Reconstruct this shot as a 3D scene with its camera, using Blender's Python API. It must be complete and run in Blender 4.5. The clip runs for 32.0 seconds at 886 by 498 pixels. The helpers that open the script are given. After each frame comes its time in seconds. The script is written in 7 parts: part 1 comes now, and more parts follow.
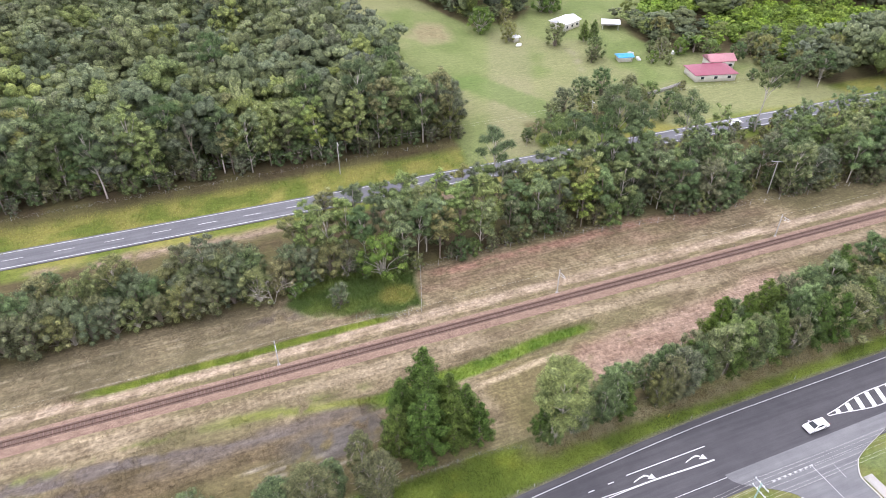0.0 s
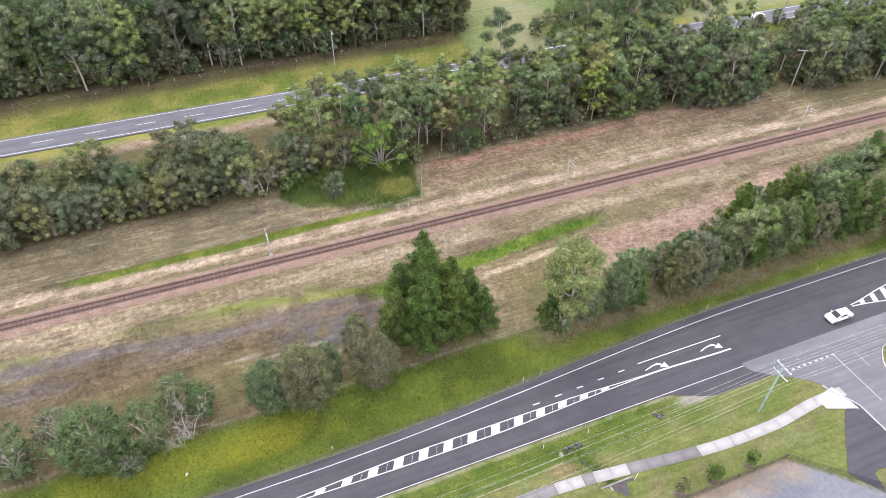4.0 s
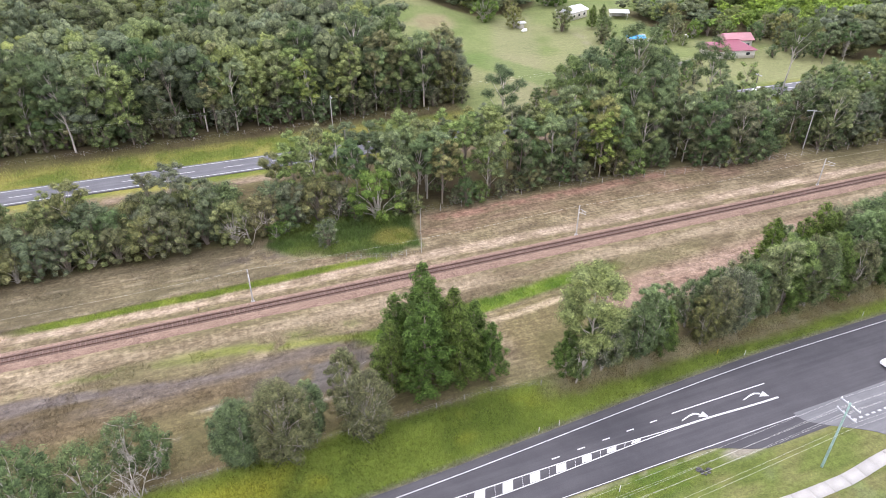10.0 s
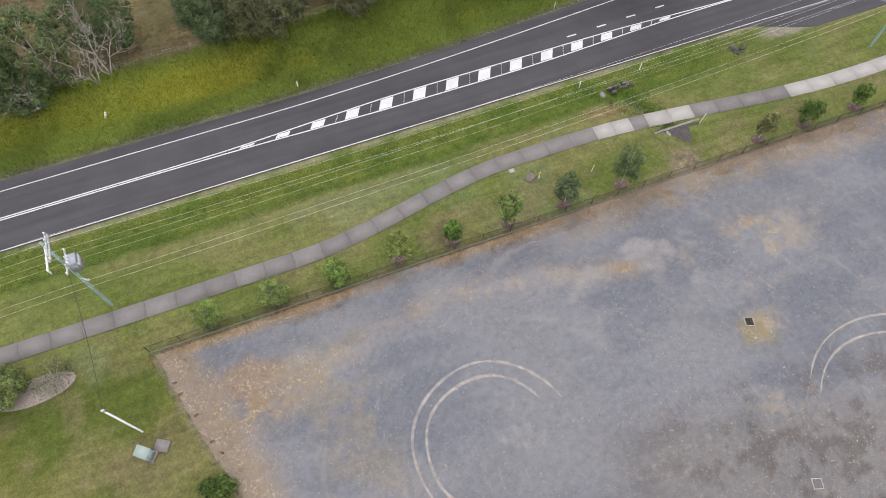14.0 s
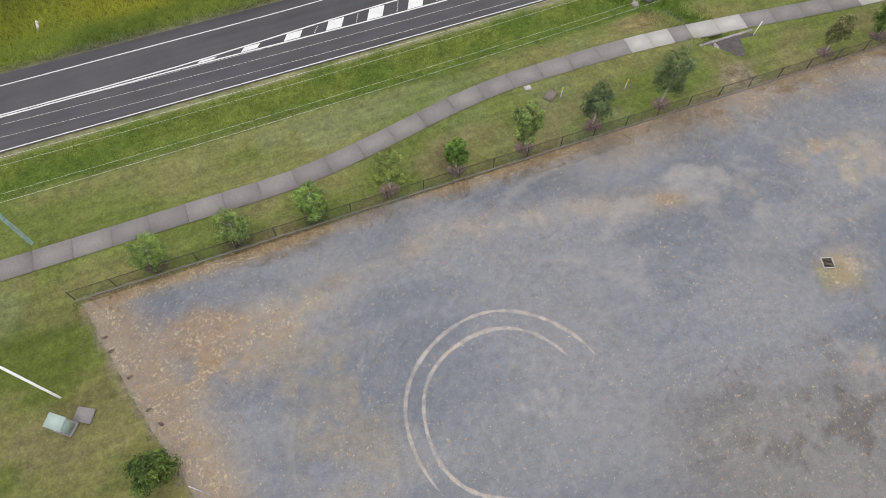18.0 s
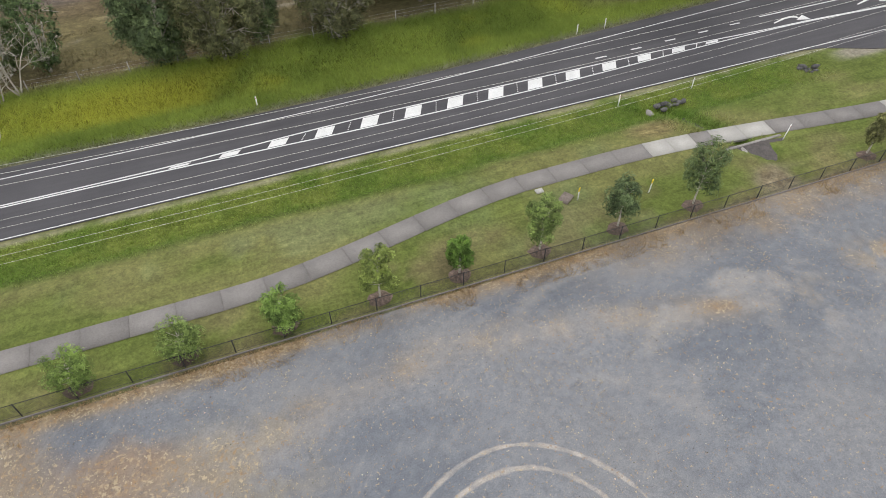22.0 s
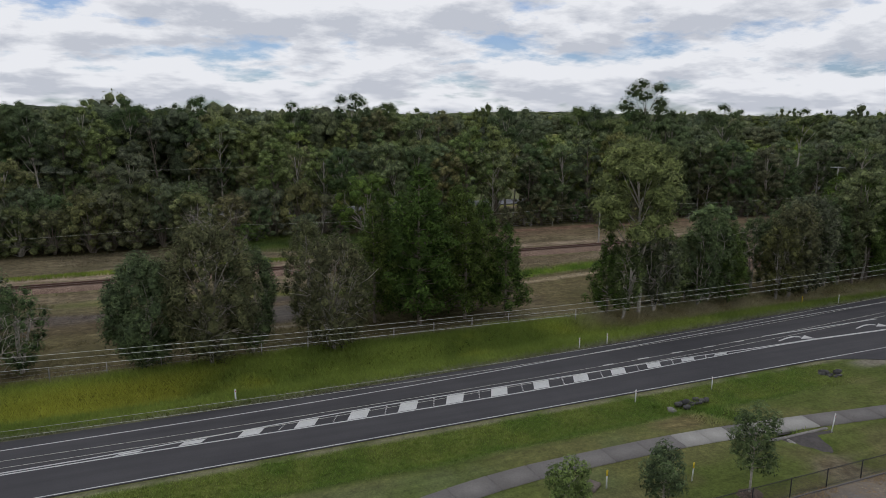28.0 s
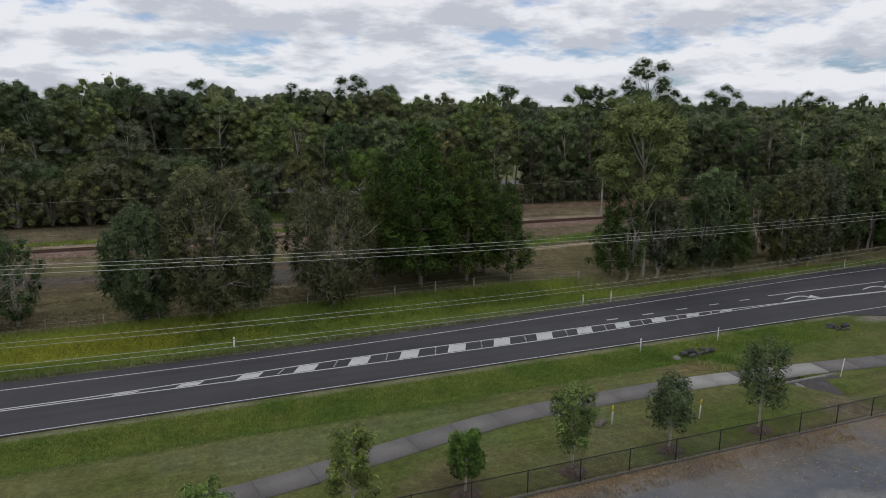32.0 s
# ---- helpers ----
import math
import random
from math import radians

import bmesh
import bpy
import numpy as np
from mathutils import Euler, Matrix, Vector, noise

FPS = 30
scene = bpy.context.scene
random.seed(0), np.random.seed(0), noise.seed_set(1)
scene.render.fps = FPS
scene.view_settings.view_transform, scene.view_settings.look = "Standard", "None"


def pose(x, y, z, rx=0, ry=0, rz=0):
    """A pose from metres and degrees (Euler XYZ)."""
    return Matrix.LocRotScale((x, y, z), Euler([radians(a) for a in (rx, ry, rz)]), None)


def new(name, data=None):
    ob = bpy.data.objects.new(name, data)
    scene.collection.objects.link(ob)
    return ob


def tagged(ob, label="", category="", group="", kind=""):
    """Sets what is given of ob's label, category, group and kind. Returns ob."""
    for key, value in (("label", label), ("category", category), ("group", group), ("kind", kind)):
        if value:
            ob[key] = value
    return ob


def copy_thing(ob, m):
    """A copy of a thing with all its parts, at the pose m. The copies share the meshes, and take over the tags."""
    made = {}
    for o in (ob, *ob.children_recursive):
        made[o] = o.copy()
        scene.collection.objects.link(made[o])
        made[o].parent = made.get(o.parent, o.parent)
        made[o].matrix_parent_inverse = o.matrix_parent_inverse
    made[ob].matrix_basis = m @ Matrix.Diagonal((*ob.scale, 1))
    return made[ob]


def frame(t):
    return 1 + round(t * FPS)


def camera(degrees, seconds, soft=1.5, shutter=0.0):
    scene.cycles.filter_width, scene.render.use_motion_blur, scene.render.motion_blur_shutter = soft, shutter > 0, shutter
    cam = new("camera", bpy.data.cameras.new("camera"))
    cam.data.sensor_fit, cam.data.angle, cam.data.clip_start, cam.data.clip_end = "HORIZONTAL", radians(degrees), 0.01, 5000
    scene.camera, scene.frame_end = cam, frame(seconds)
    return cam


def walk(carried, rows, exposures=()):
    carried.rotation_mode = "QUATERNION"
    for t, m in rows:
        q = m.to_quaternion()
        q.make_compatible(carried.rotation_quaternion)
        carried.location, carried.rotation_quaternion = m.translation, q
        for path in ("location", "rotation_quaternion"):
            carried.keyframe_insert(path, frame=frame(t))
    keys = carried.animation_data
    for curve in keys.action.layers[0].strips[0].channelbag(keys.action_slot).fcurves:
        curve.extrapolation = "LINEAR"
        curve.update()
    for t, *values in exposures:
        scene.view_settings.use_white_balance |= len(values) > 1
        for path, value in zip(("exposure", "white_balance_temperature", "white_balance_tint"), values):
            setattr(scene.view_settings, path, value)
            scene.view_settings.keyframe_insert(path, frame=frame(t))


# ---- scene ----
cam = camera(68.25, 32.0, soft=0.9)
# t, x, y, z, yaw, pitch, roll; x runs along the main road, y across it
PATH = [
    (0.0, -0.30, -1.80, 92.47, -21.35, -36.30, -0.02),
    (0.5, -0.27, -1.64, 91.04, -21.37, -36.30, 0.01),
    (1.0, -0.25, -1.49, 89.60, -21.37, -36.35, 0.01),
    (1.5, -0.22, -1.37, 88.14, -21.36, -36.40, 0.01),
    (2.0, -0.20, -1.26, 86.67, -21.36, -36.45, 0.02),
    (2.5, -0.18, -1.15, 85.18, -21.36, -36.52, 0.04),
    (3.0, -0.15, -1.06, 83.69, -21.33, -37.21, 0.03),
    (3.5, -0.11, -0.95, 82.23, -21.28, -39.67, 0.03),
    (4.0, -0.06, -0.84, 80.81, -21.23, -42.24, 0.02),
    (4.5, -0.02, -0.77, 79.40, -21.19, -44.76, 0.00),
    (5.0, 0.00, -0.74, 77.92, -21.19, -47.30, 0.02),
    (5.5, 0.02, -0.73, 76.43, -21.20, -49.80, 0.03),
    (5.9, 0.03, -0.72, 75.24, -21.21, -51.33, 0.05),
    (6.1, 0.03, -0.72, 74.65, -21.21, -52.29, 0.06),
    (6.5, 0.03, -0.72, 73.45, -21.22, -47.39, 0.07),
    (7.0, 0.03, -0.60, 72.17, -21.23, -40.52, 0.06),
    (7.5, 0.03, -0.44, 70.85, -21.25, -33.54, 0.05),
    (8.0, 0.03, -0.26, 69.42, -21.28, -26.56, 0.05),
    (8.5, 0.05, -0.09, 67.99, -21.30, -21.63, 0.05),
    (9.0, 0.09, 0.05, 66.63, -21.30, -21.70, 0.04),
    (9.5, 0.13, 0.14, 65.32, -21.27, -25.63, 0.02),
    (10.0, 0.18, 0.21, 64.06, -21.22, -31.98, -0.01),
    (10.5, 0.24, 0.26, 62.72, -21.15, -38.36, -0.03),
    (11.0, 0.31, 0.32, 61.26, -21.07, -44.67, -0.01),
    (11.5, 0.40, 0.44, 59.66, -21.01, -50.97, 0.02),
    (12.0, 0.51, 0.65, 58.03, -20.99, -57.25, 0.03),
    (12.5, 0.61, 0.89, 56.57, -20.98, -62.12, 0.03),
    (13.0, 0.67, 1.06, 55.08, -20.97, -62.51, 0.02),
    (13.5, 0.70, 1.16, 53.57, -20.97, -62.51, 0.01),
    (14.0, 0.72, 1.21, 52.05, -20.96, -62.49, 0.01),
    (14.5, 0.72, 1.24, 50.56, -20.95, -62.49, 0.02),
    (16.5, 0.80, 1.58, 44.49, -20.96, -62.62, 0.04),
    (17.0, 0.78, 1.58, 42.90, -20.97, -62.51, 0.04),
    (17.5, 0.77, 1.60, 41.27, -20.99, -62.37, 0.03),
    (18.0, 0.78, 1.68, 39.70, -21.00, -62.38, 0.03),
    (18.5, 0.81, 1.85, 38.26, -21.01, -62.58, 0.04),
    (19.0, 0.86, 2.07, 36.93, -21.03, -62.88, 0.05),
    (19.5, 0.91, 2.28, 35.67, -21.05, -63.21, 0.04),
    (20.0, 0.93, 2.42, 34.50, -21.08, -63.47, 0.02),
    (20.5, 0.92, 2.49, 33.52, -21.12, -63.66, -0.02),
    (21.0, 0.93, 2.58, 32.44, -21.17, -60.05, -0.08),
    (21.5, 0.96, 2.67, 31.29, -21.21, -53.55, -0.13),
    (22.0, 1.00, 2.70, 30.23, -21.21, -46.63, -0.14),
    (22.5, 1.05, 2.67, 29.24, -21.16, -39.77, -0.10),
    (23.0, 1.11, 2.63, 28.24, -21.10, -32.89, -0.07),
    (23.5, 1.12, 2.61, 27.23, -21.10, -25.96, -0.05),
    (24.0, 1.10, 2.61, 26.23, -21.16, -19.13, -0.02),
    (24.5, 1.08, 2.61, 25.23, -21.23, -12.34, 0.01),
    (24.6, 1.07, 2.62, 25.07, -21.23, -11.44, 0.02),
    (24.8, 1.06, 2.63, 24.75, -21.24, -11.10, 0.02),
    (25.5, 1.03, 2.67, 23.63, -21.27, -11.10, 0.04),
    (26.5, 0.99, 2.72, 22.02, -21.31, -11.15, 0.07),
    (27.0, 1.01, 2.76, 21.34, -21.32, -11.20, 0.10),
    (27.5, 1.03, 2.79, 20.74, -21.34, -11.28, 0.15),
    (28.0, 1.05, 2.82, 20.17, -21.34, -11.36, 0.19),
    (28.5, 1.07, 2.84, 19.63, -21.34, -11.39, 0.22),
    (29.0, 1.07, 2.86, 19.15, -21.33, -11.46, 0.24),
    (29.5, 1.05, 2.87, 18.74, -21.31, -11.51, 0.24),
    (30.0, 1.01, 2.88, 18.28, -21.30, -11.54, 0.24),
    (30.5, 0.97, 2.89, 17.86, -21.30, -11.57, 0.24),
    (31.0, 0.97, 2.90, 17.42, -21.30, -11.62, 0.24),
    (31.5, 0.98, 2.92, 16.99, -21.30, -11.66, 0.24),
    (32.0, 0.99, 2.93, 16.54, -21.30, -11.72, 0.25),
]
walk(cam, [(t, pose(x, y, z, 90 + pitch, 0, yaw) @ pose(0, 0, 0, 0, 0, roll)) for t, x, y, z, yaw, pitch, roll in PATH],
     exposures=[(0.0, -0.82, 6150, 20), (4.0, -0.84, 6150, 20), (7.0, -0.93, 6150, 20), (9.0, -0.8, 6150, 20), (10.4, -0.8, 6150, 20), (12.5, -1.41, 6450, 18), (16.5, -1.57, 6550, 13), (20.8, -1.6, 6600, 11),
                (22.6, -1.44, 6600, 9), (23.2, -1.22, 6600, 8), (24.1, -0.95, 6600, 9), (24.6, -1.5, 6450, 10), (26.5, -2.8, 6250, 11), (32.0, -2.82, 6250, 11)])

# ---- light ----
world = bpy.data.worlds.new("sky")
scene.world = world
world.use_nodes = True
wn, wl = world.node_tree.nodes, world.node_tree.links
wn.clear()
w_out, w_bg = wn.new("ShaderNodeOutputWorld"), wn.new("ShaderNodeBackground")
w_sky = wn.new("ShaderNodeTexSky")
w_sky.sky_type, w_sky.sun_disc = "NISHITA", False
w_sky.sun_elevation, w_sky.sun_rotation = radians(52), radians(8)


def sky_math(op, a, b):
    n = wn.new("ShaderNodeMath")
    n.operation = op
    for value, socket in ((a, n.inputs[0]), (b, n.inputs[1])):
        if hasattr(value, "links"):
            wl.new(value, socket)
        else:
            socket.default_value = value
    return n.outputs[0]


def cloud_layer(stretch, shift, scale, detail=11.0, rough=0.56):
    """Cloud thickness on a flat layer overhead, seen at stretch times its distance."""
    m, n = wn.new("ShaderNodeMapping"), wn.new("ShaderNodeTexNoise")
    m.inputs["Scale"].default_value, m.inputs["Location"].default_value = (stretch, stretch, 1), (shift, 0.4, 0.0)
    n.inputs["Scale"].default_value, n.inputs["Detail"].default_value, n.inputs["Roughness"].default_value = scale, detail, rough
    wl.new(w_flat.outputs[0], m.inputs["Vector"])
    wl.new(m.outputs[0], n.inputs["Vector"])
    return n.outputs[0]


w_tc, w_sep, w_flat = wn.new("ShaderNodeTexCoord"), wn.new("ShaderNodeSeparateXYZ"), wn.new("ShaderNodeCombineXYZ")
wl.new(w_tc.outputs["Generated"], w_sep.inputs[0])
w_up = sky_math("ADD", sky_math("MAXIMUM", w_sep.outputs[2], 0.0), 0.22)
wl.new(sky_math("DIVIDE", w_sep.outputs[0], w_up), w_flat.inputs[0])
wl.new(sky_math("DIVIDE", w_sep.outputs[1], w_up), w_flat.inputs[1])
w_d0, w_d1, w_d2 = (cloud_layer(k, 2.15, 1.8, 14.0, 0.6) for k in (1.0, 1.05, 0.95))
w_r, w_r2 = wn.new("ShaderNodeValToRGB"), wn.new("ShaderNodeValToRGB")
w_r.color_ramp.elements[0].position, w_r.color_ramp.elements[1].position = 0.37, 0.47
w_r.color_ramp.elements[0].color = (0.15, 0.15, 0.15, 1)
w_lit = sky_math("ADD", sky_math("MULTIPLY", sky_math("SUBTRACT", w_d1, w_d2), 3.2), sky_math("SUBTRACT", 1.0, w_d0))
w_r2.color_ramp.elements[0].position, w_r2.color_ramp.elements[1].position = 0.12, 0.66
w_r2.color_ramp.elements[0].color, w_r2.color_ramp.elements[1].color = (35.0, 36.2, 39.0, 1), (54.0, 54.0, 54.5, 1)
w_mix, w_gain = wn.new("ShaderNodeMixRGB"), wn.new("ShaderNodeMixRGB")
w_gain.blend_type = "MULTIPLY"
w_gain.inputs[0].default_value, w_gain.inputs[2].default_value = 1.0, (2.6, 3.5, 4.9, 1)
wl.new(w_d0, w_r.inputs[0])
wl.new(w_lit, w_r2.inputs[0])
wl.new(w_r.outputs[0], w_mix.inputs[0])
wl.new(w_sky.outputs[0], w_gain.inputs[1])
wl.new(w_gain.outputs[0], w_mix.inputs[1])
wl.new(w_r2.outputs[0], w_mix.inputs[2])
wl.new(w_mix.outputs[0], w_bg.inputs["Color"])
w_bg.inputs["Strength"].default_value = 0.107
wl.new(w_bg.outputs[0], w_out.inputs[0])
sun = new("sun", bpy.data.lights.new("sun", "SUN"))
sun.data.energy, sun.data.angle, sun.data.color = 2.05, radians(12), (1.0, 0.96, 0.9)
sun.matrix_world = pose(0, 0, 100, 38, 0, 172)

# ---- materials ----


class Nodes:
    """A small builder for node materials."""

    def __init__(self, name, rough=0.8, metal=0.0):
        self.m = bpy.data.materials.new(name)
        self.m.use_nodes = True
        self.t = self.m.node_tree
        self.b = self.t.nodes["Principled BSDF"]
        self.b.inputs["Roughness"].default_value, self.b.inputs["Metallic"].default_value = rough, metal
        self.b.inputs["Specular IOR Level"].default_value = 0.3

    def node(self, kind, **props):
        n = self.t.nodes.new(kind)
        for k, v in props.items():
            n.inputs[k.replace("_", " ")].default_value = v
        return n

    def link(self, a, b):
        self.t.links.new(a, b)

    def where(self, world_space):
        if world_space:
            return self.node("ShaderNodeNewGeometry").outputs["Position"]
        return self.node("ShaderNodeTexCoord").outputs["Object"]

    def noise(self, vec, scale, detail=4.0, rough=0.6):
        n = self.node("ShaderNodeTexNoise", Scale=scale, Detail=detail, Roughness=rough)
        self.link(vec, n.inputs["Vector"])
        return n.outputs["Fac"]

    def ramp(self, fac, lo, hi, a=(0, 0, 0), b=(1, 1, 1)):
        r = self.node("ShaderNodeValToRGB")
        e = r.color_ramp.elements
        e[0].position, e[1].position = lo, hi
        e[0].color, e[1].color = (*a, 1), (*b, 1)
        self.link(fac, r.inputs[0])
        return r.outputs[0]

    def mix(self, fac, a, b, blend="MIX"):
        n = self.t.nodes.new("ShaderNodeMixRGB")
        n.blend_type = blend
        for value, socket in ((fac, n.inputs[0]), (a, n.inputs[1]), (b, n.inputs[2])):
            if hasattr(value, "links"):
                self.link(value, socket)
            else:
                socket.default_value = value if isinstance(value, (int, float)) else (*value[:3], 1)
        return n.outputs[0]

    def bump(self, height, strength, distance):
        n = self.node("ShaderNodeBump", Strength=strength, Distance=distance)
        self.link(height, n.inputs["Height"])
        self.link(n.outputs[0], self.b.inputs["Normal"])

    def colour(self, c):
        self.link(c, self.b.inputs["Base Color"])
        return self.m


def surface(name, col, rough=0.8, metal=0.0, vary=0.25, fine=20.0, broad=0.6, bump=0.3, deep=0.02, world_space=False, each=0.0):
    """A plain material with grain and broad stains; each: how far single objects differ."""
    n = Nodes(name, rough, metal)
    vec = n.where(world_space)
    f1, f2 = n.noise(vec, fine), n.noise(vec, broad, 5.0)
    c = n.mix(n.ramp(f1, 0.3, 0.7), tuple(v * (1 - vary) for v in col), tuple(min(1, v * (1 + vary)) for v in col))
    c = n.mix(n.ramp(f2, 0.3, 0.7), n.mix(1.0, c, (1 - vary,) * 3, "MULTIPLY"), c)
    if each:
        info = n.node("ShaderNodeObjectInfo").outputs["Random"]
        c = n.mix(1.0, c, n.ramp(info, 0.0, 1.0, (1 - each,) * 3, (1 + each * 0.3,) * 3), "MULTIPLY")
    if bump:
        n.bump(f1, bump, deep)
    return n.colour(c)


def leaves(name, dark, light, tint_attr=False, through_light=0.28):
    """Foliage: each tree and each leaf has its own shade of green."""
    n = Nodes(name, 0.75)
    n.b.inputs["Specular IOR Level"].default_value = 0.12
    isl = n.node("ShaderNodeNewGeometry").outputs["Random Per Island"]
    info = n.node("ShaderNodeObjectInfo").outputs["Random"]
    c = n.mix(n.ramp(isl, 0.0, 1.0, (0.18,) * 3, (0.84,) * 3), dark, light)
    vec = n.where(True)
    c = n.mix(n.ramp(n.noise(vec, 0.35, 3.0), 0.35, 0.65), n.mix(1.0, c, (0.84, 0.86, 0.88), "MULTIPLY"), c)
    cell, pick = n.node("ShaderNodeTexVoronoi", Scale=4.2), n.node("ShaderNodeSeparateColor")
    n.link(vec, cell.inputs["Vector"])
    n.link(cell.outputs["Color"], pick.inputs[0])
    c = n.mix(1.0, c, n.ramp(pick.outputs[0], 0.05, 0.95, (0.52, 0.52, 0.55), (1.6, 1.58, 1.5)), "MULTIPLY")
    bunch, part_of = n.node("ShaderNodeTexVoronoi", Scale=1.25), n.node("ShaderNodeSeparateColor")
    n.link(vec, bunch.inputs["Vector"])
    n.link(bunch.outputs["Color"], part_of.inputs[0])
    c = n.mix(1.0, c, n.ramp(part_of.outputs[0], 0.05, 0.95, (0.68, 0.69, 0.74), (1.32, 1.3, 1.28)), "MULTIPLY")
    n.bump(cell.outputs["Distance"], 0.6, 0.2)
    if tint_attr:
        a = n.node("ShaderNodeAttribute")
        a.attribute_name = "tint"
        c = n.mix(1.0, c, a.outputs["Color"], "MULTIPLY")
    else:
        r = n.node("ShaderNodeValToRGB")
        e = r.color_ramp.elements
        e[0].color, e[1].color = (0.84, 0.9, 0.95, 1), (1.04, 1.13, 0.74, 1)
        for p, col in ((0.25, (1.0, 1.0, 1.0, 1)), (0.5, (0.78, 0.92, 0.8, 1)), (0.75, (1.06, 1.0, 0.95, 1))):
            x = e.new(p)
            x.color = col
        n.link(info, r.inputs[0])
        c = n.mix(1.0, c, r.outputs[0], "MULTIPLY")
    n.link(c, n.b.inputs["Base Color"])
    tr = n.node("ShaderNodeBsdfTranslucent")
    n.link(c, tr.inputs["Color"])
    mx = n.node("ShaderNodeMixShader", Fac=through_light)
    n.link(n.b.outputs[0], mx.inputs[1])
    n.link(tr.outputs[0], mx.inputs[2])
    n.link(mx.outputs[0], n.t.nodes["Material Output"].inputs["Surface"])
    return n.m


def ground_material():
    """The ground's own colours, broken up by tufts, clods, straw and mowing streaks."""
    n = Nodes("earth_and_grass", 0.95)
    n.b.inputs["Specular IOR Level"].default_value = 0.1
    a = n.node("ShaderNodeAttribute")
    a.attribute_name = "tint"
    vec = n.where(True)
    mp = n.node("ShaderNodeMapping", Scale=(0.13, 1.0, 1.0), Rotation=(0, 0, 0.03))
    n.link(vec, mp.inputs["Vector"])
    f1, f2 = n.noise(vec, 6.0, 8.0, 0.8), n.noise(vec, 0.7, 9.0, 0.72)
    f3, f4 = n.noise(mp.outputs[0], 1.3, 8.0, 0.7), n.noise(vec, 1.9, 6.0, 0.75)
    c = a.outputs["Color"]
    c = n.mix(1.0, c, n.ramp(f1, 0.32, 0.7, (0.62, 0.63, 0.64), (1.34, 1.32, 1.26)), "MULTIPLY")
    c = n.mix(1.0, c, n.ramp(f4, 0.32, 0.68, (0.74, 0.75, 0.76), (1.2, 1.19, 1.15)), "MULTIPLY")
    c = n.mix(1.0, c, n.ramp(f2, 0.3, 0.7, (0.8, 0.79, 0.78), (1.16, 1.15, 1.12)), "MULTIPLY")
    c = n.mix(1.0, c, n.ramp(f3, 0.33, 0.67, (0.84, 0.83, 0.83), (1.15, 1.14, 1.12)), "MULTIPLY")
    # dry ground also carries the drag marks of slashers and old wheel lines
    rgb, dry = n.node("ShaderNodeSeparateColor"), n.node("ShaderNodeMath")
    n.link(a.outputs["Color"], rgb.inputs[0])
    dry.operation = "SUBTRACT"
    n.link(rgb.outputs[0], dry.inputs[0])
    n.link(rgb.outputs[1], dry.inputs[1])
    mask = n.ramp(dry.outputs[0], 0.008, 0.026)
    mp2 = n.node("ShaderNodeMapping", Scale=(0.06, 1.0, 1.0), Rotation=(0, 0, -0.045))
    n.link(vec, mp2.inputs["Vector"])
    s1, s2 = n.noise(mp2.outputs[0], 1.7, 5.0, 0.6), n.noise(vec, 0.28, 6.0, 0.7)
    marks = n.mix(1.0, c, n.ramp(s1, 0.34, 0.66, (0.85, 0.84, 0.82), (1.12, 1.12, 1.12)), "MULTIPLY")
    marks = n.mix(1.0, marks, n.ramp(s2, 0.34, 0.66, (0.74, 0.72, 0.69), (1.14, 1.14, 1.14)), "MULTIPLY")
    clod = n.noise(vec, 1.1, 7.0, 0.8)
    marks = n.mix(1.0, marks, n.ramp(clod, 0.4, 0.6, (0.68, 0.66, 0.64), (1.2, 1.2, 1.18)), "MULTIPLY")
    mp3 = n.node("ShaderNodeMapping", Scale=(0.1, 1.0, 1.0), Rotation=(0, 0, 0.05))
    n.link(vec, mp3.inputs["Vector"])
    s3 = n.noise(mp3.outputs[0], 2.6, 4.0, 0.65)
    marks = n.mix(1.0, marks, n.ramp(s3, 0.6, 0.66, (1.0, 1.0, 1.0), (1.28, 1.28, 1.27)), "MULTIPLY")
    marks = n.mix(1.0, marks, n.ramp(s3, 0.33, 0.4, (0.74, 0.73, 0.72), (1.0, 1.0, 1.0)), "MULTIPLY")
    c = n.mix(mask, c, marks)
    n.bump(f1, 0.6, 0.08)
    return n.colour(c)


def stones_material(name, a, b, size):
    """Crushed stone: every piece with its own shade."""
    n = Nodes(name, 0.9)
    vec = n.where(True)
    v = n.node("ShaderNodeTexVoronoi", Scale=size)
    n.link(vec, v.inputs["Vector"])
    sep = n.node("ShaderNodeSeparateColor")
    n.link(v.outputs["Color"], sep.inputs[0])
    c = n.mix(n.ramp(sep.outputs[0], 0.1, 0.9), a, b)
    # middles lighter, rims darker: the shade of the gaps is painted into the colour
    c = n.mix(1.0, c, n.ramp(v.outputs["Distance"], 0.25, 0.6, (1.1, 1.1, 1.1), (0.45, 0.43, 0.42)), "MULTIPLY")
    c = n.mix(1.0, c, n.ramp(n.noise(vec, 0.5, 5.0), 0.3, 0.7, (0.82, 0.8, 0.78), (1.12, 1.12, 1.12)), "MULTIPLY")
    n.bump(v.outputs["Distance"], 0.8, 0.06)
    return n.colour(c)


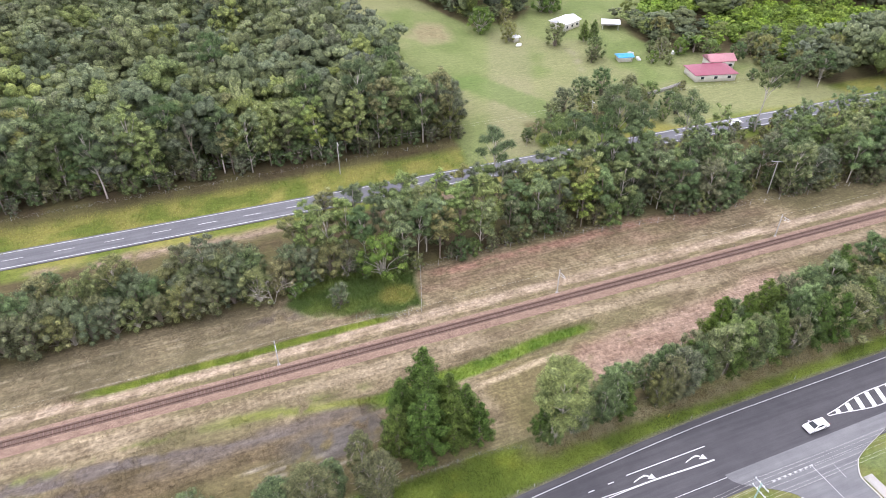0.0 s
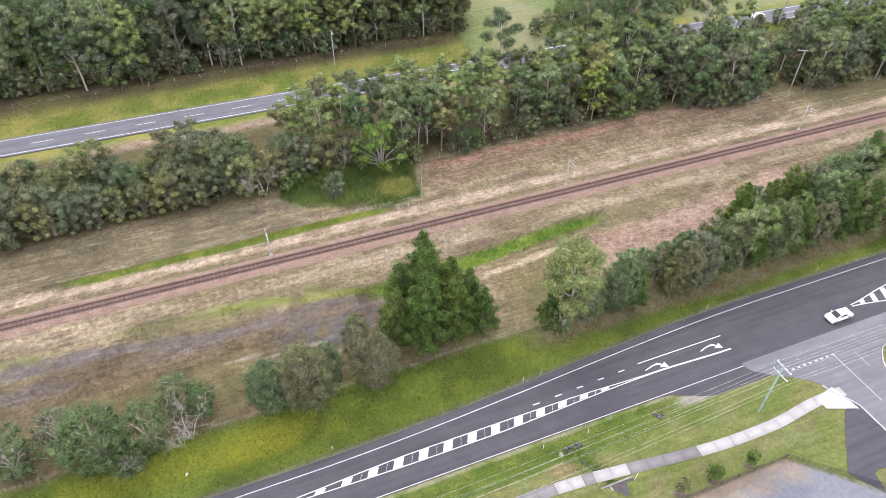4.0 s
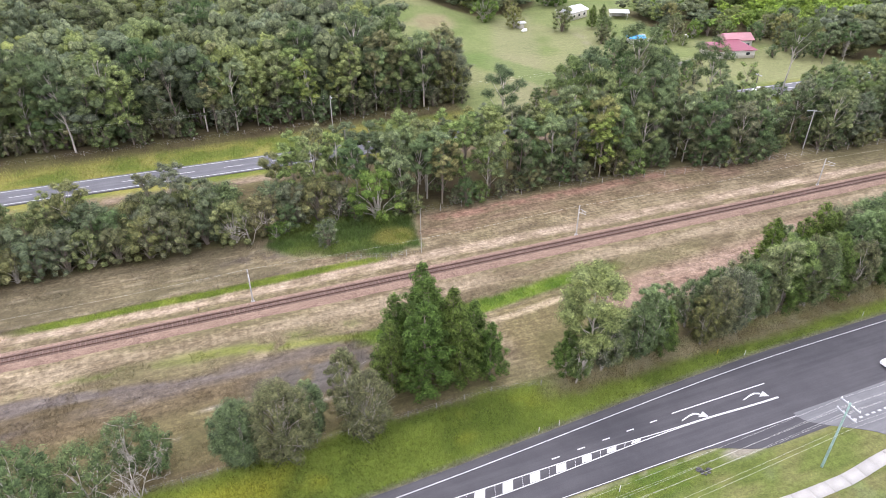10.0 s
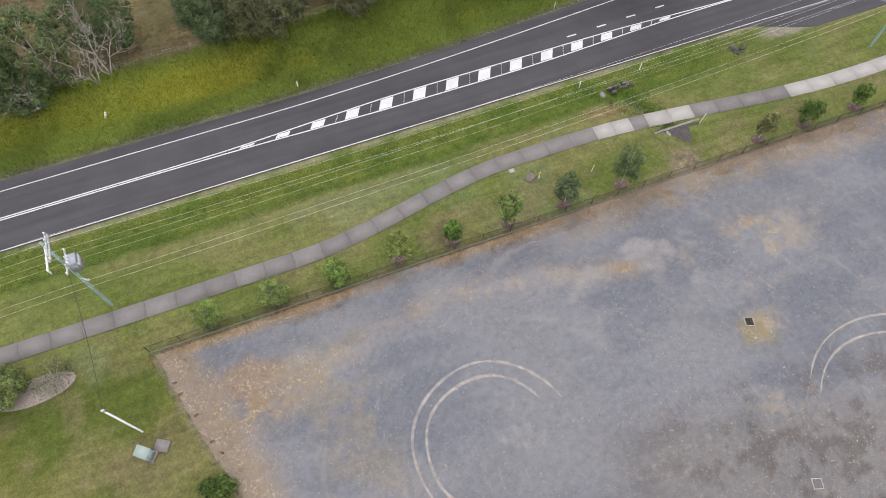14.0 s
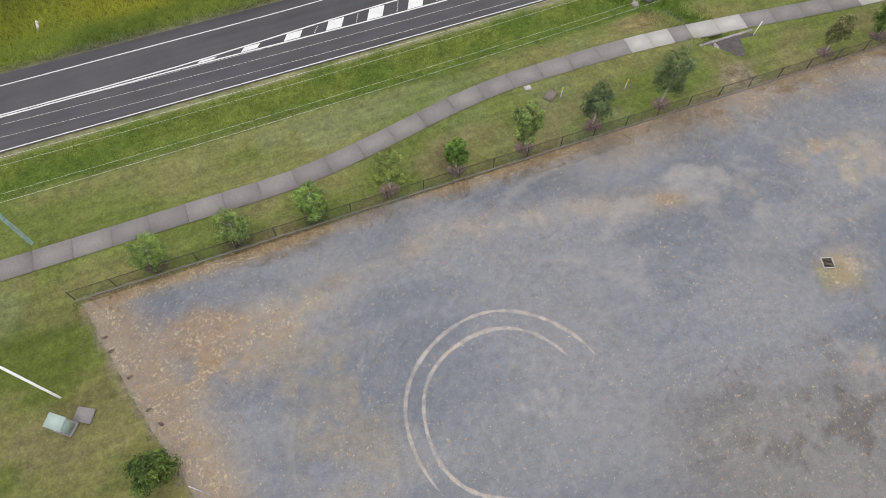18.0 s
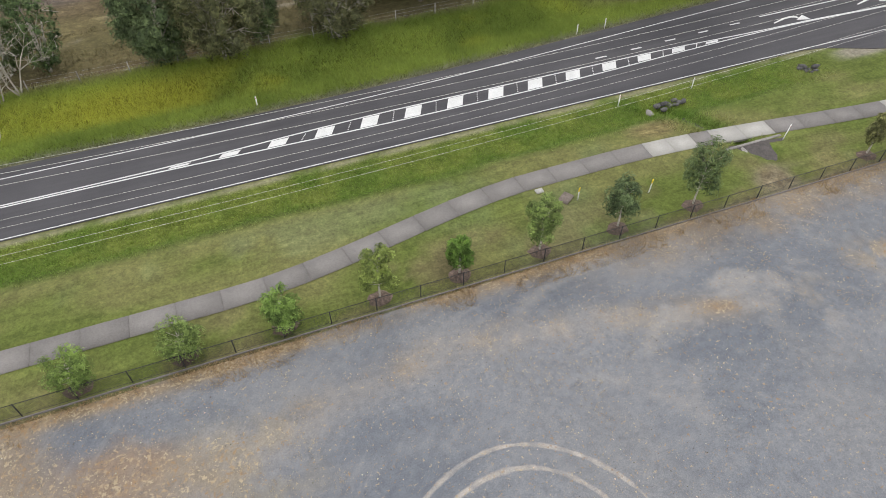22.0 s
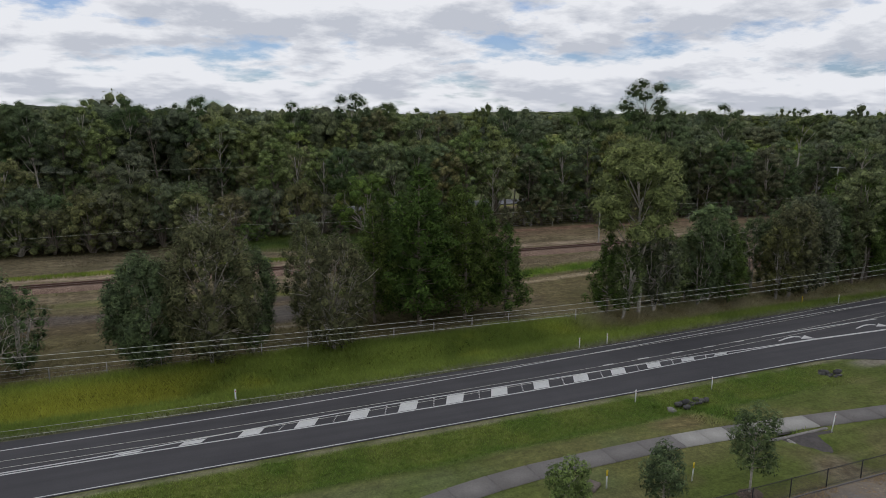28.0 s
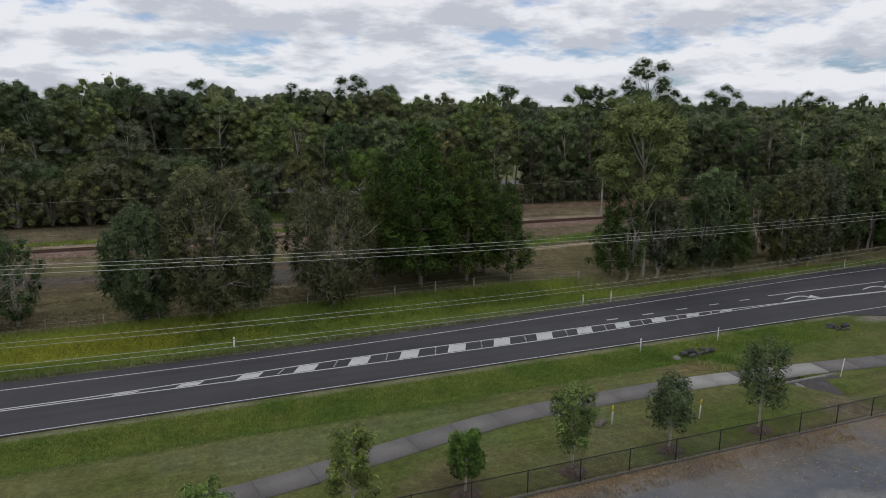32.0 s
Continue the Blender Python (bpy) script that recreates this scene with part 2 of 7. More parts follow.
def gravel_material():
    """Blue-grey gravel: stones, straw flecks where it is brown, and scuffs of turning wheels."""
    n = Nodes("blue_grey_gravel", 0.95)
    n.b.inputs["Specular IOR Level"].default_value = 0.15
    a = n.node("ShaderNodeAttribute")
    a.attribute_name = "tint"
    vec = n.where(True)

    def calc(op, p, q=0.0):
        m = n.t.nodes.new("ShaderNodeMath")
        m.operation = op
        for value, socket in ((p, m.inputs[0]), (q, m.inputs[1])):
            if hasattr(value, "links"):
                n.link(value, socket)
            else:
                socket.default_value = value
        return m.outputs[0]

    sep, polar = n.node("ShaderNodeSeparateXYZ"), n.node("ShaderNodeCombineXYZ")
    n.link(vec, sep.inputs[0])
    dx, dy = calc("SUBTRACT", sep.outputs[0], 17.0), calc("SUBTRACT", sep.outputs[1], 5.0)
    n.link(calc("SQRT", calc("ADD", calc("MULTIPLY", dx, dx), calc("MULTIPLY", dy, dy))), polar.inputs[0])
    n.link(calc("MULTIPLY", calc("ARCTAN2", dy, dx), 3.0), polar.inputs[1])
    f1, f2, f3 = n.noise(vec, 14.0, 6.0, 0.8), n.noise(vec, 1.7, 8.0, 0.75), n.noise(polar.outputs[0], 1.5, 6.0, 0.65)
    f4, f5 = n.noise(vec, 5.0, 5.0, 0.7), n.noise(vec, 0.5, 5.0, 0.6)
    c = n.mix(1.0, a.outputs["Color"], n.ramp(f1, 0.33, 0.7, (0.72, 0.72, 0.72), (1.28, 1.27, 1.25)), "MULTIPLY")
    c = n.mix(1.0, c, n.ramp(f2, 0.3, 0.7, (0.8, 0.8, 0.82), (1.18, 1.17, 1.15)), "MULTIPLY")
    c = n.mix(calc("MULTIPLY", n.ramp(f3, 0.54, 0.68), n.ramp(f5, 0.4, 0.62, (0.05, 0.05, 0.05), (0.3, 0.3, 0.3))), c, (0.29, 0.278, 0.262))
    rgb = n.node("ShaderNodeSeparateColor")
    n.link(a.outputs["Color"], rgb.inputs[0])
    warm = calc("MINIMUM", calc("MAXIMUM", calc("MULTIPLY", calc("SUBTRACT", rgb.outputs[0], rgb.outputs[2]), 9.0), 0.0), 1.0)
    straw = n.mix(n.ramp(n.noise(vec, 0.9, 4.0, 0.6), 0.42, 0.58), (0.24, 0.155, 0.085), (0.36, 0.295, 0.195))
    c = n.mix(calc("MULTIPLY", n.ramp(calc("ADD", f4, calc("MULTIPLY", warm, 0.1)), 0.6, 0.64), 0.8), c, straw)
    c = n.mix(calc("MULTIPLY", n.ramp(n.noise(vec, 9.0, 3.0, 0.6), 0.67, 0.73), 0.5), c, (0.36, 0.32, 0.25))
    c = n.mix(calc("MULTIPLY", n.ramp(n.noise(vec, 2.9, 4.0, 0.7), 0.58, 0.66), calc("MULTIPLY", warm, 0.6)), c, (0.12, 0.115, 0.115))
    n.bump(f1, 0.5, 0.03)
    return n.colour(c)


def asphalt_material(name, col):
    n = Nodes(name, 0.8)
    vec = n.where(True)
    mp = n.node("ShaderNodeMapping", Scale=(0.04, 0.9, 1.0))
    n.link(vec, mp.inputs["Vector"])
    f1, f2, f3 = n.noise(vec, 35.0, 3.0), n.noise(vec, 0.3, 6.0), n.noise(mp.outputs[0], 1.0, 5.0)
    c = n.mix(n.ramp(f1, 0.3, 0.7), tuple(v * 0.8 for v in col), tuple(v * 1.2 for v in col))
    c = n.mix(1.0, c, n.ramp(f2, 0.3, 0.7, (0.88, 0.88, 0.88), (1.1, 1.1, 1.08)), "MULTIPLY")
    c = n.mix(1.0, c, n.ramp(f3, 0.35, 0.65, (0.84, 0.84, 0.85), (1.14, 1.13, 1.12)), "MULTIPLY")
    n.bump(f1, 0.3, 0.01)
    return n.colour(c)


EARTH = ground_material()
GRAVEL = gravel_material()
ASPHALT = asphalt_material("asphalt", (0.058, 0.056, 0.061))
ASPHALT_OLD = asphalt_material("worn_asphalt", (0.135, 0.135, 0.14))
ASPHALT_FAR = asphalt_material("grey_asphalt", (0.12, 0.12, 0.13))
PAINT = surface("road_paint", (0.6, 0.6, 0.585), 0.6, vary=0.16, fine=9, broad=1.2, bump=0.1, world_space=True)
PAINT_WORN = surface("worn_road_paint", (0.42, 0.42, 0.41), 0.7, vary=0.3, fine=6, broad=1.5, bump=0.1, world_space=True)
CONCRETE = surface("grey_concrete", (0.215, 0.2, 0.188), 0.85, vary=0.17, fine=14, broad=0.5, world_space=True, each=0.14)
CONCRETE_NEW = surface("pale_concrete", (0.39, 0.375, 0.345), 0.85, vary=0.12, fine=14, broad=0.7, world_space=True, each=0.12)
BALLAST = stones_material("ballast_stone", (0.26, 0.17, 0.125), (0.4, 0.285, 0.215), 9.0)
OILY = stones_material("oily_ballast", (0.135, 0.09, 0.07), (0.22, 0.15, 0.115), 9.0)
RUST = surface("rusty_steel", (0.13, 0.075, 0.055), 0.7, 0.0, vary=0.3, fine=12, bump=0.1)
SLEEPER = surface("weathered_sleeper", (0.175, 0.118, 0.095), 0.85, vary=0.3, fine=12, each=0.3)
BARK = surface("grey_bark", (0.24, 0.2, 0.16), 0.9, vary=0.4, fine=6, broad=1.0, bump=0.6)
BARK_PALE = surface("pale_bark", (0.46, 0.42, 0.36), 0.85, vary=0.35, fine=5, broad=0.8, bump=0.5)
GUM = leaves("gum_leaves", (0.099, 0.135, 0.055), (0.271, 0.319, 0.153))
DULL = leaves("grey_green_leaves", (0.090, 0.102, 0.056), (0.203, 0.221, 0.130))
OLIVE = leaves("olive_leaves", (0.120, 0.122, 0.051), (0.270, 0.270, 0.123))
LIME = leaves("yellow_green_leaves", (0.131, 0.165, 0.050), (0.290, 0.328, 0.128))
TWIGGY = leaves("brownish_leaves", (0.09, 0.09, 0.042), (0.205, 0.208, 0.102))
DARK = leaves("dark_green_leaves", (0.061, 0.091, 0.037), (0.186, 0.233, 0.105))
PINE = leaves("pine_needles", (0.043, 0.072, 0.016), (0.148, 0.209, 0.051))
YOUNG = leaves("young_leaves", (0.101, 0.149, 0.036), (0.284, 0.359, 0.111))
BRIGHT = leaves("bright_leaves", (0.060, 0.112, 0.022), (0.178, 0.256, 0.064))
WOODS = leaves("woodland_leaves", (0.083, 0.105, 0.054), (0.193, 0.214, 0.122), tint_attr=True)
THICKET = leaves("thicket_leaves", (0.1, 0.15, 0.025), (0.26, 0.36, 0.075), tint_attr=True)


# ---- building helpers ----
def mesh_np(name, verts, quads=None, tris=None, tint=None, normals=None):
    """A mesh from arrays of points and faces."""
    me = bpy.data.meshes.new(name)
    verts = np.asarray(verts, np.float32)
    loops, starts, n = [], [], 0
    for fs, k in ((quads, 4), (tris, 3)):
        if fs is not None and len(fs):
            fs = np.asarray(fs, np.int32)
            loops.append(fs.ravel())
            starts.append(n + k * np.arange(len(fs), dtype=np.int32))
            n += fs.size
    loops, starts = np.concatenate(loops), np.concatenate(starts)
    me.vertices.add(len(verts))
    me.vertices.foreach_set("co", verts.ravel())
    me.loops.add(len(loops))
    me.loops.foreach_set("vertex_index", loops)
    me.polygons.add(len(starts))
    me.polygons.foreach_set("loop_start", starts)
    if tint is not None:
        at = me.attributes.new("tint", "FLOAT_COLOR", "POINT")
        at.data.foreach_set("color", np.c_[tint, np.ones(len(tint))].astype(np.float32).ravel())
    me.update(calc_edges=True)
    me.validate()
    if normals is not None:
        me.polygons.foreach_set("use_smooth", np.ones(len(starts), bool))
        me.normals_split_custom_set_from_vertices(normals.astype(np.float32))
    return me


class Soup:
    """Points and faces gathered into one mesh."""

    def __init__(self):
        self.v, self.q, self.t, self.n, self.normals = [], [], [], 0, []

    def add(self, v, q=None, t=None, normals=None):
        v = np.asarray(v, float).reshape(-1, 3)
        if q is not None and len(q):
            self.q.append(np.asarray(q, int) + self.n)
        if t is not None and len(t):
            self.t.append(np.asarray(t, int) + self.n)
        self.v.append(v)
        if normals is not None:
            self.normals.append(normals)
        self.n += len(v)
        return self

    def box(self, x0, x1, y0, y1, z0, z1):
        return self.add([(x0, y0, z0), (x1, y0, z0), (x1, y1, z0), (x0, y1, z0), (x0, y0, z1), (x1, y0, z1), (x1, y1, z1), (x0, y1, z1)],
                        [(3, 2, 1, 0), (4, 5, 6, 7), (0, 1, 5, 4), (1, 2, 6, 5), (2, 3, 7, 6), (3, 0, 4, 7)])

    def tube(self, pts, radii, n=6, cap=True):
        pts = np.asarray(pts, float)
        radii = np.broadcast_to(np.asarray(radii, float), (len(pts),))
        d = np.gradient(pts, axis=0)
        d /= np.linalg.norm(d, axis=1, keepdims=True) + 1e-9
        ref = np.where(np.abs(d[:, 2:3]) > 0.9, [[1.0, 0, 0]], [[0, 0, 1.0]])
        a = np.cross(d, ref)
        a /= np.linalg.norm(a, axis=1, keepdims=True) + 1e-9
        b = np.cross(d, a)
        ang = np.arange(n) * 2 * math.pi / n
        ring = pts[:, None] + radii[:, None, None] * (np.cos(ang)[None, :, None] * a[:, None] + np.sin(ang)[None, :, None] * b[:, None])
        i, j = np.meshgrid(np.arange(len(pts) - 1), np.arange(n), indexing="ij")
        k = (j + 1) % n
        q = np.stack([i * n + j, i * n + k, (i + 1) * n + k, (i + 1) * n + j], -1).reshape(-1, 4)
        self.add(ring.reshape(-1, 3), q)
        if cap:
            base = len(pts) * n - n
            tri = [(base, base + j, base + j + 1) for j in range(1, n - 1)]
            self.t.append(np.array(tri) + self.n - len(pts) * n)
        return self

    def mesh(self, name, material=None, tint=None):
        me = mesh_np(name, np.concatenate(self.v), np.concatenate(self.q) if self.q else None, np.concatenate(self.t) if self.t else None, tint,
                     np.concatenate(self.normals) if self.normals else None)
        if material:
            me.materials.append(material)
        return me


def part(name, data, parent=None, label="", material=None):
    """One mesh object, under a thing where parent is given."""
    if isinstance(data, Soup):
        data = data.mesh(name)
    if material and not data.materials:
        data.materials.append(material)
    ob = new(name, data)
    if parent:
        ob.parent = parent
    if label:
        ob["label"] = label
    return ob


def strip(xs, lo, hi, z):
    """A flat ribbon between two lines over the same xs, with short sides."""
    xs, lo, hi = np.asarray(xs, float), np.broadcast_to(lo, len(xs)), np.broadcast_to(hi, len(xs))
    z = np.broadcast_to(z, len(xs))
    s, n = Soup(), len(xs)
    top = np.r_[np.c_[xs, lo, z], np.c_[xs, hi, z]]
    i = np.arange(n - 1)
    s.add(top, np.c_[i, i + 1, n + i + 1, n + i])
    for edge in (lo, hi):
        s.add(np.r_[np.c_[xs, edge, z], np.c_[xs, edge, z - 0.25]], np.c_[i, i + 1, n + i + 1, n + i])
    return s


def ease(x, a, b):
    t = np.clip((np.asarray(x, float) - a) / (b - a), 0, 1)
    return t * t * (3 - 2 * t)


GRIDS = [np.random.RandomState(k).rand(128, 128) for k in range(12)]


def vnoise(x, y, size, k=0):
    """Smooth noise from 0 to 1 with lumps of that size in metres."""
    g, fx, fy = GRIDS[k % 12], np.asarray(x, float) / size + 31.7 * k, np.asarray(y, float) / size + 17.3 * k
    ix, iy = np.floor(fx).astype(int), np.floor(fy).astype(int)
    tx, ty = fx - ix, fy - iy
    tx, ty = tx * tx * (3 - 2 * tx), ty * ty * (3 - 2 * ty)
    at = lambda i, j: g[i % 128, j % 128]
    return (at(ix, iy) * (1 - tx) + at(ix + 1, iy) * tx) * (1 - ty) + (at(ix, iy + 1) * (1 - tx) + at(ix + 1, iy + 1) * tx) * ty


def fbm(x, y, size, k=0, octaves=4):
    out, amp, tot = 0, 1.0, 0
    for o in range(octaves):
        out, tot = out + amp * vnoise(x, y, size / 2**o, k + o), tot + amp
        amp *= 0.55
    return out / tot


# ---- the lie of the land ----
def rail_y(x):
    return 89.45 - 0.0096 * np.asarray(x, float)


def far_road_y(x):
    return 147.4 - 0.019 * np.asarray(x, float)


def north_line(x):
    """The white line along the main road's far side."""
    return 47.1 + 3.7 * ease(x, -2, 78)


def path_y(x):
    """The footpath's middle line."""
    x = np.asarray(x, float)
    return 30.2 + 3.05 * ease(x, -2, 20) * (1 - ease(x, 26, 58)) + 0.35 * ease(x, 26, 58) + 0.9 * ease(x, 62, 72)


def lot_left(y):
    """The west edge of the gravel lot."""
    return -15.8 + (26.2 - np.asarray(y, float)) * 0.32


def band(d, half, soft):
    """1 within half of the middle, falling to 0 over soft."""
    return 1 - ease(np.abs(d), half - soft / 2, half + soft / 2)


def hill(x, y):
    """Low wooded hills far off."""
    return 34 * np.exp(-(((x + 560) / 520) ** 2) - ((y - 2700) / 600) ** 2) + 30 * np.exp(-(((x - 1900) / 900) ** 2) - ((y - 3300) / 700) ** 2)


def height(x, y):
    """The ground's height."""
    x, y = np.asarray(x, float), np.asarray(y, float)
    z = 0.25 * (fbm(x, y, 14, 3) - 0.5) * ease(np.abs(y - 44), 8, 16)
    z = z * (1 - band(y - 33, 9, 6) * 0.8)
    z = z - 0.55 * band(y - north_line(x) - 5.6, 1.6, 3.2)
    z = z - 0.4 * band(y - 37.4, 0.8, 2.0) * (1 - ease(x, 40, 48))
    z = z - 0.5 * band(x - 36.2 + 0.5 * (y - 32), 0.6, 1.1) * band(y - 33.2, 4.6, 2.5)
    z = z - 0.05 - 0.07 * band(y - 44.6, 3.4, 0.6)
    z = z + 0.16 * band(y - rail_y(x), 4.2, 5.0)
    z = z - 0.5 * band(y - 76.5 - 0.075 * (x - 25), 1.8, 3) * ease(x, 12, 22) * (1 - ease(x, 55, 70))
    z = z + 0.5 * band(y - 102, 3.0, 4) * band(x - 2, 14, 12) * fbm(x, y, 5, 1)
    z = z - 0.1 * band(y - far_road_y(x), 5.5, 1.5)
    return z + hill(x, y)


def inside(x, y, corners):
    """Roughly the signed distance to a polygon's edge, positive within it."""
    far, within = np.full(np.shape(x), 1e9), np.zeros(np.shape(x), bool)
    for (ax, ay), (bx, by) in zip(corners, corners[1:] + corners[:1]):
        t = np.clip(((x - ax) * (bx - ax) + (y - ay) * (by - ay)) / ((bx - ax) ** 2 + (by - ay) ** 2), 0, 1)
        far = np.minimum(far, np.hypot(x - ax - t * (bx - ax), y - ay - t * (by - ay)))
        if ay != by:
            cross = ((ay > y) != (by > y)) & (x < (bx - ax) * (y - ay) / (by - ay) + ax)
            within ^= cross
    return np.where(within, far, -far)


HOLLOW = [(12.5, 103), (7, 108.4), (10, 114), (16, 118), (37, 110.5), (34, 98.6), (27, 98), (20.8, 98.8)]
CLEARING = [(66, 150), (92, 150), (95, 168), (128, 172), (138, 151), (212, 149), (206, 196), (186, 206), (177, 222), (182, 258), (176, 290), (166, 292), (140, 268), (118, 266), (104, 340), (82, 354), (67, 300), (70, 248), (72, 185)]
LANE = [(153, 288), (190, 252), (268, 322), (204, 346)]
FIELD = [(202, 334), (262, 316), (402, 455), (462, 664), (431, 790), (296, 872), (270, 840), (185, 575), (205, 470), (222, 405)]
FAR_FIELD = [(-98, 990), (-8, 1000), (10, 1420), (-40, 1540), (-60, 2150), (-235, 2300)]
TOWN = [(470, 470), (520, 420), (640, 470), (830, 600), (1240, 960), (880, 930), (600, 660)]
YARD = [(-105, 425), (-78, 425), (-72, 500), (-125, 505)]


def open_land(x, y):
    """1 in the paddocks and clearings beyond the far road, 0 under trees; and 1 in the big green fields."""
    w = 5 * (fbm(x, y, 30, 5) - 0.5)
    a, lane, big, far1, yard, town = (ease(inside(x, y, c) + w, -1.5, 1.5) for c in (CLEARING, LANE, FIELD, FAR_FIELD, YARD, TOWN))
    town = np.maximum(town, yard)
    return np.maximum.reduce([a, lane, big, far1, town]), np.maximum(big, far1)


def ground_tint(x, y):
    """The ground's colour from what grows or lies there."""
    warp = 3.0 * (fbm(x, y, 9, 7) - 0.5)
    n1, n2, n3 = fbm(x, y, 6, 0), fbm(x, y, 2.2, 4), fbm(x * 0.4, y, 3.2, 9)
    n4 = fbm(x, y, 22, 2)
    c = np.zeros((*np.shape(x), 3))

    def lay(w, a, b=None, n=None):
        col = np.array(a) if b is None else np.array(a) + (np.array(b) - np.array(a)) * ease(n1 if n is None else n, 0.3, 0.7)[..., None]
        c[:] = c * (1 - w[..., None]) + col * w[..., None]

    one = np.ones(np.shape(x))
    lay(one, (0.105, 0.085, 0.05), (0.13, 0.12, 0.055))
    lay(ease(y, 420, 700), (0.085, 0.1, 0.05), (0.105, 0.12, 0.058))
    # paddocks along the railway
    dry = ease(y + warp, 57, 60) * (1 - ease(y + warp * 0.6, 110, 112) * 1.0)
    lay(dry, (0.165, 0.138, 0.09), (0.285, 0.24, 0.165), n3)
    lay(dry * ease(n4, 0.45, 0.58) * 0.75, (0.15, 0.138, 0.07), (0.22, 0.195, 0.115), n2)
    lay(ease(y + warp, 58, 60) * (1 - ease(y + warp, 76, 79)) * (1 - ease(x, 14, 22)) * 0.9, (0.132, 0.106, 0.066), (0.19, 0.15, 0.098), n3)
    lay(dry * ease(y, 59, 61) * (1 - ease(y, 69, 72)) * ease(n4 + 0.2 * n3, 0.45, 0.65) * (1 - ease(x, 30, 36)) * 0.6, (0.128, 0.122, 0.052), (0.175, 0.16, 0.075), n2)
    lay(dry * band(y - 76.2 - 0.04 * x + warp, 1.6, 2.4) * (1 - ease(x, 14, 22)) * ease(n3, 0.3, 0.5) * 0.85, (0.145, 0.125, 0.115))
    lay(dry * band(y - 77.2 + 0.115 * (x + 16) + 0.5 * warp, 0.5 + 1.1 * (1 - ease(x, -34, -14)), 0.8) * (1 - ease(x, 0, 5)) * (0.5 + 0.5 * ease(n2, 0.3, 0.45)), (0.135, 0.115, 0.108), (0.165, 0.145, 0.135), n2)
    lay(dry * (1 - ease(np.hypot((x - 9.5) * 0.42, y - 69.0 - 0.1 * (x - 9)) + 0.6 * warp, 1.0, 2.4)) * ease(n2, 0.32, 0.46) * 0.9, (0.09, 0.08, 0.075), (0.12, 0.105, 0.095), n3)
    for k in range(4):
        lay(dry * band(y - 65.7 - 1.45 * k - 0.02 * (x - 8) + 0.25 * warp, 0.12, 0.22) * band(x - 6 + 3 * k, 4, 3) * ease(n2, 0.38, 0.5) * 0.8, (0.37, 0.34, 0.29))
    lay(dry * band(x - 0.6 * (y - 105) + 1.4 + 0.6 * warp, 0.9, 1.2) * band(y - 105, 4.2, 2.0) * ease(n2, 0.36, 0.5) * 0.85, (0.105, 0.088, 0.07))
    lay(dry * band(y - 70 - 0.1 * x + 1.5 * warp, 3.5, 4) * band(x - 9, 9, 8) * ease(n2 + 0.3 * n3, 0.5, 0.7) * 0.85, (0.125, 0.115, 0.11))
    lay(dry * band(y - 67.5 - 0.16 * x + 0.5 * warp, 0.22, 0.3) * band(x + 2, 9, 6) * ease(n2, 0.35, 0.5) * 0.8, (0.4, 0.37, 0.33))
    lay(band(y - 104.5 + warp, 6, 3) * (1 - ease(x, 12, 18)) * 0.8, (0.145, 0.127, 0.08), (0.23, 0.198, 0.132), n3)
    lay(band(y - 105 + warp, 1.4, 2) * band(x - 6, 7, 6) * ease(n2, 0.35, 0.55) * 0.8, (0.12, 0.1, 0.085))
    for k in range(5):
        lay(band(y - 99.6 - 1.9 * k - 0.03 * x + 0.8 * warp, 0.16, 0.3) * (1 - ease(x, 14, 20)) * ease(n2, 0.35, 0.55) * 0.6, (0.36, 0.32, 0.24))
    # pale earth beside the line
    lay(band(y - rail_y(x) - 5.4 + 0.4 * warp, 1.5, 1.4) * (0.55 + 0.45 * ease(n2, 0.25, 0.5)), (0.36, 0.29, 0.225), (0.45, 0.375, 0.3), n2)
    lay(band(y - rail_y(x) + 5.2 + 0.5 * warp, 1.5, 2.2) * 0.85, (0.255, 0.21, 0.15), (0.35, 0.295, 0.22), n3)
    lay(band(y - rail_y(x) - 3.6 + 0.3 * warp, 0.6, 0.8) * ease(n2, 0.4, 0.6) * 0.8, (0.17, 0.15, 0.08))
    lay(band(y - rail_y(x) + 8.3 + 0.8 * warp, 0.7, 1.4) * (1 - ease(x, 14, 20)) * ease(n2, 0.4, 0.55) * 0.8, (0.14, 0.155, 0.05))
    lay(band(y - 79.6 + 0.19 * (x - 4) + 0.5 * warp, 0.9, 1.3) * ease(x, -14, -4) * (1 - ease(x, 17, 21)) * ease(n2, 0.28, 0.42), (0.15, 0.17, 0.045), (0.21, 0.22, 0.07), n2)
    # north of the line
    lay(band(y - 96.9 + 0.25 * warp, 0.75 + 0.35 * n1, 0.7) * ease(x, -36, -28) * (1 - ease(x, 24, 28)), (0.15, 0.2, 0.035), (0.225, 0.265, 0.055), n2)
    lay(band(y - 104.5 + warp, 4.2, 3) * ease(x, 33, 38) * (1 - ease(x, 105, 140)) * 0.85, (0.3, 0.215, 0.165), (0.24, 0.195, 0.128), n3)
    lay(band(y - 107.5 + 0.7 * warp, 1.2, 1.6) * ease(x, 36, 44) * (1 - ease(x, 90, 112)) * ease(n2, 0.25, 0.5), (0.38, 0.24, 0.19))
    hollow = ease(inside(x, y, HOLLOW) + warp * 1.1 + 2.2 * (n2 - 0.5), -1.4, 1.4)
    lay(hollow, (0.075, 0.115, 0.03), (0.125, 0.165, 0.042), n1)
    lay(hollow * (1 - ease(np.hypot((x - 30.2) * 0.8, y - 103.4) + warp * 0.4, 2.2, 4.2)) * 0.85, (0.2, 0.215, 0.055), (0.25, 0.235, 0.07), n2)
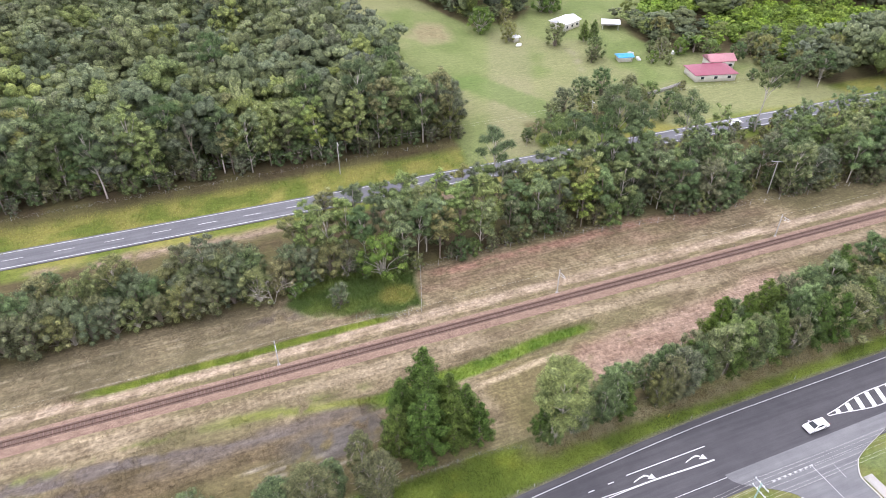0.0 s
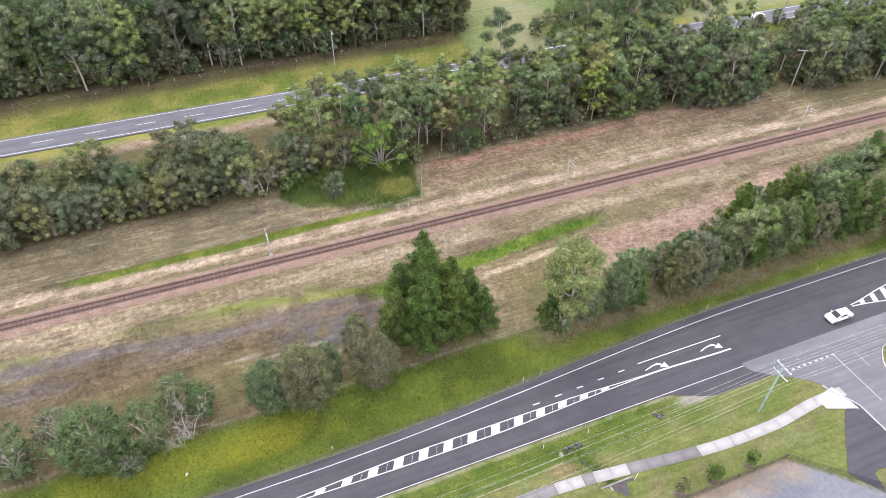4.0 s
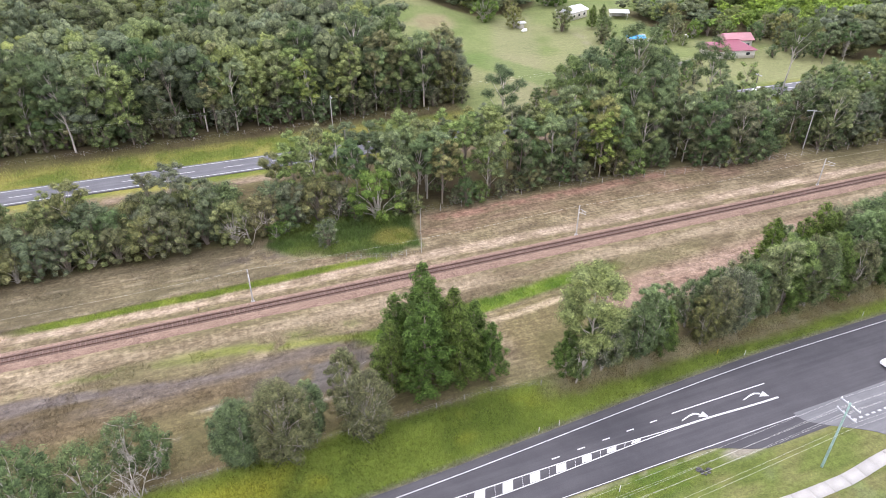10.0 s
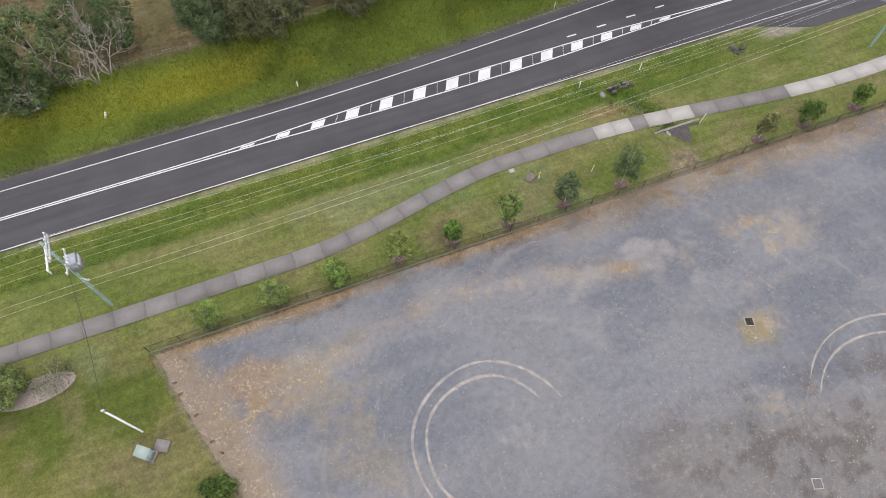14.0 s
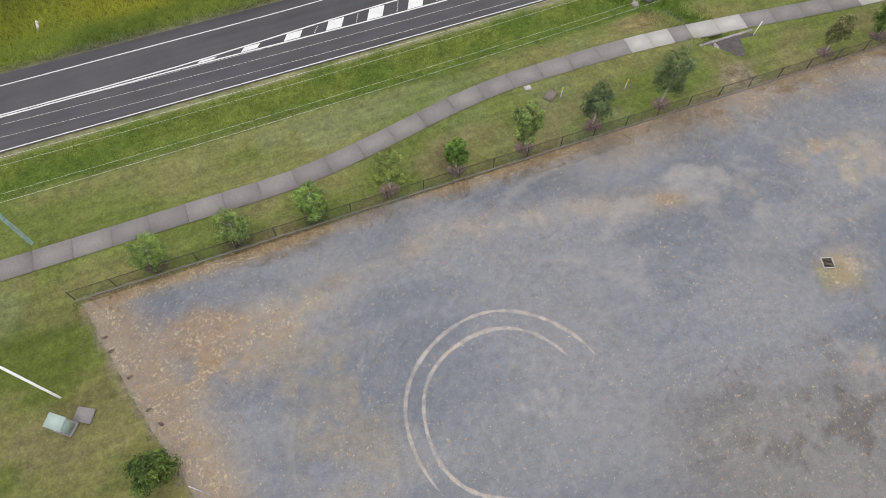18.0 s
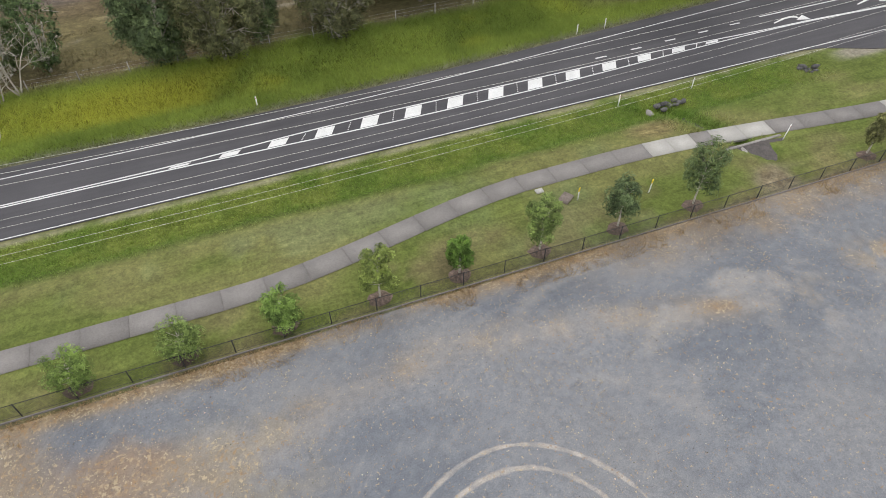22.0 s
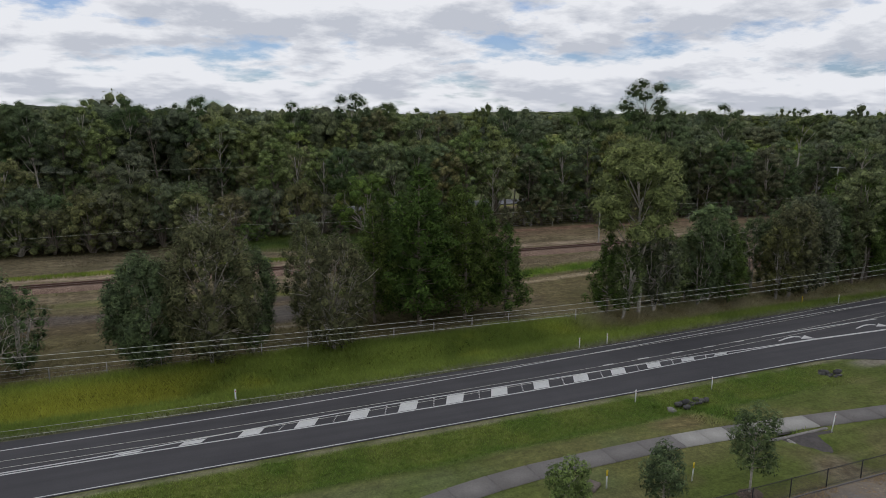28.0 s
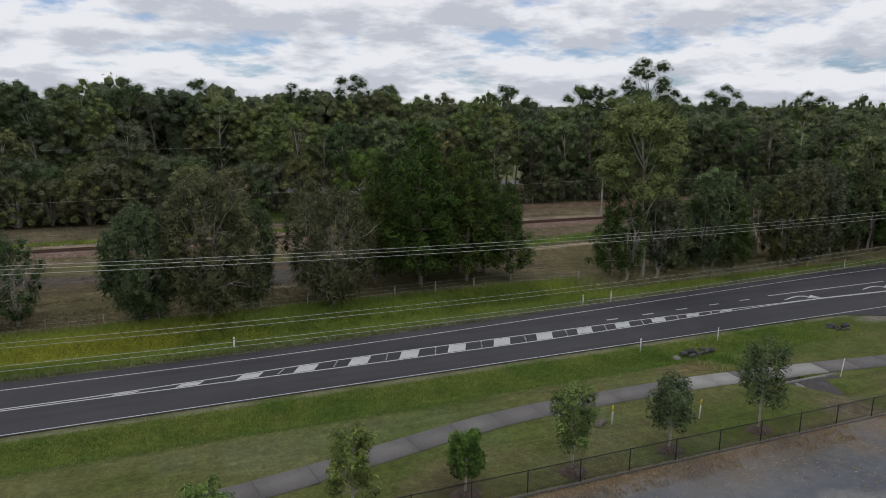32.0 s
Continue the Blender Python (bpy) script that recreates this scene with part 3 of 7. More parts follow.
    lay(band(y - 99.3 - 0.03 * x + 0.7 * warp, 0.7, 1.2) * band(x - 18.5, 5, 4) * 0.7, (0.2, 0.15, 0.11))
    # south of the line, red earth and a green swale
    lay(ease(y + warp, 59, 62) * (1 - ease(y + warp, 75, 77)) * ease(x + warp, 36, 40) * 0.9, (0.15, 0.135, 0.065), (0.215, 0.185, 0.1), n3)
    lay(band(y - 72 - 0.09 * (x - 72) + 1.2 * warp, 4.6, 4) * ease(x + 1.5 * warp, 52, 60) * (1 - ease(x, 108, 125)) * ease(n2 + 0.25, 0.3, 0.6), (0.31, 0.222, 0.178), (0.37, 0.28, 0.23), n3)
    lay(band(y - 77 - 0.075 * (x - 25) + 0.5 * warp, 1.8 - 0.018 * np.clip(x - 25, 0, 60), 1.0) * ease(x, 14, 20) * (1 - ease(x, 60, 67)), (0.11, 0.18, 0.03), (0.19, 0.26, 0.05), n2)
    lay(band(y - 73.6 - 0.09 * (x - 40) + 0.4 * warp, 0.6, 0.9) * ease(x, 34, 37) * (1 - ease(x, 52, 58)), (0.47, 0.4, 0.29))
    # lush verge of the main road
    verge = ease(y - north_line(x), 0.8, 1.6) * (1 - ease(y + 1.4 * warp, 57.5, 60))
    lay(verge, (0.112, 0.152, 0.029), (0.175, 0.218, 0.044), n1)
    lay(verge * band(y - 54.5, 2.4, 3) * ease(fbm(x, y, 9, 6) - 0.12 * ease(x, -6, 12), 0.42, 0.58) * (1 - ease(x, 30, 40)) * 0.75, (0.24, 0.252, 0.04))
    lay(verge * (1 - ease(np.hypot((x + 6) * 0.32, y - 53.6) + 0.5 * warp, 1.2, 3.0)) * 0.7, (0.27, 0.27, 0.042))
    lay(verge * ease(y + warp, 54, 56.5) * ease(x, 34, 42) * 0.85, (0.2, 0.165, 0.1), (0.27, 0.23, 0.16), n2)
    lay(band(y - north_line(x) - 1.3, 0.5, 0.7) * 0.75, (0.17, 0.16, 0.13))
    # lawn between road and fence
    lawn = 1 - ease(y, 40.2, 40.6)
    lay(lawn, (0.116, 0.15, 0.039), (0.156, 0.18, 0.058), n1)
    lay(lawn * ease(lot_left(y) - x, -0.3, 0.6) * (1 - ease(y, 27, 29)), (0.088, 0.117, 0.026), (0.128, 0.143, 0.038), n1)
    lay(lawn * ease(fbm(x * 0.5, y, 5, 8), 0.42, 0.62) * 0.45, (0.225, 0.2, 0.1))
    lay(lawn * ease(fbm(x, y, 7, 3), 0.48, 0.62) * (1 - ease(y, 35, 36)) * 0.6, (0.15, 0.19, 0.085), (0.19, 0.215, 0.11), n2)
    lay(lawn * ease(y + 0.3 * warp, 36.3, 36.6) * (1 - ease(x, 44, 50)), (0.1, 0.15, 0.03), (0.145, 0.18, 0.042), n2)
    lay(band(y - 36.3 + 0.3 * warp, 0.35, 1.0) * (1 - ease(x, 42, 46)) * 0.8, (0.085, 0.135, 0.028))
    lay(band(y - 33.8 + 0.5 * warp, 4.2, 2) * band(x - 36.4 + 0.5 * (y - 32), 1.0, 1.4) * 0.8, (0.1, 0.165, 0.03))
    lay(lawn * band(y - 39.9, 0.25, 0.4) * ease(n2, 0.3, 0.6) * 0.7, (0.28, 0.26, 0.2))
    lay(lawn * (1 - ease(np.hypot(x - 11.3, (y - 28.2) * 1.1) + 0.7 * warp, 0.7, 2.0)) * 0.75, (0.085, 0.07, 0.045))
    lay(band(y - 38.4 + 0.3 * warp, 0.7, 0.8) * ease(x, 51, 54) * (1 - ease(x, 70, 73)), (0.3, 0.28, 0.24))
    lay(lawn * (1 - ease(np.hypot((x - 36.0) * 0.45, (y - 27.4) * 0.7) + 0.7 * warp, 0.5, 1.4)) * ease(n2, 0.3, 0.5) * 0.85, (0.2, 0.165, 0.125), (0.27, 0.23, 0.18), n2)
    lay(lawn * (1 - ease(np.hypot((x - 31.4) * 0.5, y - 35.2) + 0.7 * warp, 0.4, 1.3)) * 0.6, (0.24, 0.19, 0.11))
    lay(lawn * (1 - ease(y, 29.5, 31)) * ease(fbm(x, y, 3.4, 5), 0.5, 0.62) * 0.55, (0.165, 0.15, 0.075), (0.21, 0.18, 0.1), n2)
    # the gravel lot
    left, edge = x - lot_left(y) + 0.5 * warp, 25.95 - y
    lot = ease(left, -0.3, 0.3) * ease(edge, -0.1, 0.1) * (1 - ease(x + y, 86.0, 86.3))
    g1, g2, g3 = fbm(x, y, 7, 10), fbm(x * 0.45 + 0.12 * y, y, 3, 11), fbm(x, y, 1.5, 8)
    lay(lot, (0.148, 0.16, 0.182), (0.197, 0.205, 0.22), g2)
    lay(lot * ease(g1, 0.5, 0.66) * 0.35, (0.217, 0.217, 0.218))
    # straw and brown earth along the west edge and the fence
    along = np.clip(1 - ease(left + 2.5 * (g1 - 0.5), 1.2, 4.5) + (1 - ease(edge + 1.5 * (g1 - 0.5), 0.5, 1.7)) * (0.45 + 0.55 * ease(g2, 0.35, 0.6)), 0, 1)
    lay(lot * along * 0.8, (0.225, 0.185, 0.14), (0.275, 0.235, 0.185), g3)
    lay(lot * (1 - ease(edge, 0.3, 1.3)) * ease(fbm(x, y, 4, 6), 0.46, 0.6) * 0.8, (0.26, 0.18, 0.09))
    lay(lot * (1 - ease(edge + 2.0 * (g1 - 0.5), 1.8, 4.2)) * ease(x, 14, 30) * (0.4 + 0.5 * ease(g3, 0.35, 0.6)), (0.2, 0.165, 0.13), (0.25, 0.21, 0.165), g2)
    # a curved drift of straw across the north-west part
    drift = 19.0 + 2.9 * ease(x, -10, 9) - 3.4 * ease(x, 12, 29) + 1.2 * (g1 - 0.5)
    lay(lot * band(y - drift, 0.8 + 1.6 * (1 - ease(x, -8, 2)), 2.2) * ease(x, -16, -12) * (1 - ease(x, 24, 29)) * (0.35 + 0.5 * ease(g3, 0.4, 0.6)), (0.25, 0.215, 0.175), (0.3, 0.27, 0.235), g2)
    lay(lot * band(y - drift + 0.2, 1.0, 1.6) * ease(x, -14, -11) * (1 - ease(x, -5, -1)) * ease(g3, 0.42, 0.6) * 0.55, (0.25, 0.17, 0.09))
    lay(lot * band(x + 2.6 - 0.1 * (18 - y), 3.0, 3.5) * (1 - ease(y, 20, 24)) * 0.55 * ease(g3, 0.3, 0.6), (0.235, 0.21, 0.165))
    lay(lot * (1 - ease(np.hypot((x + 7.6) * 0.55, (y - 20.6 + 0.25 * (x + 7)) * 1.1) + 1.6 * (g3 - 0.5), 1.0, 2.8)) * 0.75, (0.245, 0.17, 0.11), (0.235, 0.195, 0.15), g2)
    lay(lot * (1 - ease(left + 1.5 * (g3 - 0.5), 1.6, 3.4)) * (0.55 + 0.3 * ease(g3, 0.4, 0.55)), (0.225, 0.18, 0.135), (0.265, 0.22, 0.165), g2)
    lay(lot * band(y - 19.6 + 0.28 * (x - 23), 0.4, 0.9) * band(x - 24.8, 0.9, 1.2) * ease(g3, 0.4, 0.55) * 0.75, (0.25, 0.18, 0.115))
    # trampled brown ground in the south-east, pale scrapes round the drain
    lay(lot * ease(x + 0.4 * (5 - y) + 4 * (g1 - 0.5), 13, 21) * (1 - ease(y + 0.25 * (x - 20), 4, 9)) * 0.8, (0.156, 0.15, 0.146), (0.186, 0.176, 0.166), g2)
    lay(lot * ease(x, 15, 24) * (1 - ease(y, 3, 8)) * ease(fbm(x, y, 1.3, 3), 0.53, 0.63) * 0.6, (0.11, 0.1, 0.092))
    for px, py, pr in ((33.2, 10.2, 2.4), (35.0, 15.0, 3.6), (30, 17.5, 3.5), (31, 4, 2.4), (39, 17, 3.4)):
        lay(lot * band(np.hypot((x - px) * 0.7, y - py) + 1.6 * warp, pr * 0.6, pr) * ease(g3, 0.4, 0.62) * 0.6, (0.33, 0.285, 0.22))
    lay(lot * (1 - ease(np.hypot(x - 32.5, y - 10.0) + 1.2 * (g3 - 0.5), 0.6, 2.2)) * 0.75, (0.235, 0.205, 0.1), (0.3, 0.25, 0.15), g3)
    lay(lot * band(np.hypot((x - 37) * 0.5, y - 18.9) + 1.2 * warp, 1.6, 1.8) * ease(g3, 0.42, 0.56) * 0.7, (0.25, 0.2, 0.14), (0.3, 0.255, 0.19), g2)
    lay(lot * band(np.hypot((x - 29.5) * 0.6, y - 16.6) + 1.0 * warp, 1.2, 1.6) * ease(g3, 0.36, 0.52) * 0.65, (0.31, 0.285, 0.26))
    # broad scuffs of turning wheels
    for cx, cy, r0, a0, a1, wd in ((24.5, 11.5, 8.2, 0.5, 2.3, 0.45), (24.5, 11.8, 7.0, 0.4, 2.1, 0.4), (24.0, 12.0, 5.8, 0.3, 1.9, 0.35), (25.0, 11.0, 9.6, 0.6, 2.2, 0.4), (19.5, 12.5, 12.0, 1.2, 2.4, 0.35), (26, 12, 9.0, 0.8, 2.6, 0.35), (25, 13, 7.6, 0.6, 2.8, 0.3), (25.5, 12.4, 6.4, 0.5, 2.2, 0.25), (24, 9, 12.5, 0.7, 1.8, 0.35), (30, 9, 11.5, 1.2, 2.9, 0.3), (10, 8, 11.0, 0.3, 1.4, 0.3)):
        ang = np.arctan2(y - cy, x - cx) % (2 * math.pi)
        on = ease(ang, a0, a0 + 0.3) * (1 - ease(ang, a1 - 0.5, a1))
        lay(lot * band(np.hypot(x - cx, y - cy) - r0 + 0.3 * warp, wd, 0.6) * on * ease(n2, 0.38, 0.58) * 0.5, (0.29, 0.28, 0.268))
    for px, py, lean in ((9.6, 8.6, 0.5), (10.4, 8.2, 0.3), (11.0, 9.4, 0.6), (8.8, 9.2, 0.2), (10.0, 9.6, 0.7), (11.6, 8.0, 0.4)):
        lay(lot * band(np.hypot((x - px) * 2.2 + (y - py) * lean, (y - py) * 0.9), 0.35, 0.6) * 0.55, (0.34, 0.33, 0.31))
    # beyond the belt of trees
    rv = far_road_y(x)
    lay(band(y - rv, 15, 4) * ease(np.abs(y - rv), 2, 4) * (1 - ease(rv - y + warp, 7.5, 10)), (0.13, 0.17, 0.035), (0.25, 0.24, 0.07), n1)
    lay(band(y - rv + 9 + warp, 1.6, 2) * ease(n1, 0.4, 0.6), (0.31, 0.25, 0.2))
    op, big = open_land(x, y)
    lay(op, (0.14, 0.185, 0.062), (0.19, 0.225, 0.09), fbm(x, y, 14, 1))
    lay(op * ease(fbm(x, y, 30, 2), 0.45, 0.6) * 0.6, (0.255, 0.25, 0.135))
    lay(op * band(x - 105 - 0.45 * (y - 200), 9, 6) * (1 - ease(y, 250, 270)) * 0.5, (0.25, 0.235, 0.145))
    lay(op * (1 - ease(np.hypot((x - 97) * 0.7, (y - 266) * 0.55) + 2.5 * warp, 4, 9)) * 0.7, (0.3, 0.245, 0.165))
    lay(op * band(x - 140.5 - 0.32 * (y - 214), 0.7, 1.0) * ease(y, 202, 206) * (1 - ease(y, 226, 232)) * 0.7, (0.3, 0.27, 0.2))
    lay(op * band(x - 96 + 0.42 * (y - 200), 7, 2) * (1 - ease(y, 212, 216)) * 0.6, (0.115, 0.185, 0.05))
    lay(op * (np.sin((x * 0.8 + y * 0.6) * 0.9) > 0.1) * 0.12, (0.19, 0.23, 0.09))
    lay(big, (0.175, 0.222, 0.04), (0.222, 0.262, 0.055), fbm(x, y * 2.2, 40, 1))
    lay(big * ease(y - 690 + 1.0 * (x - 395), 0, 90) * ease(x, 150, 200) * 0.8, (0.45, 0.42, 0.18))
    return c * 0.86


def spread_lines(parts):
    return np.unique(np.concatenate([np.arange(a, b, s) for a, b, s in parts]).round(4))


GX = spread_lines([(-5000, -1000, 500), (-1000, -200, 40), (-200, -62, 4), (-62, -30, 0.8), (-30, 60, 0.55), (60, 125, 0.9), (125, 230, 3), (230, 300, 5), (300, 600, 10), (600, 1000, 40), (1000, 5001, 400)])
GY = spread_lines([(-2000, -200, 300), (-200, -12, 12), (-12, 60, 0.5), (60, 114, 0.65), (114, 160, 1.5), (160, 360, 4), (360, 900, 12), (900, 2400, 50), (2400, 5001, 400)])
gx, gy = np.meshgrid(GX, GY)
gz = height(gx, gy)
ii, jj = np.meshgrid(np.arange(len(GX) - 1), np.arange(len(GY) - 1))
kk = (jj * len(GX) + ii).ravel()
ground = part("ground", mesh_np("ground", np.stack([gx, gy, gz], -1).reshape(-1, 3), np.c_[kk, kk + 1, kk + 1 + len(GX), kk + len(GX)],
              tint=ground_tint(gx, gy).reshape(-1, 3)), material=EARTH)
tagged(ground, "dry paddocks, green verges, lawn and gravel on nearly level land", "ground", kind="structure")

# the gravel lot, a finer sheet over the ground
lx, ly = np.meshgrid(np.arange(-18, 70.01, 0.28), np.arange(-14, 26.01, 0.28))
inward = lx - lot_left(ly) + 0.5 * 3.0 * (fbm(lx, ly, 9, 7) - 0.5) + 0.5 * (fbm(lx, ly, 1.2, 5) - 0.5)
lot_z = height(lx, ly) + np.clip(inward * 0.15, -0.15, 0.03)
edge_in = (inward > -0.9) & (ly < 25.98) & (lx + ly < 86.0)
ii, jj = np.meshgrid(np.arange(lx.shape[1] - 1), np.arange(lx.shape[0] - 1))
keep = (edge_in[:-1, :-1] & edge_in[1:, 1:] & edge_in[1:, :-1] & edge_in[:-1, 1:]).ravel()
kk = (jj * lx.shape[1] + ii).ravel()[keep]
quads = np.c_[kk, kk + 1, kk + 1 + lx.shape[1], kk + lx.shape[1]]
used, back = np.unique(quads, return_inverse=True)
lot_mesh = mesh_np("gravel_lot", np.stack([lx, ly, lot_z], -1).reshape(-1, 3)[used], back.reshape(-1, 4), tint=ground_tint(lx, ly).reshape(-1, 3)[used])
tagged(part("gravel_lot", lot_mesh, material=GRAVEL), "blue-grey gravel lot with pale wheel marks and straw patches", "gravel lot", kind="structure")



def wheel_mark(cx, cy, r0, a0, a1, wide, seed, shrink=0.0):
    """A pale arc that a turning wheel left on the gravel."""
    a = np.linspace(a0, a1, 90)
    r = r0 + 0.06 * np.sin(a * 5 + seed) + shrink * (a - a0)
    w = wide * (0.35 + 0.9 * fbm(a * 9, a * 0 + seed, 1.0, 3)) * np.minimum(1, np.minimum(a - a0, a1 - a) * 5 + 0.15)
    ring = []
    for off in (-1.0, -0.45, 0.45, 1.0):
        px, py = cx + (r + off * w) * np.cos(a), cy + (r + off * w) * np.sin(a)
        ring.append(np.c_[px, py, height(px, py) + 0.036])
    v = np.stack(ring, 1).reshape(-1, 3)
    i, j = np.meshgrid(np.arange(89), np.arange(3), indexing="ij")
    q = (i * 4 + j).ravel()
    base = ground_tint(v[:, 0], v[:, 1])
    pale = np.array([0.33, 0.305, 0.275]) * (0.75 + 0.4 * fbm(v[:, 0], v[:, 1], 0.8, 4))[:, None]
    k = (np.tile([0.1, 1.0, 1.0, 0.1], 90) * np.repeat(0.45 + 0.55 * ease(fbm(a * 14, a * 0 + seed, 1.0, 5), 0.3, 0.6), 4))[:, None]
    me = mesh_np("wheel_mark", v, np.c_[q, q + 4, q + 5, q + 1], tint=base * (1 - k) + pale * k)
    return tagged(part("wheel_mark", me, material=GRAVEL), "pale curved wheel mark worn into the gravel", "wheel mark", kind="structure")


wheel_mark(8.18, 9.32, 6.4, 0.2, 3.6, 0.18, 1)
wheel_mark(8.03, 9.35, 5.2, 0.35, 4.55, 0.2, 2)
wheel_mark(40.5, -0.6, 8.3, 0.6, 2.45, 0.14, 3)
wheel_mark(40.0, -1.2, 7.5, 0.6, 2.5, 0.14, 4)

# ---- main road ----
road_x = np.r_[-400:-60:20, -60:130:2.0, 130:401:15].astype(float)
south_side = 40.36 - 2.76 * ease(road_x, 50, 59) * (1 - ease(road_x, 108, 130))
road = part("road", strip(road_x, south_side, north_line(road_x) + 1.25, 0.0), material=ASPHALT)
tagged(road, "dark asphalt two-lane road with white markings", "road", kind="structure")


def paint(xs, lo, hi):
    ob = part("road_marking", strip(xs, lo, hi, 0.006), material=PAINT)
    return tagged(ob, "white painted line on the dark asphalt road", "road marking", kind="structure")


long_x = road_x[(road_x > -300) & (road_x < 300)]
paint(long_x, north_line(long_x) - 0.045, north_line(long_x) + 0.045)
paint(np.r_[-300:68:4.0, 70.0], 40.46, 40.54)
paint(np.r_[108:300:8.0], 40.45, 40.55)


def median_n(x):
    return 44.06 + 0.89 * ease(x, -10, 15) - 0.45 * ease(x, 36, 52) - 0.45 * ease(x, 52, 66)


def median_s(x):
    return 43.84 - 0.41 * ease(x, -10, 15) + 0.93 * ease(x, 22, 51) - 0.45 * ease(x, 52, 66)


mx = np.r_[-300:-6:6.0, -6:66.5:2.0]
paint(mx, median_n(mx) - 0.06, median_n(mx) + 0.06)
paint(mx, median_s(mx) - 0.06, median_s(mx) + 0.06)
for k in range(-1, 14):
    x0 = 0.2 + 3.6 * k
    lo, hi = float(median_s(x0)) + 0.12, float(median_n(x0)) - 0.12
    if hi - lo > 0.1:
        cant = 0.2 * (hi - lo) / 1.4
        bar = Soup().add([(x0 - 0.8 - cant, lo, 0.006), (x0 + 0.55 - cant, lo, 0.006), (x0 + 0.8 + cant, hi, 0.006), (x0 - 0.55 + cant, hi, 0.006)], [(0, 1, 2, 3)])
        tagged(part("road_marking", bar, material=PAINT), "white painted block in the median strip", "road marking", kind="structure")
    studs = Soup()
    for j in range(5):
        y = lo + (hi - lo) * (j + 0.5) / 5
        studs.box(x0 + 1.7 + 0.1 * j, x0 + 1.78 + 0.1 * j, y - 0.04, y + 0.04, 0.0, 0.03)
    if hi - lo > 0.5:
        tagged(part("road_marking", studs, material=PAINT), "row of small white studs across the median", "road marking", kind="structure")
for k in range(5):
    x0 = 32.7 + 3.7 * k
    paint([x0 - 0.55, x0 + 0.55], 45.78 + 0.15 * k, 45.94 + 0.15 * k)
paint([50.6, 58.0, 66.2], 46.68, 46.82)


def turn_arrow(x0, y0):
    """A right-turn arrow: a shaft that bends towards its head."""
    s = Soup()
    mid = [(x0 - 2.0, y0 + 0.05), (x0 - 0.6, y0 + 0.42), (x0 + 0.3, y0 + 0.5), (x0 + 0.95, y0 + 0.2)]
    v = []
    for (x, y), w in zip(mid, (0.08, 0.11, 0.14, 0.17)):
        v += [(x, y - w, 0.006), (x + (0.12 if w > 0.2 else 0), y + w, 0.006)]
    s.add(v, [(0, 2, 3, 1), (2, 4, 5, 3), (4, 6, 7, 5)])
    s.add([(x0 + 0.45, y0 - 0.2, 0.007), (x0 + 1.65, y0 + 0.42, 0.007), (x0 + 1.8, y0 - 0.6, 0.007)], t=[(0, 2, 1)])
    return tagged(part("road_marking", s, material=PAINT), "white right-turn arrow painted on the asphalt", "road marking", kind="structure")


turn_arrow(53.0, 45.15)
turn_arrow(63.2, 45.2)
# painted island with blocks east of the junction
ix = np.r_[91:112:1.5]
wide = 1.55 * ease(ix, 89.5, 102)
paint(ix, 44.25 + wide - 0.08, 44.25 + wide + 0.08)
paint(ix, 44.05 - wide - 0.08, 44.05 - wide + 0.08)
for k in range(7):
    x0 = 93.4 + 2.6 * k
    w = 1.5 * float(ease(x0, 89.5, 102))
    bar = Soup().add([(x0 - 0.5 - w * 0.4, 44.15 - w, 0.006), (x0 + 0.5 - w * 0.4, 44.15 - w, 0.006), (x0 + 0.5 + w * 0.4, 44.15 + w, 0.006), (x0 - 0.5 + w * 0.4, 44.15 + w, 0.006)], [(0, 1, 2, 3)])
    tagged(part("road_marking", bar, material=PAINT), "white painted block on the island", "road marking", kind="structure")

# ---- side road ----
ys = np.r_[-120:20:20, 20:41.0:0.7]
left = 77.2 - 0.7 * ease(ys, 10, 28) - 2.4 * ease(ys, 28, 33.5) - 8.5 * ease(ys, 33, 40.5)
right = 85.2 + 0.5 * ease(ys, 10, 28) + 3.2 * ease(ys, 32, 37) + 14 * ease(ys, 35, 40.5)
sr = strip(ys, left, right, 0.008)
for v in sr.v:
    v[:, [0, 1]] = v[:, [1, 0]]
side_road = part("road", sr, material=ASPHALT_OLD)
tagged(side_road, "pale worn asphalt side road joining the main road", "road", kind="structure")
drive = part("driveway", Soup().add([(73.6, 28.6, 0.004), (66.4, 21.0, 0.004), (69.0, 17.0, 0.004), (77.5, 16.0, 0.004), (77.0, 27.5, 0.004), (76.0, 29.5, 0.004)], t=[(0, 1, 2), (0, 2, 3), (0, 3, 4), (0, 4, 5)]), material=ASPHALT)
tagged(drive, "dark asphalt driveway off the side road", "driveway", kind="structure")


def paint_y(x0, x1, y0, y1, wide=0.12):
    d = np.array([x1 - x0, y1 - y0]) / math.hypot(x1 - x0, y1 - y0)
    n = np.array([-d[1], d[0]]) * wide / 2
    s = Soup().add([(x0 - n[0], y0 - n[1], 0.016), (x1 - n[0], y1 - n[1], 0.016), (x1 + n[0], y1 + n[1], 0.016), (x0 + n[0], y0 + n[1], 0.016)], [(0, 1, 2, 3)])
    return tagged(part("road_marking", s, material=PAINT_WORN), "white painted line on the worn asphalt", "road marking", kind="structure")


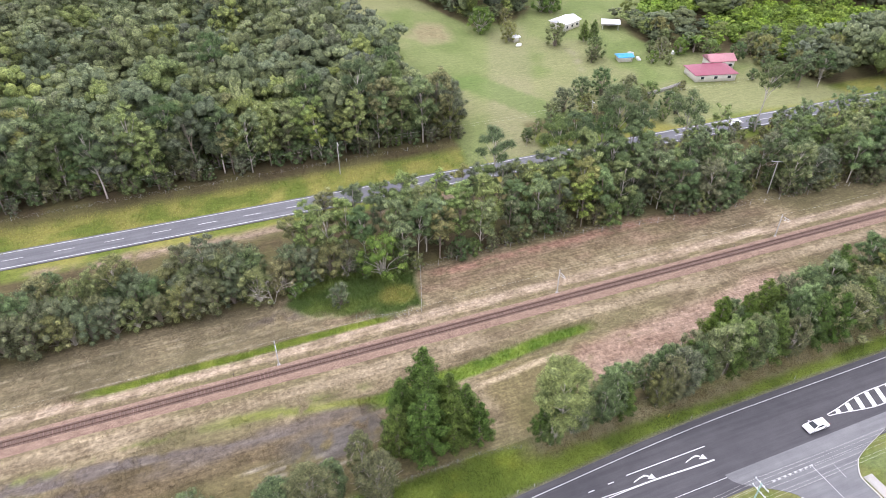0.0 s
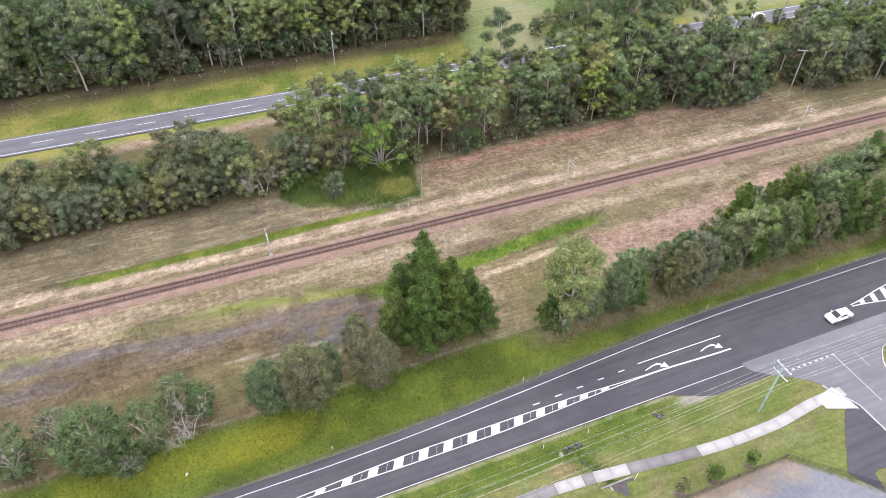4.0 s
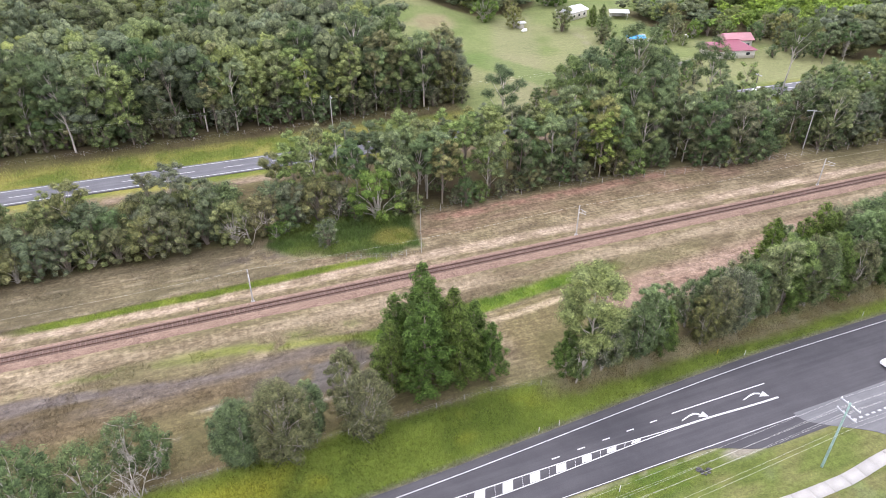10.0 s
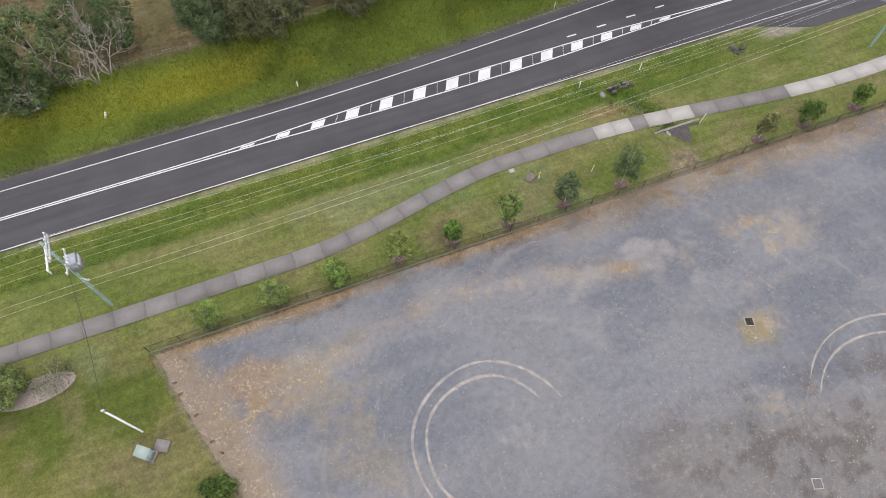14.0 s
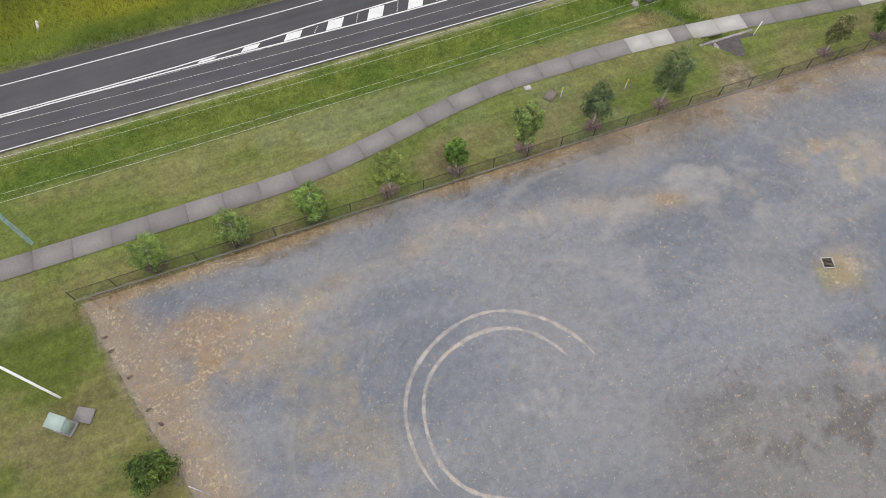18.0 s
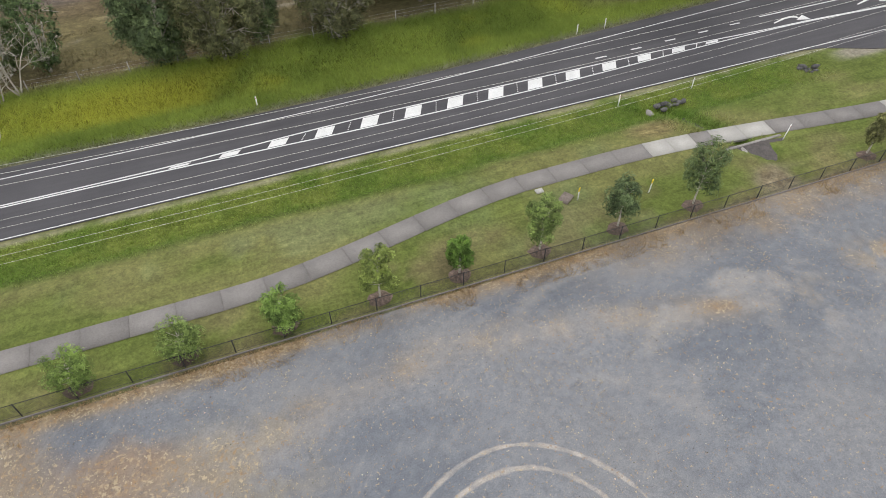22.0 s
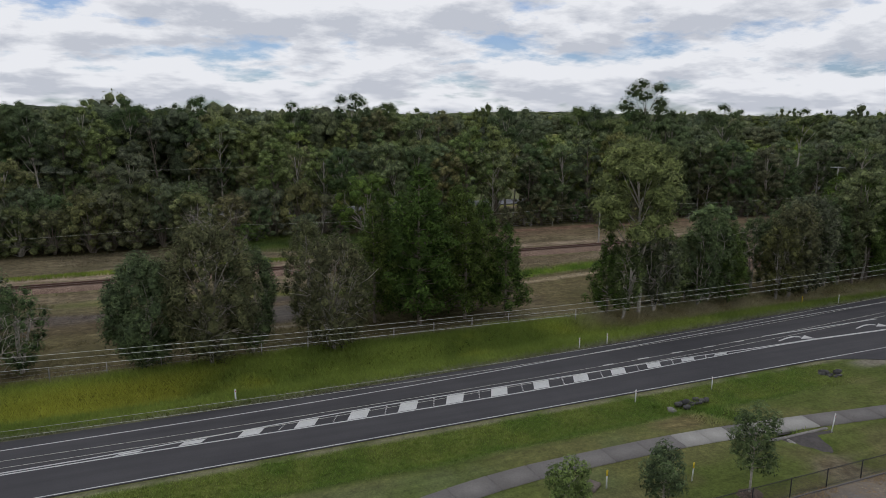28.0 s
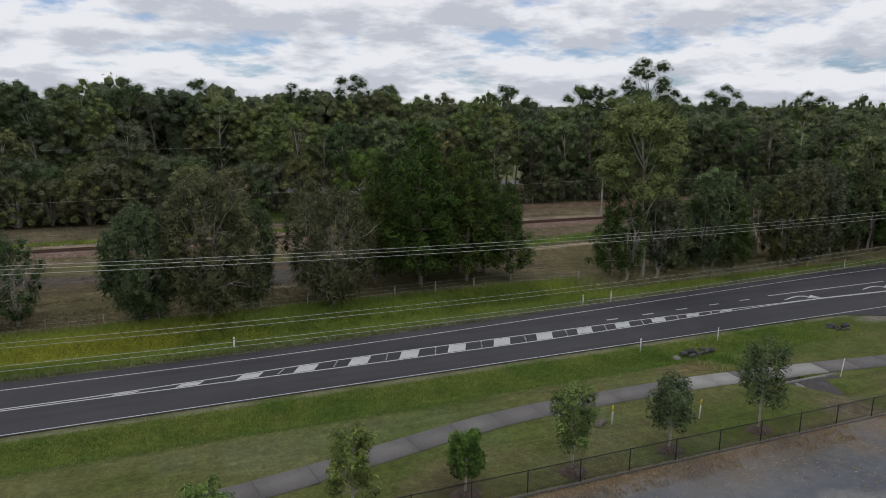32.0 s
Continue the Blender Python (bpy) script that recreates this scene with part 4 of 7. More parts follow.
for k in range(8):
    paint_y(71.9 + k * 1.12, 72.5 + k * 1.12, 37.25, 37.25, 0.3)
paint_y(80.1, 80.2, 37.2, 28.2)
paint_y(83.7, 83.6, 36.4, 33.5, 0.08)
for edge, lab in ((left, "west"), (right, "east")):
    k = (ys > -60) & (ys < (33.5 if lab == "west" else 38.5))
    kb = strip(ys[k], edge[k] - 0.12, edge[k] + 0.12, 0.1)
    for v in kb.v:
        v[:, [0, 1]] = v[:, [1, 0]]
    tagged(part("kerb", kb, material=CONCRETE_NEW), "low pale concrete kerb along the side road", "kerb", kind="structure")
tagged(part("pavement", Soup().box(86.2, 88.0, 20, 32.5, -0.2, 0.05), material=CONCRETE_NEW), "pale concrete path beside the side road", "pavement", kind="structure")

# ---- far road ----
fx = np.r_[-400:700:12.0]
fy = far_road_y(fx)
tagged(part("road", strip(fx, fy - 3.9, fy + 3.9, 0.03), material=ASPHALT_FAR), "grey asphalt road beyond the belt of trees", "road", kind="structure")
for off in (-3.2, 3.2):
    tagged(part("road_marking", strip(fx, fy + off - 0.09, fy + off + 0.09, 0.036), material=PAINT), "white edge line on the far road", "road marking", kind="structure")
for k in range(-9, 40):
    x0 = k * 11.0 + 3
    yy = far_road_y(np.array([x0, x0 + 4.5]))
    tagged(part("road_marking", strip([x0, x0 + 4.5], yy - 0.08, yy + 0.08, 0.036), material=PAINT), "white centre dash on the far road", "road marking", kind="structure")

# ---- railway ----
bx = np.r_[-300:-60:10, -60:150:1.5, 150:500:10].astype(float)
by = rail_y(bx)
wob = 0.22 * (fbm(bx, by, 4, 2) - 0.5)
prof = [(-2.55, 0.0), (-1.75, 0.36), (-1.3, 0.4), (1.3, 0.4), (1.75, 0.36), (2.35, 0.0)]
bal = Soup()
n = len(bx)
pts = np.stack([np.c_[bx, by + o + wob * (abs(o) > 1.5), np.full(n, z + 0.08)] for o, z in prof], 1)
i, j = np.meshgrid(np.arange(n - 1), np.arange(len(prof) - 1), indexing="ij")
k = (i * len(prof) + j).ravel()
bal.add(pts.reshape(-1, 3), np.c_[k, k + len(prof), k + len(prof) + 1, k + 1])
railway = part("railway_bed", bal, material=BALLAST)
tagged(railway, "pinkish stone ballast bank of a single railway track", "railway", kind="structure")
tagged(part("railway_bed", strip(bx, by - 1.02, by + 1.02, 0.484), material=OILY), "dark brown oily stones between the rails", "railway", kind="structure")
rail_root = tagged(new("railway_track"), "single railway track with rusty rails on brown sleepers", "railway track", kind="structure")
for off in (-0.535, 0.535):
    rail = Soup()
    for w, z0, z1 in ((0.08, 0.5, 0.515), (0.014, 0.515, 0.6), (0.045, 0.6, 0.64)):
        a, b = strip(bx, by + off - w, by + off + w, z1), None
        rail.add(np.concatenate(a.v), np.concatenate([q for q in a.q]))
    part("rail", rail, rail_root, material=RUST)
sl = Soup().box(-0.12, 0.12, -1.05, 1.05, -0.06, 0.035)
sleeper_mesh = sl.mesh("sleeper", SLEEPER)
for k in range(-75, 205):
    x = k * 0.72
    o = new("sleeper", sleeper_mesh)
    o.parent, o.matrix_basis = rail_root, pose(x, float(rail_y(x)), 0.46, 0, 0, random.uniform(-1.5, 1.5))
rest = Soup()
for k in list(range(-260, -75)) + list(range(205, 480)):
    x = k * 0.72
    y = float(rail_y(x))
    rest.box(x - 0.12, x + 0.12, y - 1.05, y + 1.05, 0.4, 0.52)
tagged(part("sleepers", rest, rail_root, material=SLEEPER), kind="stuff")

# ---- trees ----
def unit_puff(sub=1):
    bm = bmesh.new()
    bmesh.ops.create_icosphere(bm, subdivisions=sub, radius=1.0)
    v = np.array([p.co[:] for p in bm.verts])
    t = np.array([[p.index for p in q.verts] for q in bm.faces])
    bm.free()
    return v, t


PUFF1 = unit_puff(1)


def crown_normals(pos, own, centres):
    """Directions that follow each clump and, as strongly, the whole crown."""
    mid = centres.mean(0)
    half = np.abs(centres - mid).max(0) + 0.05
    out = (pos - mid) / half
    out = out / (np.linalg.norm(out, axis=1, keepdims=True) + 0.3)
    n = own * 0.48 + out * 0.6 + (0, 0, 0.42)
    return n / np.linalg.norm(n, axis=1, keepdims=True)


def leaf_cards(rng, centres, radii, count, size, spiky=0.0):
    """Small pointed leaf tufts over the outsides of ellipsoids, more on their tops."""
    w = (radii.prod(1) ** (2 / 3))
    pick = rng.choice(len(centres), count, p=w / w.sum())
    d = rng.normal(size=(count, 3))
    d[:, 2] += 0.5
    d /= np.linalg.norm(d, axis=1, keepdims=True)
    r = 0.74 + 0.5 * rng.rand(count, 1)
    pos = centres[pick] + d * radii[pick] * r
    nrm = d * 0.85 + rng.normal(size=(count, 3)) * 0.3 + (0, 0, 0.55)
    nrm /= np.linalg.norm(nrm, axis=1, keepdims=True)
    a = np.cross(nrm, rng.normal(size=(count, 3)))
    a /= np.linalg.norm(a, axis=1, keepdims=True)
    b = np.cross(nrm, a)
    s = size * (0.6 + 0.8 * rng.rand(count, 1))
    a, b = a * s, b * s * (0.55 - 0.3 * spiky)
    v = np.stack([pos - a - b * 0.7, pos + a, pos - a * 0.3 + b], 1).reshape(-1, 3)
    soft = np.repeat(crown_normals(pos, d + rng.normal(size=(count, 3)) * 0.4, centres), 3, 0)
    return v, np.arange(3 * count).reshape(-1, 3), soft


def crown_soup(rng, puffs, count, size, core=0.74, puff=None, spiky=0.0):
    """Leaves on clumps, over a ragged inner mass."""
    puffs, puff = np.asarray(puffs, float), puff or PUFF1
    s = Soup()
    if core:
        for p in puffs:
            v = puff[0] * (1 + 0.35 * (rng.rand(len(puff[0]), 1) - 0.5)) * p[3:6] * core + p[:3]
            s.add(v, t=puff[1], normals=crown_normals(v, puff[0], puffs[:, :3]))
    v, t, soft = leaf_cards(rng, puffs[:, :3], puffs[:, 3:6], count, size, spiky)
    return s.add(v, t=t, normals=soft)


def gum_parts(rng, h, wide, low=0.42, clumps=9, count=900, leaf=0.42, girth=0.22, heads=4, core=0.74):
    """A gum: a bare leaning trunk, forked limbs and a broken crown of bunched clumps."""
    lean = rng.normal(size=2) * h * 0.035
    trunk, puffs = Soup(), []
    top = np.array([lean[0], lean[1], h * 0.8])
    zs = np.linspace(-0.3, 1, 6)
    line = np.c_[top[0] * zs**2 + rng.normal(size=6) * 0.08, top[1] * zs**2 + rng.normal(size=6) * 0.08, top[2] * zs]
    line[0, :2] = line[1, :2] * 0.5
    trunk.tube(line, girth * (1.15 - 0.8 * np.clip(zs, 0, 1)), 6)
    mid, half, phase = h * (low + 1) / 2, h * (1 - low) / 2, rng.uniform(0, 6.28)
    for k in range(clumps):
        cz = 1 - 1.75 * (k + 0.5) / clumps
        sr, ang = math.sqrt(max(0.0, 1 - cz * cz)), k * 2.4 + rng.rand() * 0.9
        spread = wide * 0.36 * sr * rng.uniform(0.65, 1.1) * (1 + 0.25 * math.sin(2 * ang + phase))
        big = wide * (0.125 + 0.07 * rng.rand())
        z = mid + cz * half * rng.uniform(0.7, 0.98) - big * 0.4
        c = np.array([top[0] * z / h + spread * math.cos(ang), top[1] * z / h + spread * math.sin(ang), z])
        for j in range(heads):
            a2, r = ang + j * 6.28 / heads + rng.rand(), big * rng.uniform(0.5, 0.72)
            o = big * (0.62 if j else 0.15)
            puffs.append((c[0] + o * math.cos(a2), c[1] + o * math.sin(a2), c[2] + big * (0.5 if j == 0 else rng.uniform(-0.25, 0.3)), r, r, r * rng.uniform(0.62, 0.85)))
        z0 = min(max(0.15 * h, z - 0.22 * h), top[2])
        s0 = np.array([top[0] * (z0 / top[2]) ** 2, top[1] * (z0 / top[2]) ** 2, z0])
        trunk.tube([s0, (s0 + c) / 2 + (0, 0, -0.2), c], [girth * 0.42, girth * 0.3, girth * 0.1], 4, cap=False)
    return trunk, crown_soup(rng, puffs, count, leaf, core=core, spiky=0.5)


def paperbark_parts(rng, h, wide, clumps=90, count=14000, leaf=0.13, core=0.5, low=0.06, stems=12, girth=0.1, droop=0.3):
    """A full round tree, leafy to the grass, with pale twisted limbs showing through."""
    trunk, puffs = Soup(), []
    lobes = rng.uniform(0.78, 1.12, 7)
    leans = rng.normal(size=(3, 2)) * wide * 0.1
    for lean in leans:
        f = np.array([-0.04, 0.12, 0.35, 0.62])
        trunk.tube(np.c_[lean[0] * f / 0.62 + rng.normal(size=4) * 0.08, lean[1] * f / 0.62 + rng.normal(size=4) * 0.08, f * h], girth * (1.3 - f), 6)
    for k in range(clumps):
        cz = 1 - 2 * (k + 0.5) / clumps
        ang = k * 2.39996 + rng.rand() * 0.5
        sr = math.sqrt(1 - cz * cz) * (1.0 if cz > 0 else 0.93)
        lobe = lobes[int(ang * 7 / 6.2832) % 7] * rng.uniform(0.72, 1.0)
        r = wide * rng.uniform(0.06, 0.105)
        c = np.array([(wide / 2 - r) * sr * lobe * math.cos(ang), (wide / 2 - r) * sr * lobe * math.sin(ang), h * (low + (1 - low) * (0.5 + 0.47 * cz * (0.8 + 0.2 * lobe)))])
        puffs.append((*c, r, r, r * (1.0 + droop)))
        if k % max(1, clumps // stems) == 0:
            lean = leans[k % 3]
            f0 = min(0.85, 0.15 + 0.55 * c[2] / h)
            a = np.array([lean[0] * f0, lean[1] * f0, h * f0 * 0.62])
            m2 = a + (c - a) * (0.6, 0.6, 0.7) + rng.normal(size=3) * 0.3
            trunk.tube([a, (a + m2) / 2 + rng.normal(size=3) * 0.2, m2, c * (1.05, 1.05, 1.0)], [girth * 0.7, girth * 0.6, girth * 0.45, girth * 0.2], 5, cap=False)
            for _ in range(4):
                e = m2 + (c - m2) * rng.uniform(0.2, 1.1) + rng.normal(size=3) * (0.8, 0.8, 0.5)
                trunk.tube([m2, (m2 + e) / 2 + rng.normal(size=3) * 0.15, e], [girth * 0.4, girth * 0.3, girth * 0.12], 4, cap=False)
    return trunk, crown_soup(rng, puffs, count, leaf, core=core, spiky=0.6)


def bush_parts(rng, h, wide, clumps=10, count=900, leaf=0.3, girth=0.12, low=0.2, core=0.6, spiky=0.2, rough=0.0):
    """A rounded small tree, leafy almost to the ground, on a few thin stems."""
    trunk, puffs = Soup(), []
    for k in range(clumps):
        f = low + (0.92 - low) * (k / max(1, clumps - 1)) ** 0.8
        ang = k * 2.4 + rng.rand()
        reach = wide * 0.36 * math.sqrt(max(0.05, 1 - (2 * f - 0.9) ** 2)) * (0.6 - rough * 0.4 + (0.5 + rough) * rng.rand())
        r = wide * (0.11 + 0.08 * rng.rand()) * (1 - 0.3 * rough)
        c = np.array([reach * math.cos(ang), reach * math.sin(ang), h * f * 0.92])
        puffs.append((*c, r, r, r * 0.85))
        if k % 2 == 0:
            trunk.tube([(0.1 * math.cos(ang), 0.1 * math.sin(ang), -0.3), (c[0] * 0.3, c[1] * 0.3, c[2] * 0.5), c], [girth, girth * 0.7, girth * 0.2], 5, cap=False)
            if rough and k % 4 == 0:
                for _ in range(2):
                    e = c * (1.22, 1.22, 1.05) + rng.normal(size=3) * wide * 0.05
                    trunk.tube([c * 0.8, (c + e) / 2 + rng.normal(size=3) * wide * 0.012, e], [girth * 0.3, girth * 0.25, girth * 0.1], 3, cap=False)
    return trunk, crown_soup(rng, puffs, count, leaf, core=core, spiky=spiky)


def pine_parts(rng, h, wide, tiers=11, count=2600, leaf=0.42, core=0.34):
    """An open dark pine: tiers of upswept branches that end in tufts of needles."""
    trunk, puffs = Soup(), []
    trunk.tube([(0, 0, -0.3), (0.05, 0.03, h * 0.5), (0, 0, h * 0.96)], [0.2, 0.13, 0.03], 7)
    for k in range(tiers):
        f = 0.12 + 0.84 * k / (tiers - 1)
        n = 6 if f < 0.75 else 4
        for j in range(n):
            ang = j * 2 * math.pi / n + k * 0.7 + rng.rand() * 0.6
            reach = wide * 0.5 * (1 - f) ** 0.7 * rng.uniform(0.55, 1.0) * (1 if f > 0.25 else 0.85)
            d = np.array([math.cos(ang), math.sin(ang), 0.0])
            for q in ((0.95, 0.6) if reach > 1.2 else (0.9,)):
                r = (wide * 0.055 + 0.2 * (1 - f)) * rng.uniform(0.75, 1.15)
                c = d * reach * q + (0, 0, h * f + 0.28 * reach * q * q) + rng.normal(size=3) * 0.12
                puffs.append((*c, r, r, r * 0.95))
            tip = d * reach + (0, 0, h * f + 0.28 * reach)
            trunk.tube([(0, 0, h * f - 0.2), d * reach * 0.5 + (0, 0, h * f), tip], [0.05, 0.035, 0.015], 4, cap=False)
    puffs.append((0, 0, h * 0.97, wide * 0.035, wide * 0.035, wide * 0.09))
    return trunk, crown_soup(rng, puffs, count, leaf, core=core, spiky=0.95)


def tree_thing(name, soups, bark, leaf_mat, label, category="tree", group=""):
    """A tree as one thing: trunk and crown."""
    root = tagged(new(name), label, category, group)
    part("trunk", soups[0], root, material=bark)
    part("crown", soups[1], root, material=leaf_mat)
    return root


def place(root, x, y, size=1.0, turn=0.0, first=False):
    m = pose(x, y, float(height(x, y)) - 0.02, 0, 0, turn) @ Matrix.Diagonal((size, size, size, 1))
    if first:
        root.matrix_basis = m
        return root
    ob = copy_thing(root, m)
    ob.matrix_basis = m
    return ob


class Kind:
    """Some variants of one kind of tree, put down as separate things."""

    def __init__(self, variants):
        self.variants, self.used = variants, [False] * len(variants)

    def put(self, x, y, size, k, turn, label="", group=""):
        k %= len(self.variants)
        ob = place(self.variants[k], x, y, size, turn, first=not self.used[k])
        self.used[k] = True
        if label.startswith("bush under"):
            ob.name = "bush"
            return tagged(ob, label, "bush", group)
        return tagged(ob, label, group=group)

    def clear(self):
        for v, u in zip(self.variants, self.used):
            if not u:
                for c in list(v.children):
                    bpy.data.objects.remove(c)
                bpy.data.objects.remove(v)


rng = np.random.RandomState(7)
GUMS = Kind([tree_thing("gum_tree", gum_parts(rng, 20.0, 9.4 + 1.2 * (k % 3), low=0.12 + 0.1 * (k % 4), clumps=12 + k % 5, count=5200, leaf=0.19, girth=0.2, heads=4, core=0.72), BARK_PALE if k % 2 else BARK, (DULL, GUM, OLIVE, DARK, LIME)[k % 5],
                        "tall gum tree with a broken grey-green crown and pale trunk") for k in range(10)])
REAR_GUMS = Kind([tree_thing("gum_tree", gum_parts(rng, 20.0, 10.5, low=0.3, clumps=10, count=1900, leaf=0.26, girth=0.2, heads=3, core=0.8), BARK, (DULL, GUM, OLIVE, GUM)[k % 4],
                             "tall gum tree with a broken grey-green crown inside the belt") for k in range(5)])
SHRUBS = Kind([tree_thing("bushy_tree", bush_parts(rng, 8.0, 7.0, clumps=40, count=3000, leaf=0.16, low=0.08, core=0.62, spiky=0.6, rough=0.55), BARK_PALE if k % 2 else BARK, (DULL, OLIVE, TWIGGY, BRIGHT, DARK)[k],
                          "rounded bushy tree with dull green leaves to the ground") for k in range(5)])
PINES = Kind([tree_thing("pine_tree", pine_parts(rng, 13.0, 9.4, count=10000, leaf=0.24), BARK, PINE, "dense dark green pine with upswept branches") for k in range(3)])
OPEN_GUMS = Kind([tree_thing("gum_tree", gum_parts(rng, 27.0, 11.5, low=0.6, clumps=10, count=6500, leaf=0.23, girth=0.26, heads=8, core=0.45), BARK_PALE, DARK,
                             "very tall gum with a sparse open crown above the woods") for k in range(3)])
ROADSIDE = Kind([tree_thing("bushy_tree", paperbark_parts(rng, 10.0, 6.4, clumps=60, count=7000, leaf=0.17, low=0.07, stems=8, girth=0.08), BARK_PALE, (DULL, DARK, OLIVE, DARK, TWIGGY)[k],
                            "bushy dull-green tree with thin white trunks") for k in range(5)])

# belt of gums between the railway and the far road
belt = "gum trees between railway and far road"
for ix in range(-16, 2):
    for iy in range(4):
        x = ix * 4.0 + rng.uniform(-1.3, 1.3) + 6.0
        y = 112.6 - 0.4 * math.sin(x * 0.3) + iy * 4.3 + rng.uniform(-1.0, 1.0)
        if x > 4.5 or (iy == 3 and rng.rand() < 0.4):
            continue
        SHRUBS.put(x, y, rng.uniform(0.82, 1.3) * (1.12 if iy == 1 else 1.0), rng.choice([0, 0, 0, 1, 2, 2, 4]), rng.uniform(0, 360), "bushy grey-green tree at the railway paddock's edge", belt)
for x, y, sz, k in ((-7.6, 119.0, 0.82, 5), (-11.5, 121.5, 0.7, 0), (-25.5, 119.5, 0.72, 7), (-29.0, 121.0, 0.6, 2), (-37.5, 124.5, 0.5, 3), (-46, 118, 0.62, 8), (-52, 121, 0.7, 1), (-58, 117, 0.66, 6),
                    (15.5, 121.5, 0.86, 4), (19.5, 119.0, 0.84, 9), (24.0, 122.0, 0.8, 1), (27.0, 117.0, 0.78, 3), (33.5, 116.0, 0.82, 6), (36.5, 119.5, 0.86, 8), (30.5, 122.5, 0.84, 0), (21.0, 128.5, 0.74, 2), (27.5, 129.0, 0.78, 5), (34.0, 128.0, 0.76, 3), (40.0, 127.5, 0.8, 6), (12.5, 125.0, 0.6, 7), (35.0, 112.6, 0.7, 1), (38.6, 113.4, 0.8, 3), (41.6, 116.0, 0.86, 1), (44.4, 114.4, 0.8, 6)):
    GUMS.put(x, y, sz, k, 47 * k + 13 * x, "broad gum with a rounded grey-green crown in the belt", belt)
for x, y, sz, k in ((18.4, 114.6, 1.3, 2), (14.2, 115.4, 1.15, 0), (22.6, 115.2, 1.0, 0), (25.0, 112.8, 0.75, 4), (33.8, 111.6, 0.8, 4), (36.8, 110.8, 0.65, 1), (11.6, 113.2, 0.8, 4), (7.6, 113.8, 1.1, 2), (10.4, 118.0, 1.15, 0)):
    SHRUBS.put(x, y, sz, k, 61 * x, "dull bushy tree round the green hollow", belt)
for ix in range(8, 45):
    for iy in range(7):
        x = ix * 5.4 + rng.uniform(-1.8, 1.8)
        front = 112.5 + 1.5 * math.sin(x * 0.21) - 5.5 * float(ease(x, 85, 125)) - 5.0 * float(ease(x, 138, 168))
        y = front + iy * 5.0 + rng.uniform(-1.8, 1.8)
        if y > (131.0 if x < 128 else float(far_road_y(x)) - 6.0) or rng.rand() < (0.14 if x < 92 else 0.05) or (y > 112 and 124 + 1.08 * (y - 115) < x < 141 + 1.2 * (y - 115)) or (130.5 < x < 138.5 and y < 111.5):
            continue
        (REAR_GUMS if 2 < iy else GUMS).put(x, y, rng.uniform(0.72, 0.98) * (0.82 if iy > 2 else 1.0) * (1 - 0.1 * float(ease(x, 85, 110))), rng.randint(10) if x < 92 else rng.choice([3, 1, 3, 5, 8, 8]), rng.uniform(0, 360), group=belt)
        # many of these bushes get dark leaves, standing in for shade beneath the crowns
        if rng.rand() < (0.85 if iy == 0 else 0.5 if iy != 2 else 0.3) + (0.25 if x > 92 else 0):
            SHRUBS.put(x + 2.5, y - 1.0, rng.uniform(0.5, 0.95), rng.choice([4, 0, 2, 4]), rng.uniform(0, 360), "bush under the gums in the belt", belt)
for x, y in ((126, 115.5), (131, 117), (137, 116.5), (133, 122), (139, 121), (145, 122), (138, 127), (144, 128.5), (151, 128), (146, 134), (152, 135), (159, 134), (153, 139), (160, 139.5), (167, 138)):
    SHRUBS.put(x, y, rng.uniform(0.5, 0.7), rng.choice([0, 1, 2, 4]), rng.uniform(0, 360), "bush under the gums in the belt", belt)
for x, y, sz, k in ((79, 121, 1.0, 1), (86.5, 123, 1.06, 6), (94, 120, 1.02, 3), (101, 122, 1.1, 8)):
    GUMS.put(x, y, sz, k, 50 * k, "taller gum with a broad green crown in the belt", belt)
SHRUBS.put(17.9, 104.6, 0.74, 0, 40, "pale grey bush standing alone in green grass")
SHRUBS.put(9.2, 110.6, 0.5, 3, 10, "bright green bush at the paddock's edge")
SHRUBS.put(11.2, 111.6, 0.42, 3, 90, "bright green bush at the paddock's edge")
SHRUBS.put(29.4, 111.0, 1.5, 3, 80, "tall rounded bright green tree at the belt's edge", belt)
fringe = np.random.RandomState(5)
for x in np.arange(40.0, 200.0, 4.1):
    x = x + fringe.uniform(-1.3, 1.3)
    front = 112.5 + 1.5 * math.sin(x * 0.21) - 5.5 * float(ease(x, 85, 125)) - 5.0 * float(ease(x, 138, 168))
    if fringe.rand() < 0.82 and not 130 < x < 139:
        SHRUBS.put(x, front - fringe.uniform(-0.6, 1.0), fringe.uniform(0.55, 0.98), fringe.choice([0, 0, 1, 2, 4]), fringe.uniform(0, 360), "bush under the gums in the belt", belt)
    if x > 92:
        SHRUBS.put(x + 2.0, front + fringe.uniform(3.5, 8.0), fringe.uniform(0.85, 1.2), fringe.choice([0, 1, 4]), fringe.uniform(0, 360), "bush under the gums in the belt", belt)
